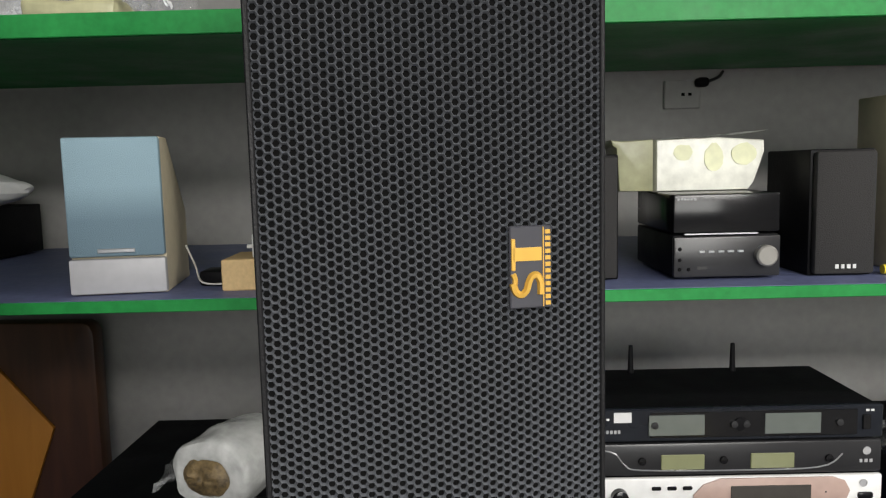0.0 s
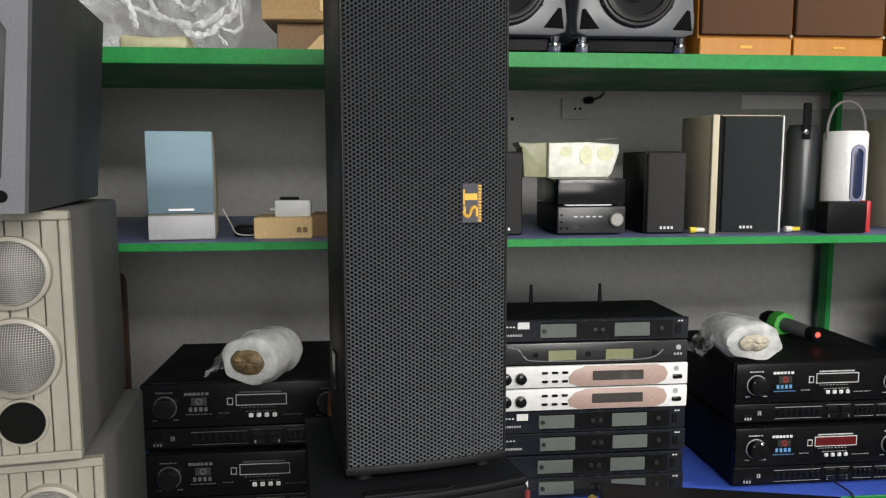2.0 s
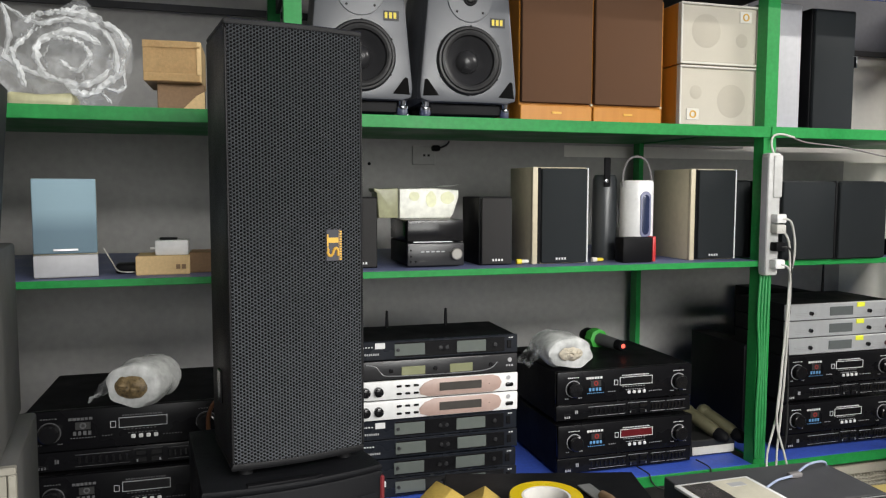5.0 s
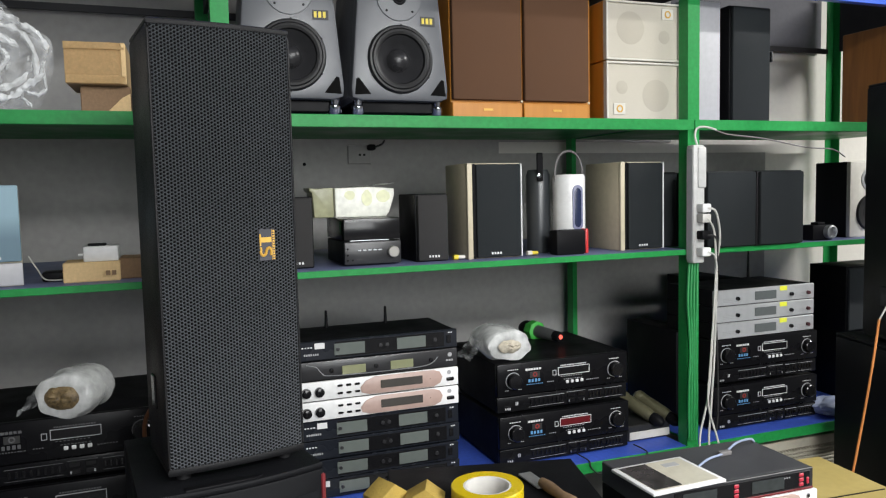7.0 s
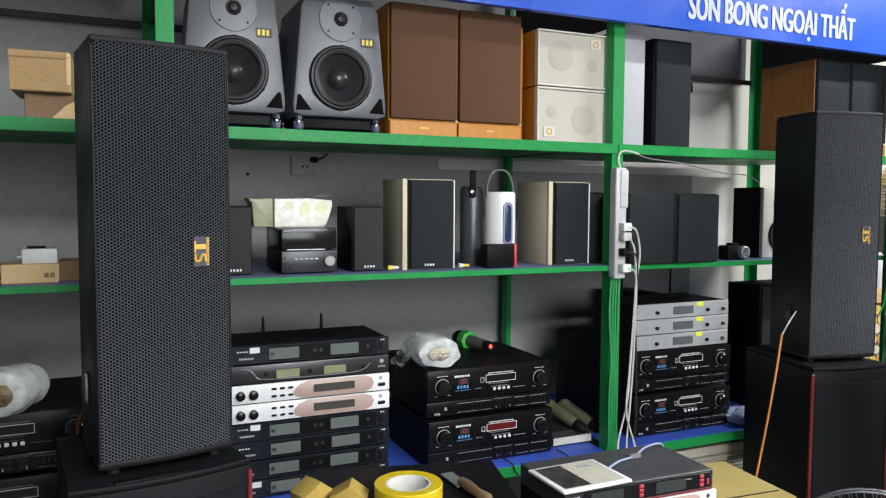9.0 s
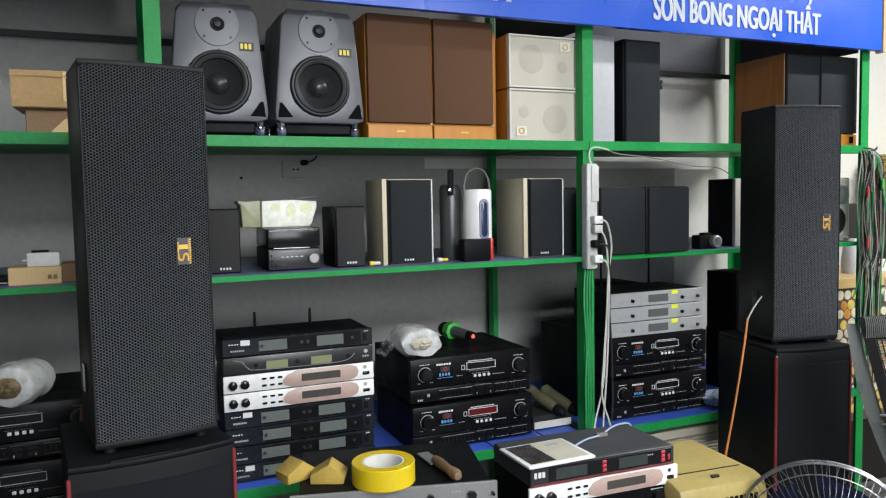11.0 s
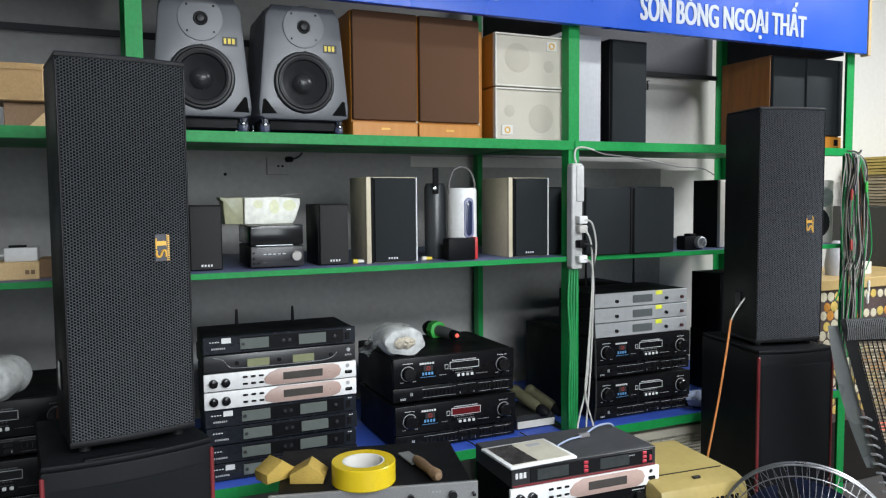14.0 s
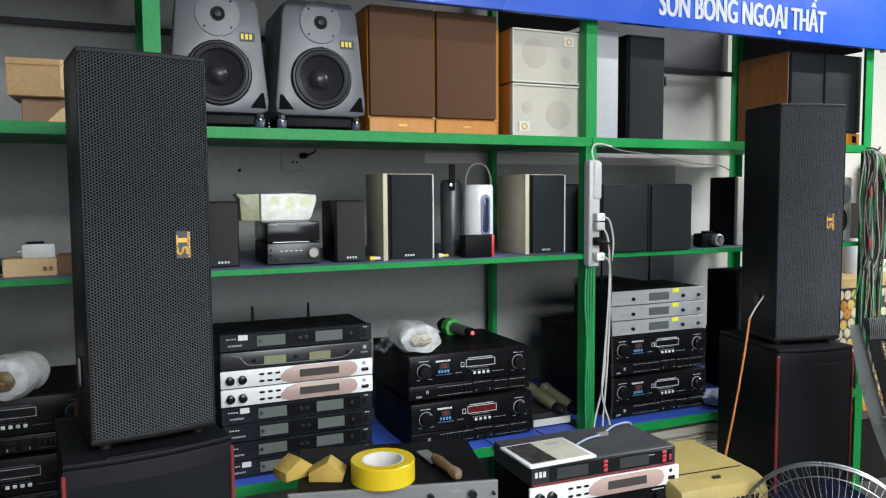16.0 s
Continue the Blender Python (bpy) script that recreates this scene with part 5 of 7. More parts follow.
def amplifier(at, rz=0.0, red=False, dulled=False, label="black karaoke amplifier with two round knobs and white buttons"):
    th = thing("amplifier", label, "amplifier", at, rz, "karaoke amplifiers")
    w = 0.436
    # the left pair's print is dimmed to stand for the shade there
    white, grey, blue, red_ink = (M["ink_dim"],) * 4 if dulled else (M["ink_white"], M["ink_grey"], M["ink_blue"], M["ink_red"])
    part("case", boxm(-w / 2, w / 2, 0.012, 0.36, 0.006, AMP_H - 0.001, 0.002), M["black"], th)
    fp = part("front_panel", boxm(-w / 2, w / 2, -0.004, 0.013, 0.052, AMP_H, 0.003, 2), M["amp_panel"], th)
    lp = part("lower_panel", boxm(-w / 2, w / 2, 0.0, 0.013, 0.004, 0.049, 0.003, 2), M["amp_panel"], th)
    for s in (-1, 1):
        x = s * 0.172 if s > 0 else -0.168
        kn = part("knob", lathe(bmesh.new(), [(0.0225, -0.004), (0.0215, -0.022), (0.018, -0.025), (0.0, -0.025)], 32, "y", (x, 0, 0.096)), M["black_gloss"], th)
        part("knob_ring", lathe(bmesh.new(), [(0.0245, -0.0042), (0.0242, -0.0062), (0.0228, -0.0062), (0.0228, -0.0042)], 32, "y", (x, 0, 0.096)), grey, kn)
        part("caption", bars(x - 0.018, 0.127, 0.036, 0.0022, 6, -0.0052), white, fp)
        part("caption", bars(x - 0.026, 0.068, 0.012, 0.002, 2, -0.0052), grey, fp)
        part("caption", bars(x + 0.016, 0.068, 0.012, 0.002, 2, -0.0052), grey, fp)
    part("brand_bar", bars(-0.128, 0.121, 0.052, 0.006, 6, -0.0052, 0.15), white, fp)
    part("red_window", boxm(-0.114, -0.082, -0.0055, -0.003, 0.099, 0.116), M["ink_dark"], fp)
    part("red_ring", lathe(bmesh.new(), [(0.007, -0.0054), (0.007, -0.0066), (0.0042, -0.0066), (0.0042, -0.0054)], 20, "y", (-0.098, 0, 0.108)), red_ink, fp)
    part("model_bar", bars(-0.119, 0.086, 0.042, 0.009, 4, -0.0052, 0.25), blue, fp)
    part("caption", bars(-0.125, 0.079, 0.055, 0.0018, 9, -0.0052), blue, fp)
    part("caption", bars(-0.058, 0.080, 0.024, 0.002, 4, -0.0052), grey, fp)
    dp = part("display", boxm(-0.020, 0.082, -0.0055, -0.003, 0.098, 0.119), M["lcd_red"] if red else M["black_gloss"], th)
    bm = bmesh.new()
    for x0, x1, z0, z1 in ((-0.022, 0.084, 0.119, 0.1205), (-0.022, 0.084, 0.0965, 0.098), (-0.022, -0.0205, 0.098, 0.119), (0.0825, 0.084, 0.098, 0.119)):
        box(bm, x0, x1, -0.0062, -0.0045, z0, z1)
    for x0, x1, z0, z1 in ((-0.040, -0.028, 0.1125, 0.1137), (-0.040, -0.028, 0.0985, 0.0997), (-0.040, -0.0388, 0.0997, 0.1125), (-0.0292, -0.028, 0.0997, 0.1125)):
        box(bm, x0, x1, -0.0062, -0.0045, z0, z1)
    part("display_border", bm, M["ink_grey"] if dulled else white, dp)
    part("caption", bars(-0.014, 0.1235, 0.088, 0.003, 16, -0.0052, 0.2), white, fp)
    part("caption", bars(-0.012, 0.091, 0.075, 0.0015, 9, -0.0052, 0.4), grey, fp)
    for i in range(4):
        part("button", boxm(0.004 + i * 0.0165, 0.0135 + i * 0.0165, -0.0075, -0.003, 0.070, 0.079, 0.0015), M["ink_white"], th, "square white button")
    part("caption", bars(0.074, 0.073, 0.045, 0.0018, 7, -0.0052), grey, fp)
    part("caption", bars(-0.002, 0.082, 0.065, 0.0016, 9, -0.0052), grey, fp)
    for i in range(8):
        part("slider", boxm(-0.112 + i * 0.0145, -0.105 + i * 0.0145, -0.003, 0.001, 0.018, 0.034, 0.0012), M["black_gloss"], lp)
    for i in range(4):
        part("slider", boxm(0.085 + i * 0.012, 0.0905 + i * 0.012, -0.003, 0.001, 0.018, 0.034, 0.0012), M["black_gloss"], lp)
    for i in range(5):
        part("slider", boxm(0.140 + i * 0.012, 0.1455 + i * 0.012, -0.003, 0.001, 0.018, 0.034, 0.0012), M["black_gloss"], lp)
    bm = bmesh.new()
    for x0, x1 in ((-0.118, 0.0), (0.083, 0.130), (0.138, 0.200)):
        box(bm, x0, x1, -0.0012, 0.0005, 0.0385, 0.0395)
        box(bm, x0, x1, -0.0012, 0.0005, 0.0115, 0.0122)
    box(bm, 0.008, 0.072, -0.0012, 0.0005, 0.041, 0.0418)
    part("caption", bm, grey, lp)
    for i in range(2):
        for k in range(2):
            part("socket", boxm(0.012 + i * 0.034, 0.036 + i * 0.034, -0.003, 0.001, 0.010 + k * 0.016, 0.022 + k * 0.016, 0.001), M["black_gloss"], lp)
            part("socket_light", boxm(0.014 + i * 0.050, 0.017 + i * 0.050, -0.0045, -0.002, 0.012 + k * 0.002, 0.016 + k * 0.002), M["silver"], lp)
    part("power_switch", boxm(-0.196, -0.172, -0.004, 0.001, 0.010, 0.022, 0.001), M["black_gloss"], lp)
    part("caption", bars(-0.195, 0.012, 0.02, 0.006, 3, -0.0052), grey, lp)
    part("caption", bars(-0.160, 0.022, 0.010, 0.010, 2, -0.0015), grey, lp)
    for x in (-0.18, 0.18):
        for y in (0.04, 0.32):
            part("foot", lathe(bmesh.new(), [(0.0, -0.0015), (0.014, -0.0015), (0.015, 0.007), (0.0, 0.007)], 16, "z", (x, y, 0)), M["rubber"], th)
    return th


a_up = amplifier((-0.383, F, LOW + 0.157))
a_lo = amplifier((-0.378, F, LOW + 0.002), red=True, label="black karaoke amplifier with a red display and two round knobs")
copy_thing(a_up, pose(0.383, F, LOW + 0.155))
copy_thing(a_up, pose(0.385, F, LOW + 0.002))
a_dk = amplifier((-1.712, 0.012, LOW + 0.1655), dulled=True, label="black karaoke amplifier with print dimmed for shade and four white buttons")
copy_thing(a_dk, pose(-1.708, 0.006, LOW + 0.0145))
th = thing("support_board", "thin black board under the stacked amplifiers", "board", (-1.71, 0.02, LOW))
part("board", boxm(-0.215, 0.215, 0.0, 0.36, 0.0, 0.0128, 0.001), M["black"], th)

# wireless receivers in a stack


def receiver(at, tag=False):
    th = thing("wireless_receiver", "slim black wireless microphone receiver with two grey displays", "receiver", at, 0, "receiver stack")
    w, h = 0.446, 0.051
    part("case", boxm(-w / 2 + 0.006, w / 2 - 0.006, 0.008, 0.215, 0, h - 0.001, 0.0015), M["black"], th)
    fp = part("front_panel", boxm(-w / 2, w / 2, 0.0, 0.010, 0.0005, h - 0.0005, 0.002), M["rx_panel"], th)
    part("window", boxm(-0.118, 0.185, -0.0015, 0.001, 0.006, h - 0.006, 0.001), M["black_gloss"], th)
    for x in (-0.085, 0.085):
        part("display", boxm(x - 0.040 + 0.004, x + 0.046, -0.003, 0.0, 0.010, h - 0.010, 0.0008), M["lcd"], th, "unlit grey display")
        for k, s in ((-0.062, 1), (0.060, 1)):
            pass
    for x in (-0.112, 0.004, 0.022, 0.158):
        kk = part("button", lathe(bmesh.new(), [(0.0055, -0.001), (0.005, -0.005), (0.0, -0.0055)], 16, "y", (x, 0, 0.026)), M["panel_grey"], th)
    part("dial", lathe(bmesh.new(), [(0.010, -0.001), (0.0095, -0.004), (0.0, -0.0045)], 20, "y", (0.013, 0, 0.026)), M["black"], th)
    part("switch", boxm(0.192, 0.204, -0.003, 0.001, 0.014, 0.036, 0.001), M["black_gloss"], th)
    part("caption", bars(0.197, 0.041, 0.014, 0.003, 2, -0.0008), M["ink_white"], fp)
    part("caption", bars(-0.205, 0.034, 0.03, 0.003, 4, -0.0008), M["ink_white"], fp)
    part("caption", bars(-0.200, 0.014, 0.04, 0.005, 7, -0.0008, 0.2), M["ink_grey"], fp)
    if tag:
        part("price_tag", boxm(-0.172, -0.146, -0.0022, -0.0002, 0.031, 0.046), M["ink_white"], th, "white paper tag")
    return th


SX, SY = -0.951, 0.046
zs = [LOW + 0.003 + 0.0528 * k for k in range(8)]
r_tag = receiver((SX, SY, zs[7]), True)
copy_thing(r_tag, pose(SX, SY + 0.002, zs[3]))
copy_thing(r_tag, pose(SX + 0.002, SY + 0.004, zs[0]))
r_pl = receiver((SX + 0.003, SY + 0.003, zs[2]))
copy_thing(r_pl, pose(SX - 0.002, SY + 0.001, zs[1]))
for x in (-0.10, 0.075):
    part("antenna", lathe(bmesh.new(), [(0.0, 0.0), (0.006, 0.0), (0.005, 0.02), (0.0035, 0.058), (0.0, 0.059)], 12, "z", (x, 0.195, 0.040)), M["black"], r_tag, "short black antenna")

th = thing("curved_receiver", "black receiver with a curved silver line and two yellowish displays", "receiver", (SX, SY, zs[6]), 0, "receiver stack")
part("case", boxm(-0.217, 0.217, 0.008, 0.25, 0, 0.050, 0.0015), M["black"], th)
fp = part("front_panel", boxm(-0.223, 0.223, 0.0, 0.010, 0.0005, 0.0505, 0.004, 2), M["panel_grey"], th)
for x in (-0.070, 0.062):
    part("display", boxm(x - 0.032, x + 0.032, -0.002, 0.001, 0.010, 0.033, 0.001), M["lcd_yellow"], th, "unlit yellowish display")
for x in (-0.130, -0.010, 0.145):
    part("button", lathe(bmesh.new(), [(0.006, -0.001), (0.0055, -0.004), (0.0, -0.0045)], 18, "y", (x, 0, 0.024)), M["black_gloss"], th)
part("silver_line", tube(bmesh.new(), [(-0.195, -0.0005, 0.043), (-0.17, -0.0005, 0.036), (-0.155, -0.0005, 0.018), (-0.13, -0.0005, 0.010), (0.0, -0.0005, 0.0075), (0.13, -0.0005, 0.010), (0.165, -0.0005, 0.030)], 0.0012, 6), M["silver"], th)
part("emblem", lathe(bmesh.new(), [(0.006, -0.0005), (0.006, -0.0015), (0.0, -0.0015)], 16, "y", (0.200, 0, 0.034)), M["ink_grey"], fp)
part("caption", bars(0.190, 0.016, 0.022, 0.005, 3, -0.0008), M["ink_grey"], fp)


def processor(at, rz=0.0, group="receiver stack"):
    th = thing("effects_processor", "white karaoke effects processor with a rose display panel", "processor", at, rz, group)
    part("case", boxm(-0.217, 0.217, 0.008, 0.22, 0, 0.050, 0.0015), M["black"], th)
    fp = part("front_panel", boxm(-0.224, 0.224, 0.0, 0.010, 0.0005, 0.0505, 0.003, 2), M["white"], th)
    o = [(-0.052, 0.010), (-0.030, 0.003), (0.150, 0.003), (0.170, 0.012), (0.176, 0.028), (0.168, 0.043), (0.150, 0.049), (-0.015, 0.049), (-0.040, 0.040), (-0.055, 0.024)]
    bm = bmesh.new()
    prism(bm, o, -0.003, 0.001, axis="y", bevel=0.001)
    part("rose_panel", bm, M["rose"], th)
    part("display", boxm(0.0, 0.118, -0.0045, -0.002, 0.016, 0.038, 0.0008), M["lcd_dark"], th)
    for x in (-0.198, -0.164):
        part("knob", lathe(bmesh.new(), [(0.0125, 0.0), (0.012, -0.010), (0.009, -0.012), (0.0, -0.012)], 24, "y", (x, 0, 0.024)), M["black_gloss"], th)
    for i in range(3):
        for k in range(2):
            part("button", boxm(-0.116 + i * 0.023, -0.102 + i * 0.023, -0.003, 0.001, 0.012 + k * 0.020, 0.018 + k * 0.020, 0.0015), M["black_gloss"], th)
    part("power_button", boxm(0.188, 0.210, -0.003, 0.001, 0.014, 0.024, 0.003, 2), M["black_gloss"], th)
    part("emblem", lathe(bmesh.new(), [(0.006, -0.0005), (0.006, -0.0012), (0.0045, -0.0012), (0.0045, -0.0005)], 16, "y", (0.196, 0, 0.038)), M["ink_grey"], fp)
    part("pinhole", lathe(bmesh.new(), [(0.002, -0.0025), (0.0, -0.004)], 10, "y", (0.140, 0, 0.026)), M["ink_dark"], fp)
    return th


p0 = processor((SX, SY - 0.002, zs[5]))
copy_thing(p0, pose(SX, SY - 0.002, zs[4]))

# silver receivers on the second amplifier pair


def silver_receiver(at):
    th = thing("silver_receiver", "slim silver receiver with a small display and a yellow sticker", "receiver", at, 0, "silver receivers")
    part("case", boxm(-0.207, 0.207, 0.008, 0.24, 0, 0.052, 0.0015), M["black"], th)
    fp = part("front_panel", boxm(-0.211, 0.211, 0.0, 0.010, 0.001, 0.052, 0.002), M["silver_front2"], th)
    part("display", boxm(-0.045, 0.045, -0.002, 0.001, 0.012, 0.040, 0.001), M["lcd_dark2"], th)
    part("sticker", boxm(0.060, 0.090, -0.0015, 0.0, 0.036, 0.051), M["sticker"], th, "bright yellow paper sticker")
    for x, m in ((-0.118, "black_gloss"), (0.108, "black_gloss"), (0.182, "knob_maroon")):
        part("knob", lathe(bmesh.new(), [(0.0065, 0.0), (0.006, -0.008), (0.0, -0.009)], 20, "y", (x, 0, 0.022)), M[m], th)
    for k in range(3):
        part("vent_line", boxm(-0.175, -0.095, -0.0008, 0.0004, 0.012 + k * 0.005, 0.0135 + k * 0.005), M["ink_grey"], fp)
        part("vent_line", boxm(0.125, 0.165, -0.0008, 0.0004, 0.012 + k * 0.005, 0.0135 + k * 0.005), M["ink_grey"], fp)
    return th


s0 = silver_receiver((0.378, F, LOW + 0.303))
copy_thing(s0, pose(0.378, F, LOW + 0.357))
copy_thing(s0, pose(0.378, F, LOW + 0.411))
for x in (-0.09, 0.14):
    part("antenna", lathe(bmesh.new(), [(0.0, 0.0), (0.005, 0.0), (0.003, 0.11), (0.0, 0.11)], 10, "z", (x, 0.23, 0.155)), M["black"], s0, "thin black antenna")

# black boxes deep on the lower shelf
for nm, lb, x0, x1, y0, y1, h in (("black_subwoofer", "plain black subwoofer box deep on the shelf", 0.150, 0.235, 0.22, 0.52, 0.305), ("black_amplifier_case", "black equipment case behind the silver receivers", 0.47, 0.63, 0.44, 0.70, 0.44),
                                  ("black_speaker_box", "black loudspeaker box deep on the shelf", 0.86, 1.15, 0.16, 0.345, 0.25)):
    th = thing(nm, lb, "speaker", ((x0 + x1) / 2, y0, LOW))
    w = (x1 - x0) / 2
    part("cabinet", boxm(-w, w, 0.01, y1 - y0, 0, h, 0.003, 2), M["black"], th)
    part("front", boxm(-w + 0.006, w - 0.006, 0.0, 0.012, 0.006, h - 0.006, 0.003), M["cloth_dark"], th)
th = thing("black_speaker_box", "black loudspeaker box stacked on another", "speaker", (1.0, 0.165, LOW + 0.25))
part("cabinet", boxm(-0.14, 0.14, 0.01, 0.175, 0, 0.242, 0.003, 2), M["black"], th)
part("front", boxm(-0.134, 0.134, 0.0, 0.012, 0.006, 0.236, 0.003), M["cloth_dark"], th)

# rolls of bubble wrap


def wrap_roll(at, length, r, rx, rz, flat, seed, fill, core):
    th = thing("bubble_wrap_roll", "rolled bubble wrap tied in clear plastic, brown filling at the end", "packaging", at, rz, "bubble wrap rolls", rx=rx)
    rng = random.Random(seed)
    off = Vector((seed * 3.7, 0, 0))
    for k, rr in enumerate((r, r * 0.86, r * 0.72, r * 0.58)):
        bm = bmesh.new()
        rings = []
        N, S = 18, 40
        for i in range(N + 1):
            u = i / N
            ring = []
            for j in range(S):
                a = 2 * math.pi * j / S
                nn = noise.noise(Vector((math.cos(a) * 1.6, math.sin(a) * 1.6, u * 3)) + off + Vector((0, k, 0)))
                q = rr * (1 + 0.10 * nn) * (1.0 if 0.05 < u < 0.95 else 0.95) * (0.92 + 0.08 * math.sin(u * math.pi))
                ring.append(bm.verts.new((q * math.cos(a) * 1.15, u * length + 0.008 * k - 0.012 * nn, flat * q * math.sin(a) + r * flat)))
            rings.append(ring)
        for a_, b_ in zip(rings, rings[1:]):
            for j in range(S):
                bm.faces.new((a_[j], a_[(j + 1) % S], b_[(j + 1) % S], b_[j]))
        bm.faces.new(rings[-1])
        if k == 0:
            bm.faces.new(rings[0])
        bmesh.ops.recalc_face_normals(bm, faces=bm.faces[:])
        part("wrap_layer", bm, M["film_dense"] if k < 3 else M["film"], th, sharp=60)
    bm = bmesh.new()
    rows = []
    for i in range(9):
        q = r * core * i / 8
        rows.append([bm.verts.new((1.12 * q * math.cos(a), -0.0145 - 0.014 * abs(noise.noise(Vector((q * 60 * math.cos(a), q * 60 * math.sin(a), seed)))) * (1 - (i / 8) ** 4) + 0.008 * (i / 8) ** 4, r * flat + flat * 0.8 * q * math.sin(a) * (1 + 0.3 * noise.noise(Vector((math.cos(a) * 2, math.sin(a) * 2, seed)))))) for a in np.linspace(0, 2 * math.pi, 30, endpoint=False)])
    for a_, b_ in zip(rows, rows[1:]):
        for j in range(30):
            bm.faces.new((a_[j], a_[(j + 1) % 30], b_[(j + 1) % 30], b_[j]))
    part("filling", bm, M[fill], th, "brown and white filling at the open end")
    for s in (-1,):
        bm = bmesh.new()
        grid = [[bm.verts.new(((-r * 1.15 - 0.045 * u + 0.012 * noise.noise(Vector((u * 4, v * 4, seed)))), 0.01 + v * length * 0.7, r * flat * (0.2 + 1.1 * (1 - u)) + 0.016 * noise.noise(Vector((u * 5, v * 5, seed + 3.0))) * (0.3 + u))) for v in np.linspace(0, 1, 14)] for u in np.linspace(0, 1, 10)]
        for i in range(9):
            for j in range(13):
                bm.faces.new((grid[i][j], grid[i + 1][j], grid[i + 1][j + 1], grid[i][j + 1]))
        part("loose_film", bm, M["film_thin"], th)
    return th


wrap_roll((-1.698, -0.030, LOW + 0.311), 0.13, 0.058, 0, -20, 0.95, 1, "tan", 0.60)
wrap_roll((-0.556, 0.075, LOW + 0.304), 0.15, 0.064, 0, -2, 0.76, 2, "tan_pale", 0.5)

gm = thing("green_microphone", "grey wireless microphone with a green anti-roll ring and red light", "microphone", (-0.318, 0.36, LOW + 0.328), 8)
part("handle", lathe(bmesh.new(), [(0.0, -0.105), (0.016, -0.105), (0.0175, -0.10), (0.021, 0.0), (0.0, 0.0)], 24, "y"), M["mic_grey"], gm)
part("ring", lathe(bmesh.new(), [(0.021, -0.010), (0.033, -0.006), (0.034, 0.012), (0.031, 0.030), (0.022, 0.032)], 8, "y"), M["mic_green"], gm, "bright green rubber ring")
part("head", lathe(bmesh.new(), [(0.020, 0.025), (0.027, 0.045), (0.027, 0.062), (0.018, 0.080), (0.0, 0.086)], 24, "y"), M["black"], gm)
part("tail", lathe(bmesh.new(), [(0.0165, -0.104), (0.0165, -0.128), (0.014, -0.132), (0.0, -0.132)], 24, "y"), M["black"], gm)
part("lamp", lathe(bmesh.new(), [(0.0075, -0.1325), (0.0065, -0.135), (0.0, -0.136)], 16, "y"), M["led_red"], gm, "glowing red lamp")
for x, y, z, rz in ((-0.063, 0.174, 0.606, 20), (0.0, 0.174, 0.600, 21)):
    th = thing("handheld_microphone", "olive grey handheld microphone lying beside an amplifier", "microphone", (x, y, z), rz, "handheld microphones", rx=21)
    part("handle", lathe(bmesh.new(), [(0.0, -0.075), (0.018, -0.075), (0.0205, -0.06), (0.0205, 0.030), (0.0, 0.030)], 24, "y"), M["mic_body"], th)
    part("head", lathe(bmesh.new(), [(0.0200, 0.029), (0.0225, 0.034), (0.0215, 0.050), (0.012, 0.060), (0.0, 0.062)], 24, "y"), M["mic_body"], th)
    part("tail", lathe(bmesh.new(), [(0.0165, -0.073), (0.020, -0.085), (0.019, -0.105), (0.010, -0.118), (0.0, -0.120)], 20, "y"), M["black"], th)
th = thing("microphone_stand_box", "low white and black box under the microphones", "box", (-0.06, 0.10, LOW))
part("body", boxm(-0.075, 0.085, 0.0, 0.18, 0, 0.05, 0.003), M["ink_dark"], th)
part("white_front", boxm(-0.07, 0.08, -0.003, 0.0, 0.005, 0.03, 0.001), M["cream"], th)

gt = thing("wooden_guitar_case", "dark brown wooden case with a rounded corner and an orange panel", "case", (-2.313, 0.55, LOW))
bm = bmesh.new()
prism(bm, [(-0.25, 0.0), (0.181, 0.0), (0.181, 0.445), (0.174, 0.462), (0.160, 0.470), (-0.25, 0.474)], 0.0, 0.05, axis="y", bevel=0.008)
part("case", bm, M["wood_brown"], gt)
bm = bmesh.new()
prism(bm, [(-0.25, 0.02), (0.0, 0.02), (0.085, 0.24), (-0.04, 0.39), (-0.25, 0.43)], -0.012, -0.001, axis="y", bevel=0.002)
part("orange_panel", bm, M["wood_orange"], gt)

# ---- power strip and cables on the middle post ----
ps = thing("power_strip", "white power strip fixed upright on the post with four plugs", "power strip", (0.022, -0.0045, 1.082))
part("body", boxm(-0.021, 0.021, -0.034, 0.0, 0.0, 0.352, 0.006, 2), M["strip_white"], ps)
part("switch_cover", boxm(-0.006, 0.024, -0.038, -0.030, 0.225, 0.345, 0.004, 2), M["strip_white"], ps)
part("side_rail", boxm(-0.0222, -0.0212, -0.030, -0.004, 0.01, 0.34, 0.0004), M["grey_white"], ps)
for z, m in ((0.165, "white"), (0.135, "cable_white"), (0.085, "black"), (0.035, "white")):
    part("plug", boxm(-0.010, 0.022, -0.062, -0.033, z - 0.013, z + 0.013, 0.004, 2), M[m], ps)
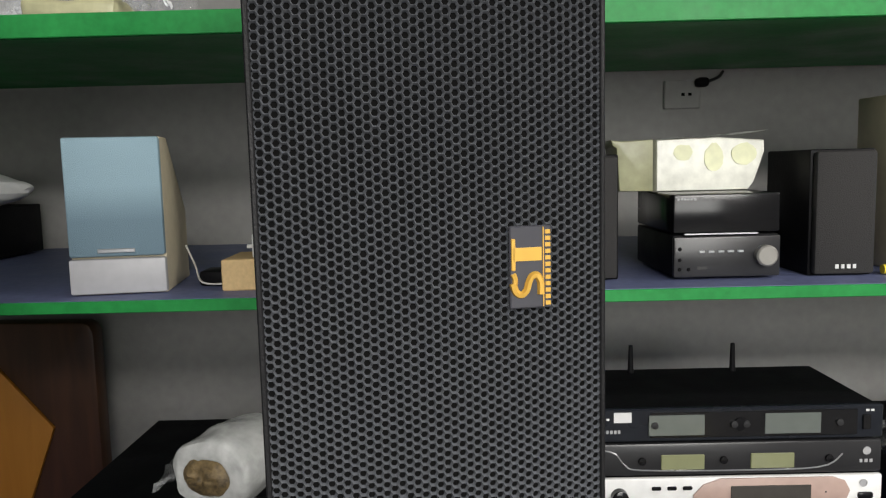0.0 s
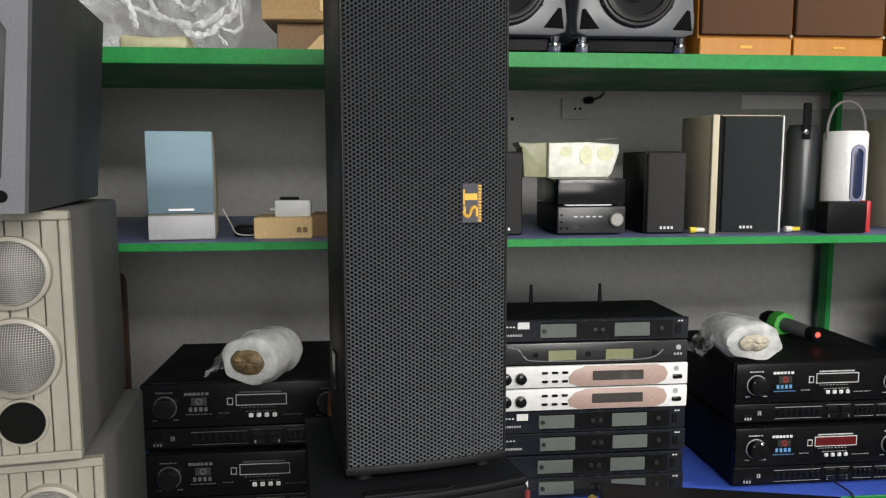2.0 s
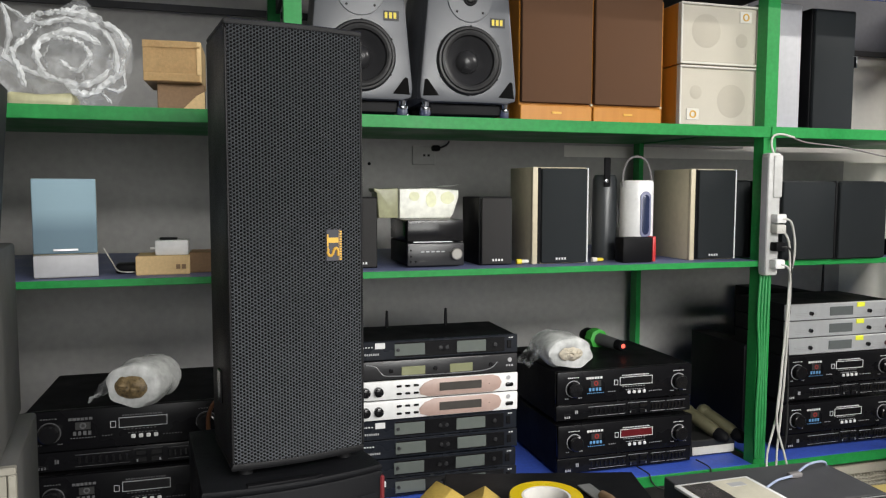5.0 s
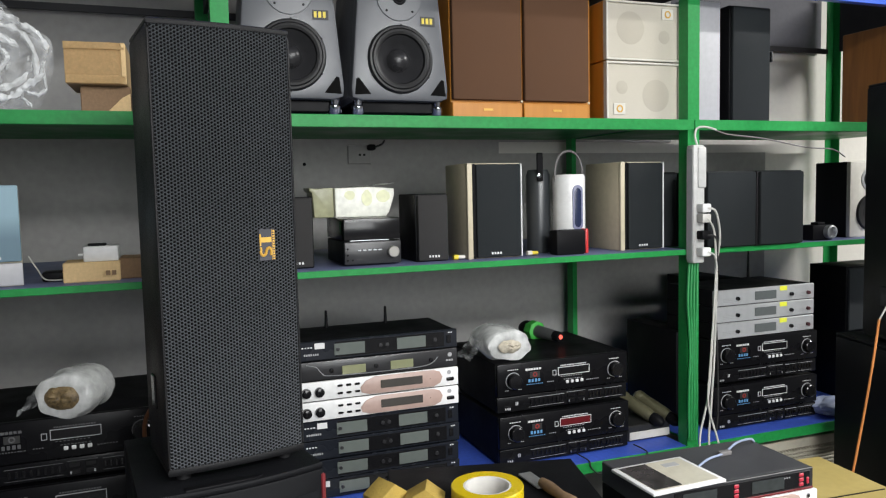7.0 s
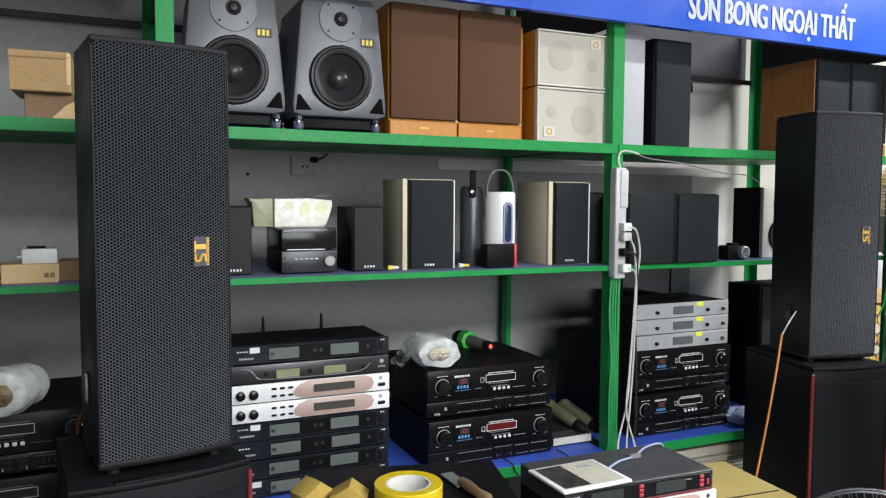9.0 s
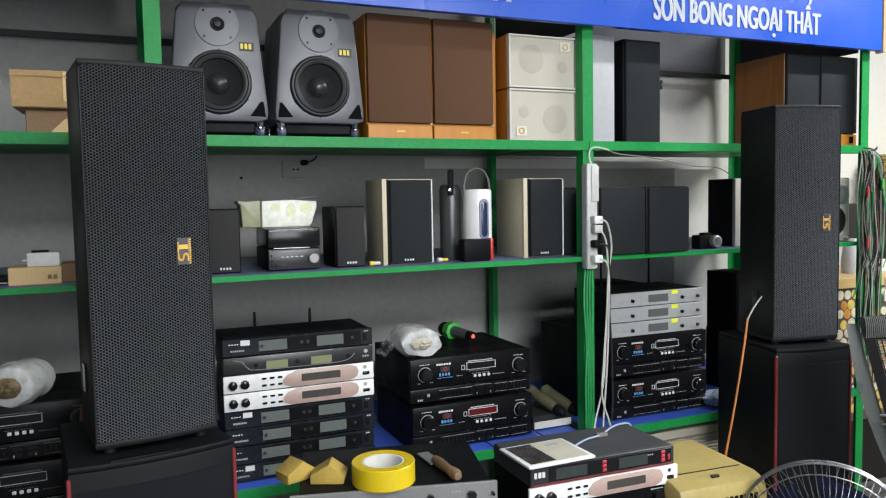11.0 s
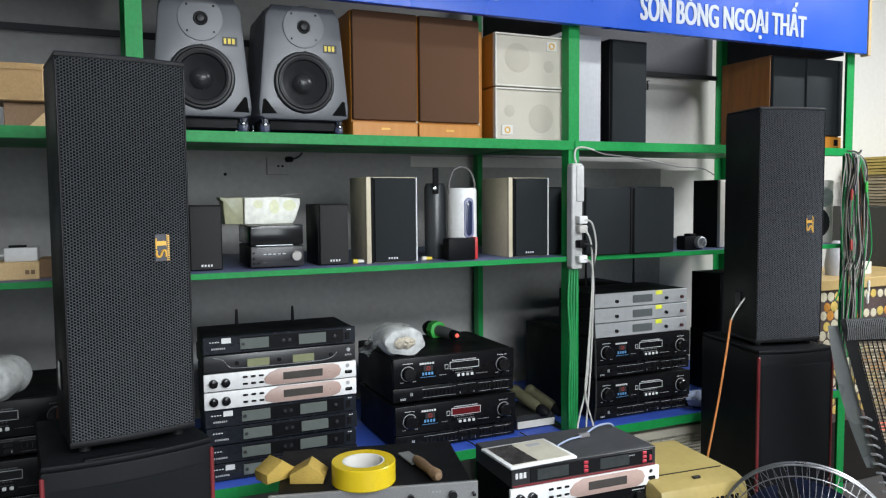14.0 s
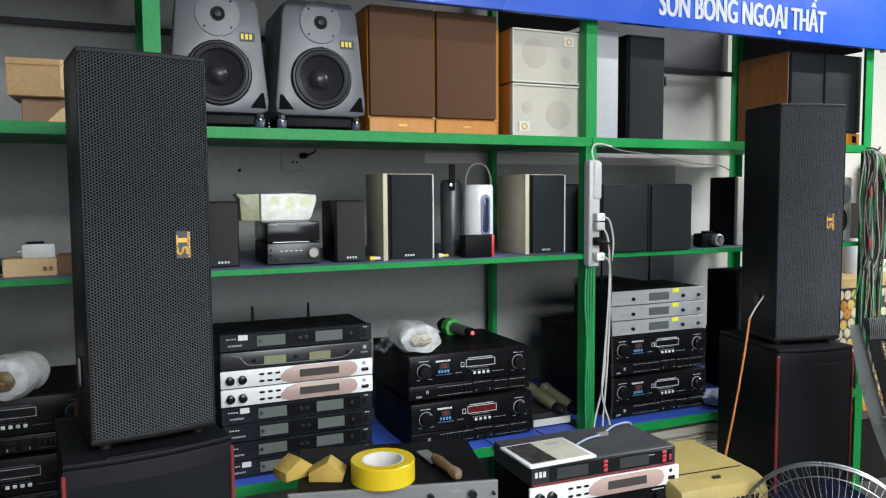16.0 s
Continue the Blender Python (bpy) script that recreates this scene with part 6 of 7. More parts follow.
for lab, pts, m in (("white mains cable hanging from the power strip", [(0.03, -0.065, 1.247), (0.06, -0.066, 1.235), (0.085, -0.055, 1.16), (0.081, -0.045, 1.074), (0.083, -0.04, 0.996), (0.071, -0.04, 0.84), (0.059, -0.04, 0.684), (0.019, -0.05, 0.56), (-0.01, -0.09, 0.50)], "cable_white"),
                    ("white mains cable hanging from the power strip", [(0.03, -0.065, 1.217), (0.055, -0.064, 1.180), (0.070, -0.055, 1.095), (0.070, -0.05, 0.959), (0.055, -0.05, 0.765), (0.049, -0.05, 0.648), (0.078, -0.06, 0.535), (0.09, -0.08, 0.42)], "cable_white"),
                    ("white mains cable hanging from the power strip", [(0.03, -0.065, 1.117), (0.060, -0.064, 1.10), (0.078, -0.05, 1.02), (0.075, -0.045, 0.801), (0.064, -0.045, 0.645), (0.052, -0.05, 0.545), (0.048, -0.06, 0.42)], "cable_white"),
                    ("black mains cable hanging from the power strip", [(0.03, -0.065, 1.167), (0.064, -0.064, 1.155), (0.078, -0.052, 1.08), (0.088, -0.04, 0.98), (0.10, -0.02, 0.93), (0.115, -0.01, 0.82), (0.12, -0.01, 0.62), (0.112, -0.01, 0.54)], "cable_black"),
                    ("white cable looped from the power strip to the shelf", [(0.028, -0.022, 1.432), (0.024, -0.016, 1.461), (0.035, -0.012, 1.484), (0.063, -0.012, 1.489), (0.105, -0.012, 1.481)], "cable_white"),
                    ("thin grey cable running under the upper shelf", [(0.105, -0.010, 1.479), (0.14, -0.008, 1.470), (0.18, 0.0, 1.466), (0.315, 0.01, 1.456), (0.495, 0.02, 1.430), (0.62, 0.03, 1.424), (0.70, 0.05, 1.40)], "strap_grey")):
    th = thing("cable", lab, "cable", group="strip cables")
    part("sheath", tube(bmesh.new(), pts, 0.0032 if m != "strap_grey" else 0.0022), M[m], th)
for i in range(4):
    th = thing("green_cable", "green cable tied down along the green post", "cable", group="green cables")
    part("sheath", tube(bmesh.new(), [(0.012 + 0.010 * i, -0.006, 1.08), (0.006 + 0.011 * i, -0.008, 0.96), (0.016 + 0.007 * i, -0.007, 0.82), (0.010 + 0.010 * i, -0.009, 0.68), (0.014 + 0.008 * i, -0.006, 0.53)], 0.0042), M["cable_green"], th)
th = thing("speaker_cable", "orange speaker cable with bare white ends plugged into the column speaker", "cable")
part("sheath", tube(bmesh.new(), [(0.436, -0.305, 0.920), (0.430, -0.305, 0.88), (0.418, -0.305, 0.809), (0.398, -0.30, 0.678), (0.373, -0.30, 0.567), (0.350, -0.30, 0.470), (0.33, -0.29, 0.33)], 0.0036), M["cable_orange"], th)
part("bare_end", tube(bmesh.new(), [(0.512, -0.29, 0.985), (0.480, -0.305, 0.972), (0.450, -0.312, 0.948), (0.436, -0.306, 0.918)], 0.0026), M["cable_white"], th)
th = thing("black_lead", "black lead drooping from the lower shelf", "cable")
part("sheath", tube(bmesh.new(), [(0.72, 0.02, 0.515), (0.70, -0.012, 0.50), (0.74, -0.02, 0.42), (0.76, -0.02, 0.33), (0.74, -0.02, 0.26)], 0.004), M["cable_black"], th)
for i, (x, z) in enumerate(((-0.15, 0.50), (-0.35, 0.505))):
    th = thing("black_lead", "short black lead trailing over the shelf edge", "cable", group="short leads")
    part("sheath", tube(bmesh.new(), [(x, 0.05, LOW + 0.012), (x + 0.01, 0.0, LOW + 0.006), (x + 0.012, -0.008, LOW - 0.01), (x + 0.03, -0.012, LOW - 0.03), (x + 0.06, -0.006, LOW - 0.04)], 0.0022), M["cable_black"], th)
th = thing("plastic_bag", "small pale blue plastic bag on the lower shelf", "bag", (0.68, 0.05, LOW))
bm = bmesh.new()
bmesh.ops.create_icosphere(bm, subdivisions=4, radius=0.06)
for v in bm.verts:
    k = 1 + 0.35 * noise.noise(v.co * 22) + 0.2 * abs(noise.noise(v.co * 50))
    v.co = Vector((v.co.x * 1.3 * k, v.co.y * k, max(v.co.z * 0.55 * k, -0.028) + 0.029))
part("bag", bm, M["bag_blue"], th)
th = thing("brown_cable", "brown cable loop hanging behind the column speaker", "cable")
part("sheath", tube(bmesh.new(), [(-1.515, -0.02, 0.56), (-1.530, -0.03, 0.70), (-1.535, -0.03, 0.79), (-1.515, -0.04, 0.835), (-1.490, -0.05, 0.83), (-1.475, -0.05, 0.80)], 0.005), M["cable_brown"], th)

# hanging bundle of leads on the end post
th = thing("lead_bundle", "thick bundle of old audio leads hung over a hook", "cables", (1.340, -0.035, 0.0))
rng = random.Random(5)
for i in range(64):
    x0, y0 = rng.uniform(-0.020, 0.026), rng.uniform(-0.012, 0.020)
    w = rng.uniform(-0.060, 0.075)
    w2 = w * 0.6 + rng.uniform(-0.03, 0.04)
    zb = rng.uniform(0.52, 0.90)
    m = rng.choice(("cable_black", "cable_dull", "cable_grey", "cable_dull", "cable_black", "cable_black", "cable_grey", "cable_dull", "cable_green", "cable_dull", "cable_black", "cable_brown", "cable_dull", "cable_grey"))
    if i < 50:
        pts = [(x0, y0, 1.488), (x0 + w * 0.55, y0 - 0.02, 1.44), (w, y0 - 0.02, 1.30), (w * 0.9 + rng.uniform(-0.012, 0.012), y0 - 0.02, 1.12), (w2, y0 - 0.02, 0.95), (w2 + rng.uniform(-0.02, 0.02), y0 - 0.015, zb)]
    else:
        pts = [(x0, y0 - 0.02, 1.47), (w, y0 - 0.03, 1.25), (w + 0.02, y0 - 0.03, 1.10), (w - 0.01, y0 - 0.03, 1.02)]
    part("lead", tube(bmesh.new(), pts, rng.uniform(0.0017, 0.0036), 6), M[m], th)
for x, z, m in ((-0.055, 1.30, "ink_red"), (-0.05, 1.10, "ink_red"), (0.06, 0.93, "cream"), (0.03, 1.33, "mic_green"), (0.055, 0.88, "cream"), (-0.035, 1.32, "badge")):
    part("plug", lathe(bmesh.new(), [(0.0, 0.0), (0.005, 0.002), (0.006, 0.035), (0.003, 0.045), (0.0, 0.045)], 12, "z", (x, -0.045, z)), M[m], th)
part("hook", tube(bmesh.new(), [(0.0, 0.02, 1.50), (0.0, -0.01, 1.495), (0.0, -0.03, 1.488), (0.0, -0.04, 1.50)], 0.004), M["steel"], th)

# ---- desk with loose gear ----
DESK = 0.494
dk = thing("desk", "dark laminate desk crowded with loose gear", "desk", (-0.49, -0.56, 0.0))
part("desktop", boxm(-0.70, 0.66, -0.22, 0.36, DESK - 0.03, DESK, 0.003), M["table"], dk)
for x in (-0.66, 0.62):
    for y in (-0.18, 0.32):
        part("leg", boxm(x - 0.02, x + 0.02, y - 0.02, y + 0.02, 0, DESK - 0.03, 0.002), M["table"], dk)

# stack under the tablet
p2 = copy_thing(p0, pose(-0.298, -0.560, 0.553, 0, 0, -2))
tagged(p2, "white karaoke effects processor with a rose panel on the desk", group="desk stack")
kb = thing("dark_processor", "black rack processor with one knob on the desk", "processor", (-0.298, -0.556, DESK), -2, "desk stack")
part("case", boxm(-0.215, 0.215, 0.01, 0.22, 0.003, 0.055, 0.002), M["black"], kb)
part("front_panel", boxm(-0.222, 0.222, 0, 0.012, 0.002, 0.057, 0.002), M["amp_panel"], kb)
part("knob", lathe(bmesh.new(), [(0.016, 0.0), (0.015, -0.014), (0.0, -0.015)], 24, "y", (0.16, 0, 0.032)), M["black_gloss"], kb)
part("caption", bars(0.14, 0.050, 0.04, 0.0025, 6, -0.0012), M["ink_white"], kb)
ru = thing("red_trim_receiver", "dark receiver with red keys and a red line along its base", "receiver", (-0.300, -0.556, 0.605), -2, "desk stack")
part("case", boxm(-0.216, 0.216, 0.008, 0.215, 0, 0.050, 0.002), M["case_grey"], ru)
fp = part("front_panel", boxm(-0.216, 0.216, 0, 0.010, 0.0, 0.050, 0.0015), M["panel_grey"], ru)
part("window", boxm(-0.165, 0.205, -0.002, 0.001, 0.008, 0.045, 0.001), M["black_gloss"], ru)
part("red_line", boxm(-0.214, 0.214, -0.0022, 0.001, 0.001, 0.0055, 0.0005), M["red_trim"], ru, "red line along the base")
for x in (-0.01, 0.172):
    for k in range(3):
        part("red_key", boxm(x, x + 0.013, -0.005, -0.001, 0.011 + k * 0.011, 0.0195 + k * 0.011, 0.0015), M["red_key"], ru, "small red key")
part("red_key", boxm(0.194, 0.201, -0.005, -0.001, 0.014, 0.03, 0.0015), M["red_key"], ru, "small red key")
for x in (-0.10, 0.085):
    part("display", boxm(x - 0.045, x + 0.045, -0.003, -0.001, 0.012, 0.040), M["lcd_dim"], ru)
part("brand_bar", bars(-0.206, 0.022, 0.034, 0.014, 3, -0.0012, 0.2), M["ink_white"], fp)
part("caption", bars(0.13, 0.034, 0.02, 0.003, 3, -0.0026), M["ink_grey"], fp)
tb = thing("tablet", "white tablet showing a picture and a page", "tablet", (-0.428, -0.478, 0.655), 1)
part("body", boxm(-0.098, 0.098, -0.080, 0.078, 0, 0.008, 0.003, 2), M["white"], tb)
sc = part("screen", boxm(-0.086, 0.086, -0.070, 0.068, 0.0078, 0.0086), M["paper"], tb)
part("picture", boxm(-0.085, -0.012, -0.066, 0.066, 0.0084, 0.0092), M["screen_dark"], sc)
part("page_print", boxm(0.02, 0.06, 0.03, 0.05, 0.0084, 0.0092), M["ink_grey"], sc)
th = thing("usb_lead", "pale blue lead with a grey plug lying on the receiver", "cable")
part("sheath", tube(bmesh.new(), [(-0.335, -0.47, 0.662), (-0.28, -0.44, 0.662), (-0.22, -0.425, 0.663), (-0.16, -0.40, 0.672), (-0.10, -0.385, 0.668), (-0.075, -0.37, 0.640), (-0.07, -0.36, 0.58)], 0.0028), M["lead_blue"], th)
part("plug", boxm(-0.235, -0.20, -0.430, -0.416, 0.656, 0.668, 0.003, 2), M["strap_grey"], th)

su = thing("steel_rack_unit", "steel-fronted black rack unit lying on the desk", "rack unit", (-0.630, -0.592, DESK), -14)
part("case", boxm(-0.46, -0.015, 0.01, 0.30, 0.0, 0.166, 0.002), M["black"], su)
for z0, z1 in ((0.112, 0.165), (0.057, 0.110), (0.001, 0.055)):
    part("front_panel", boxm(-0.482, 0.0, 0.0, 0.010, z0, z1, 0.002), M["steel_dull"], su)
for x, r in ((-0.062, 0.010), (-0.012, 0.004), (-0.16, 0.008)):
    part("knob", lathe(bmesh.new(), [(r, 0.0), (r, -0.012), (0.0, -0.013)], 20, "y", (x, 0, 0.138)), M["black_gloss"], su)
part("caption", bars(-0.11, 0.145, 0.025, 0.004, 3, -0.001), M["ink_grey"], su)

tp = thing("packing_tape", "roll of yellow packing tape on a white core", "tape", (-0.874, -0.478, DESK + 0.166))
part("tape", lathe(bmesh.new(), [(0.050, 0.001), (0.0735, 0.0), (0.075, 0.002), (0.075, 0.048), (0.0735, 0.050), (0.050, 0.0495), (0.050, 0.001)], 64, "z"), M["tape_yellow"], tp)
part("core", lathe(bmesh.new(), [(0.0495, 0.0005), (0.0497, 0.049), (0.0455, 0.049), (0.0455, 0.0005), (0.0495, 0.0005)], 48, "z"), M["tape_core"], tp)
for i, (x, y, rz, s) in enumerate(((-1.062, -0.368, 20, 0.92), (-0.992, -0.415, -24, 0.96))):
    th = thing("sponge", "wedge of yellow sponge", "sponge", (x, y, DESK + 0.166), rz, "sponges")
    bm = bmesh.new()
    prism(bm, [(-0.038 * s, 0.0), (0.042 * s, 0.0), (0.046 * s, 0.020), (0.006 * s, 0.048), (-0.040 * s, 0.022)], -0.03, 0.03, axis="y", bevel=0.004)
    for v in bm.verts:
        v.co += 0.002 * Vector((noise.noise(v.co * 60), noise.noise(v.co * 61 + Vector((5, 0, 0))), 0))
    part("foam", bm, M["sponge"], th)
br = thing("brush", "worn brush with a wooden handle and a steel blade", "brush", (-0.722, -0.462, DESK + 0.166), -88)
part("blade", boxm(-0.11, -0.02, -0.016, 0.016, 0.004, 0.008, 0.001), M["steel_dull"], br)
part("handle", lathe(bmesh.new(), [(0.0, -0.03), (0.010, -0.03), (0.013, 0.0), (0.0105, 0.05), (0.0145, 0.09), (0.009, 0.102), (0.0, 0.104)], 18, "x", (0, 0, 0.0146)), M["handle_wood"], br)

yb = thing("old_appliance", "yellowed plastic appliance with a rounded top and front vent", "appliance", (0.018, -0.648, -0.036), -4)
bm = bmesh.new()
prism(bm, [(0.0, 0.036), (0.31, 0.036), (0.31, 0.606), (0.05, 0.602), (0.012, 0.590), (0.0, 0.560)], -0.138, 0.140, axis="x", bevel=0.012)
part("shell", bm, M["cream_yellow"], yb)
part("seam", boxm(-0.112, 0.116, 0.085, 0.088, 0.60, 0.6045), M["table"], yb)
part("catch", boxm(-0.012, 0.012, 0.040, 0.050, 0.598, 0.605, 0.001), M["table"], yb)
for k in range(8):
    part("vent_slot", boxm(-0.02 + k * 0.016, -0.010 + k * 0.016, -0.003, 0.003, 0.46, 0.560, 0.001), M["cavity"], yb)

ac = thing("vent_unit", "old beige grilled vent unit standing under the shelf", "vent", (0.62, 0.05, 0.08))
part("body", boxm(-0.36, 0.36, 0.012, 0.25, -0.08, 0.365, 0.006, 2), M["vent"], ac)
part("frame", boxm(-0.36, 0.36, 0.0, 0.014, 0.335, 0.368, 0.003), M["vent"], ac)
for k in range(22):
    part("slat", boxm(-0.345, 0.345, 0.0, 0.014, 0.05 + k * 0.0128, 0.0572 + k * 0.0128, 0.001), M["vent"], ac)
bm = bmesh.new()
for k in range(54):
    x = -0.343 + k * 0.01286
    box(bm, x, x + 0.0045, 0.002, 0.0105, 0.046, 0.334)
part("grid_bars", bm, M["vent"], ac)
part("backing", boxm(-0.35, 0.35, 0.0108, 0.0118, 0.04, 0.334), M["cavity"], ac)

# table fan in front
fn = thing("fan", "chrome wire guard fan with blue blades", "fan", (0.200, -0.803, 0.0), -50)
FC = 0.426
FR = 0.212
bm = bmesh.new()
for k in range(76):
    a = 2 * math.pi * k / 76
    pts = []
    for u in np.linspace(0.0, 1.0, 6):
        r = 0.035 + u * (FR - 0.037)
        pts.append((r * math.cos(a + 0.06 * u), -0.075 * math.sqrt(max(0.0, 1 - u ** 2.2)) - 0.01, FC + r * math.sin(a + 0.06 * u)))
    tube(bm, pts, 0.0009, 4)
part("guard_wires", bm, M["wire"], fn)
ringpts = lambda r, y: [(r * math.cos(a), y, FC + r * math.sin(a)) for a in np.linspace(0, 2 * math.pi, 49)]
part("guard_ring", tube(bmesh.new(), ringpts(FR, -0.008), 0.0030), M["wire"], fn)
part("guard_ring", tube(bmesh.new(), ringpts(FR - 0.020, -0.036), 0.0016), M["wire"], fn)
part("guard_ring", tube(bmesh.new(), ringpts(FR, 0.012), 0.0030), M["wire"], fn)
bm = bmesh.new()
for k in range(44):
    a = 2 * math.pi * k / 44
    tube(bm, [(FR * math.cos(a), 0.012, FC + FR * math.sin(a)), (0.15 * math.cos(a), 0.06, FC + 0.15 * math.sin(a)), (0.05 * math.cos(a), 0.085, FC + 0.05 * math.sin(a))], 0.0010, 4)
part("back_guard", bm, M["wire"], fn)
part("hub_badge", lathe(bmesh.new(), [(0.038, -0.084), (0.036, -0.090), (0.0, -0.092)], 28, "y", (0, 0, FC)), M["white"], fn)
for k in range(5):
    bm = bmesh.new()
    a0 = 2 * math.pi * k / 5
    grid = []
    for i in range(7):
        u = i / 6
        row = []
        for j in range(7):
            v = j / 6 - 0.5
            r = 0.04 + 0.13 * u
            a = a0 + v * (0.5 + 0.55 * u)
            row.append(bm.verts.new((r * math.cos(a), 0.018 * v * 2 + 0.0, FC + r * math.sin(a))))
        grid.append(row)
    fs = [bm.faces.new((grid[i][j], grid[i + 1][j], grid[i + 1][j + 1], grid[i][j + 1])) for i in range(6) for j in range(6)]
    bmesh.ops.solidify(bm, geom=fs, thickness=0.002)
    part("blade", bm, M["fan_blue"], fn, "translucent-looking blue blade")
part("motor", lathe(bmesh.new(), [(0.0, 0.02), (0.04, 0.02), (0.055, 0.05), (0.055, 0.12), (0.03, 0.15), (0.0, 0.152)], 28, "y", (0, 0, FC)), M["grey_white"], fn)
part("stem", lathe(bmesh.new(), [(0.0, 0.02), (0.018, 0.02), (0.018, FC), (0.0, FC)], 18, "z", (0, 0.09, 0)), M["grey_white"], fn)
part("base", lathe(bmesh.new(), [(0.0, 0.0), (0.15, 0.0), (0.15, 0.02), (0.06, 0.04), (0.0, 0.042)], 36, "z", (0, 0.06, 0)), M["grey_white"], fn)

# office chair with a woven back
ch = thing("office_chair", "office chair with a woven brown mesh back in a black frame", "chair", (0.462, -0.80, 0.0), -22)
# back panel: lower-left corner runs in, the top is wider
BW0, BW1, BZ0, BZ1 = 0.082, -0.05, 0.40, 0.974


def bx(u, v):
    """u across 0..1, v up 0..1 on the leaning back."""
    left = BW0 + (BW1 - BW0) * v ** 0.85
    z = BZ0 + (BZ1 - BZ0) * v
    return Vector((left + u * (0.56 - left * 0.6), 0.10 * v - 0.03 * math.sin(math.pi * u), z + 0.012 * math.sin(math.pi * u) * v))


bm = bmesh.new()
for i in range(46):
    u = 0.04 + 0.96 * (i + 0.5) / 46
    tube(bm, [bx(u, v) + Vector((0, -0.003, 0)) for v in (0.0, 0.33, 0.66, 0.97)], 0.0017, 5)
part("warp_mesh", bm, M["chair_frame"], ch)
bm = bmesh.new()
for i in range(58):
    v = (i + 0.5) / 58 * 0.9
    tube(bm, [bx(u, v) + Vector((0, 0.004, 0)) for u in (0.03, 0.25, 0.5, 0.75, 1.0)], 0.0039, 5)
part("weft_mesh", bm, M["chair_mesh"], ch)
bm = bmesh.new()
vv = [[bm.verts.new(bx(u, v) + Vector((0, -0.006, 0))) for u in (-0.008, 0.018, 0.044)] for v in np.linspace(-0.05, 1.0, 12)]
fs = [bm.faces.new((vv[i][j], vv[i + 1][j], vv[i + 1][j + 1], vv[i][j + 1])) for i in range(11) for j in range(2)]
bmesh.ops.solidify(bm, geom=fs, thickness=0.012)
part("side_band", bm, M["chair_frame"], ch, "wide black band along the edge")
for k in range(13):
    p = bx(-0.016, 0.02 + k * 0.043)
    part("lacing_loop", tube(bmesh.new(), [p + Vector((-0.010, -0.004, 0.004)), p + Vector((0.0, -0.014, 0.006)), p + Vector((0.012, -0.012, 0.0)), p + Vector((0.022, -0.006, -0.006))], 0.0036, 6), M["chair_bind"], ch, "glossy lacing loop")
part("side_rail", tube(bmesh.new(), [bx(1.0, v) for v in np.linspace(-0.05, 1.0, 9)], 0.009, 10), M["chair_frame"], ch)
bm = bmesh.new()
for i in range(120):
    u = (i + 0.5) / 120
    a, b = bx(u, 0.905), bx(u + 0.014, 1.0)
    tube(bm, [a + Vector((0, -0.006, 0)), (a + b) / 2 + Vector((0, -0.014, 0)), b + Vector((0, -0.010, 0)), b + Vector((0, 0.012, -0.002))], 0.0014, 5)
part("top_binding", bm, M["chair_bind"], ch, "ribbed black binding over the top edge")
bm = bmesh.new()
vv = [[bm.verts.new(bx(u, v) + Vector((0, y, 0))) for v, y in ((0.895, -0.004), (0.95, -0.010), (1.0, -0.006))] for u in np.linspace(0.0, 1.0, 14)]
fs = [bm.faces.new((vv[i][j], vv[i + 1][j], vv[i + 1][j + 1], vv[i][j + 1])) for i in range(13) for j in range(2)]
bmesh.ops.solidify(bm, geom=fs, thickness=-0.006)
part("top_band", bm, M["chair_frame"], ch, "black band under the ribbed binding")
part("top_rail", tube(bmesh.new(), [bx(u, 0.985) + Vector((0, 0.004, 0)) for u in np.linspace(0.01, 1.0, 7)], 0.010, 8), M["chair_frame"], ch)
bm = bmesh.new()
gridp = [[bx(-0.008, v) + Vector((0.002 - (0.030 + 0.016 * math.sin(math.pi * (v - 0.3) / 0.67)) * q, 0.012 - 0.012 * q * (1 - q), 0)) for q in (0, 0.5, 1)] for v in np.linspace(0.30, 0.97, 12)]
vv = [[bm.verts.new(p) for p in row] for row in gridp]
fs = [bm.faces.new((vv[i][j], vv[i + 1][j], vv[i + 1][j + 1], vv[i][j + 1])) for i in range(11) for j in range(2)]
bmesh.ops.solidify(bm, geom=fs, thickness=0.006)
part("side_shell", bm, M["shell_grey"], ch, "smooth grey plastic side shell")
part("seat", boxm(0.05, 0.55, -0.50, -0.02, 0.36, 0.42, 0.02, 2), M["chair_frame"], ch)
part("gas_column", lathe(bmesh.new(), [(0.0, 0.06), (0.03, 0.06), (0.03, 0.37), (0.0, 0.37)], 18, "z", (0.30, -0.26, 0)), M["steel"], ch)
for k in range(5):
    a = 2 * math.pi * k / 5
    part("foot_spoke", tube(bmesh.new(), [(0.30, -0.26, 0.08), (0.30 + 0.13 * math.cos(a), -0.26 + 0.13 * math.sin(a), 0.07), (0.30 + 0.26 * math.cos(a), -0.26 + 0.26 * math.sin(a), 0.03)], 0.02), M["chair_frame"], ch)

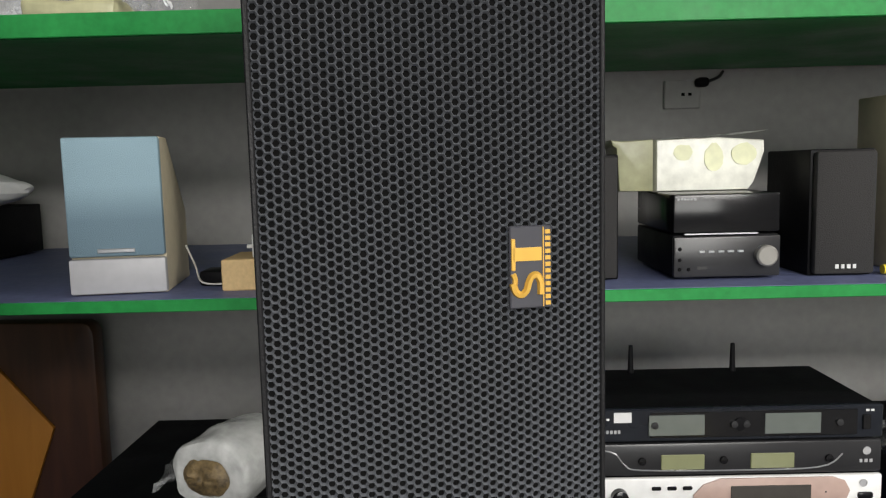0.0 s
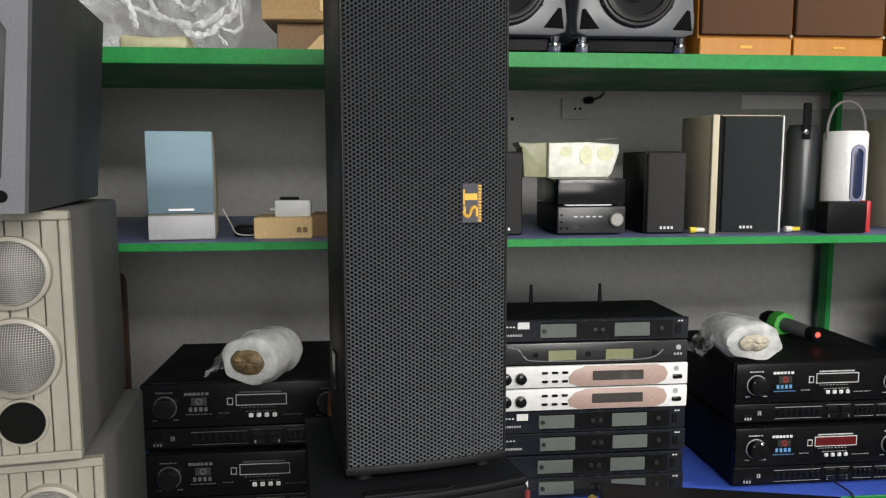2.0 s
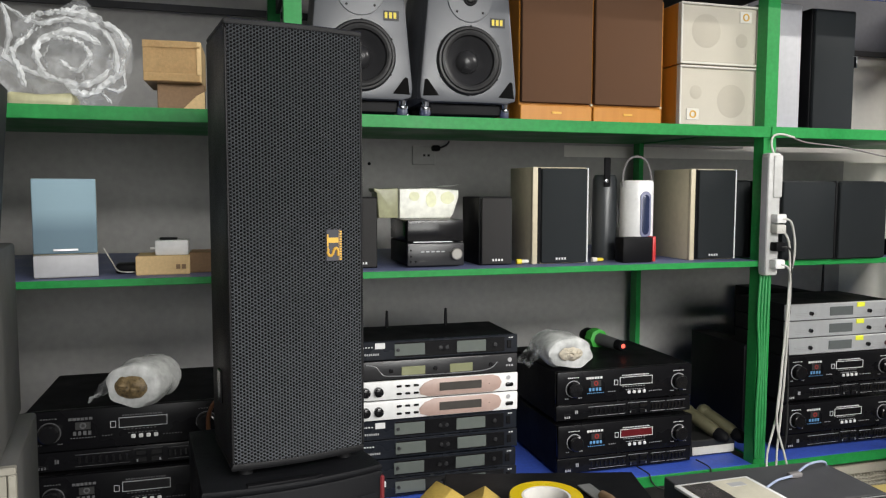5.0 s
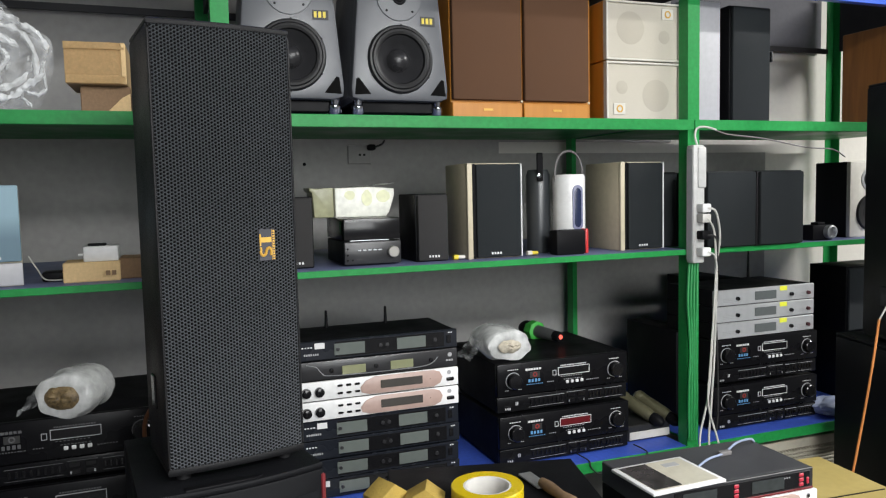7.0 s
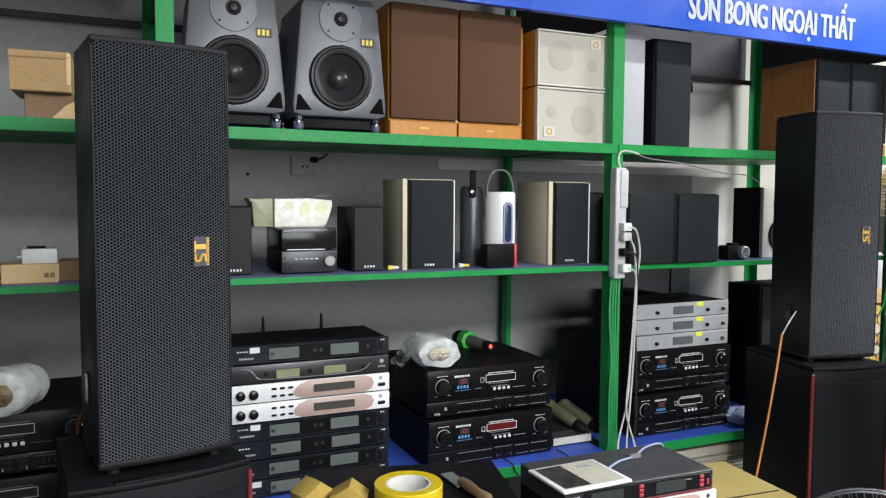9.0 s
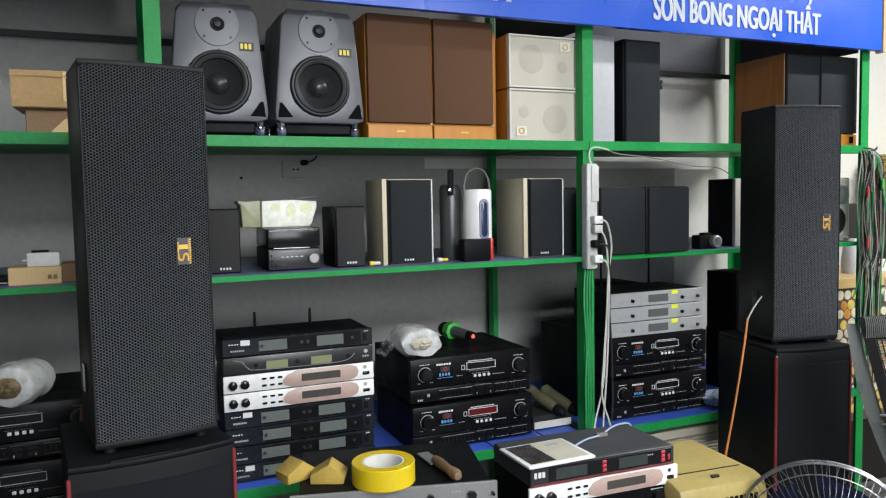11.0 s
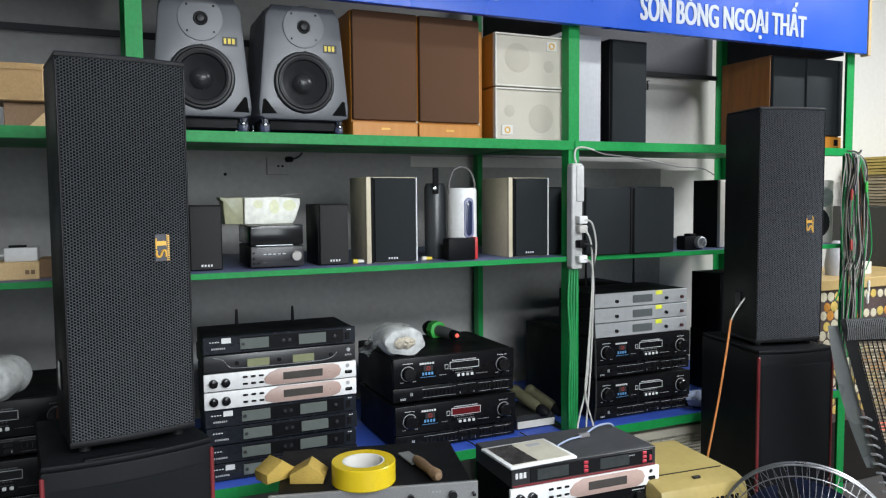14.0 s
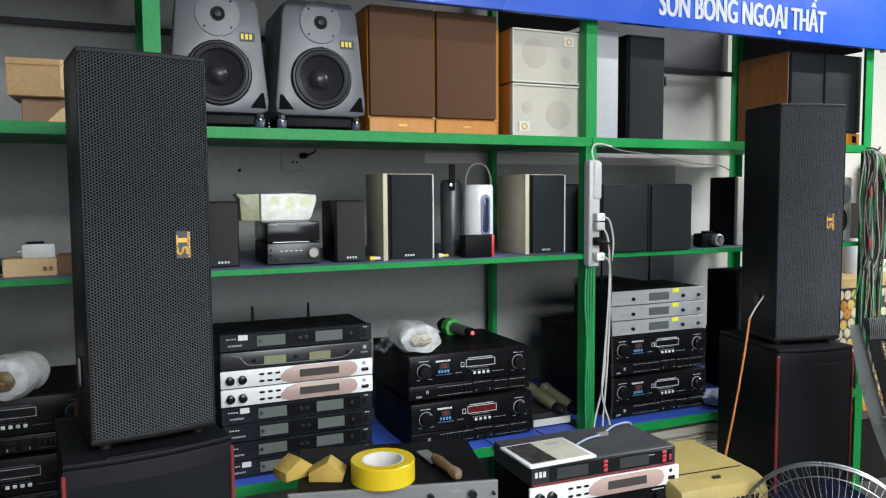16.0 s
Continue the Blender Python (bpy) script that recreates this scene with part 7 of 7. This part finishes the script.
# ---- far right: counter, stacked mats, wall box ----
ct = thing("display_counter", "counter with pale wood edge and yellow-printed front", "counter", (1.36, 0.16, 0.0))
part("carcass", boxm(0.07, 1.25, 0.02, 0.42, 0.0, 0.90, 0.003), M["table"], ct)
part("top_edge", boxm(0.06, 1.27, 0.0, 0.44, 0.902, 0.948, 0.003), M["counter_wood"], ct, "pale yellow wooden edge")
pr = part("printed_front", boxm(0.07, 1.25, 0.012, 0.019, 0.30, 0.90), M["print_brown"], ct)
rng = random.Random(11)
spots = []
row = 0
z = 0.872
while z > 0.33:
    for k in range(25):
        x = 0.095 + 0.0465 * k + (0.023 if row % 2 else 0.0) + rng.uniform(-0.003, 0.003)
        if x < 1.23 and not (x > 0.30 and row in (1, 3, 5)):
            spots.append((x, z + rng.uniform(-0.004, 0.004), rng.uniform(0.0195, 0.0235)))
    z -= 0.043
    row += 1
for x, z, r in spots:
    bm = bmesh.new()
    lathe(bm, [(r, 0.0119), (r * 0.96, 0.0105), (0.0, 0.0100)], 9, "y", (x, 0, z))
    part("printed_round", bm, M[rng.choice(("round_yellow", "round_cream", "round_cream", "round_yellow", "round_orange") if z < 0.86 else ("round_cream", "round_cream", "round_yellow"))], pr)
part("display_strip", boxm(0.44, 0.66, 0.004, 0.0115, 0.215, 0.262, 0.001), M["led_red"], ct, "glowing red display strip")
th = thing("white_box", "small white box on the counter", "box", (1.80, 0.25, 0.948))
part("body", boxm(-0.06, 0.07, 0, 0.10, 0, 0.06, 0.003), M["cream"], th)
th = thing("grey_jar", "grey rounded jar on the counter", "jar", (1.70, 0.30, 0.948))
part("body", lathe(bmesh.new(), [(0.0, 0.0), (0.05, 0.0), (0.055, 0.05), (0.045, 0.13), (0.02, 0.16), (0.0, 0.16)], 28, "z"), M["grey_white"], th)
bc = thing("black_cabinet", "large black cabinet by the wall", "cabinet", (2.55, 0.44, 0.0))
part("carcass", boxm(-0.30, 0.45, 0, 0.33, 0.0, 1.262, 0.004), M["cabinet_dark"], bc)
for k in range(16):
    z = 1.262 + k * 0.0165
    wdt = rng.uniform(-0.012, 0.012)
    th = thing("straw_mat", "folded straw mat in a stack" if k < 10 else "folded yellow plastic mat in a stack", "mat", (2.48 + wdt, 0.46 + wdt, z), rng.uniform(-2, 2), "stacked mats")
    bm = bmesh.new()
    n = 30
    L0, L1 = (-0.17, 0.42) if k < 10 else (-0.18 + 0.012 * (k - 10), 0.42)
    rows = []
    for i in range(n + 1):
        x = L0 + (L1 - L0) * i / n
        wv = 0.0011 * math.sin(i * 1.9 + k)
        rows.append([bm.verts.new((x, y, zz + wv)) for y, zz in ((0.0, 0.002), (-0.006, 0.008), (0.0, 0.014), (0.28, 0.014), (0.28, 0.002))])
    for a, b in zip(rows, rows[1:]):
        for j in range(5):
            bm.faces.new((a[j], a[(j + 1) % 5], b[(j + 1) % 5], b[j]))
    bm.faces.new(rows[0])
    bm.faces.new(rows[-1])
    bmesh.ops.recalc_face_normals(bm, faces=bm.faces[:])
    part("mat", bm, M["straw"] if k < 10 else M["mat_yellow"], th)
wb = thing("wall_cabinet", "reddish-brown wooden box hung on the wall", "wall cabinet", (2.98, WALL_Y - 0.09, 1.765))
part("body", boxm(-0.19, 0.30, 0.0, 0.088, 0.02, 0.36, 0.004), M["wood_red"], wb)
part("cornice", boxm(-0.205, 0.315, -0.012, 0.088, 0.36, 0.385, 0.008, 2), M["wood_red"], wb)
part("ledge", boxm(-0.205, 0.315, -0.012, 0.088, 0.0, 0.02, 0.006, 2), M["wood_brown"], wb)

# small marks on the wall board
for x, z in ((-1.47, 1.31), (-1.0, 1.42)):
    th = thing("wall_screw", "dark screw head in the wall board", "screw", (x, WALL_Y - 0.021, z), 0, "wall screws")
    part("head", lathe(bmesh.new(), [(0.006, 0.0), (0.005, -0.003), (0.0, -0.004)], 14, "y"), M["black"], th)
th = thing("wall_socket", "grey wall socket with a black plug under the shelf", "socket", (-0.80, WALL_Y - 0.021, 1.452))
part("plate", boxm(-0.046, 0.040, -0.010, 0.0, -0.034, 0.034, 0.003), M["wall_grey"], th)
plug = part("plug", boxm(0.022, 0.052, -0.040, -0.010, 0.014, 0.036, 0.008, 2), M["black"], th)
part("plug_cable", tube(bmesh.new(), [(0.05, -0.03, 0.026), (0.075, -0.025, 0.036), (0.09, -0.012, 0.05)], 0.0035), M["cable_black"], plug)
for x in (-0.006, 0.010):
    part("slot", boxm(x, x + 0.008, -0.0108, -0.0095, -0.004, 0.003), M["cavity"], th)
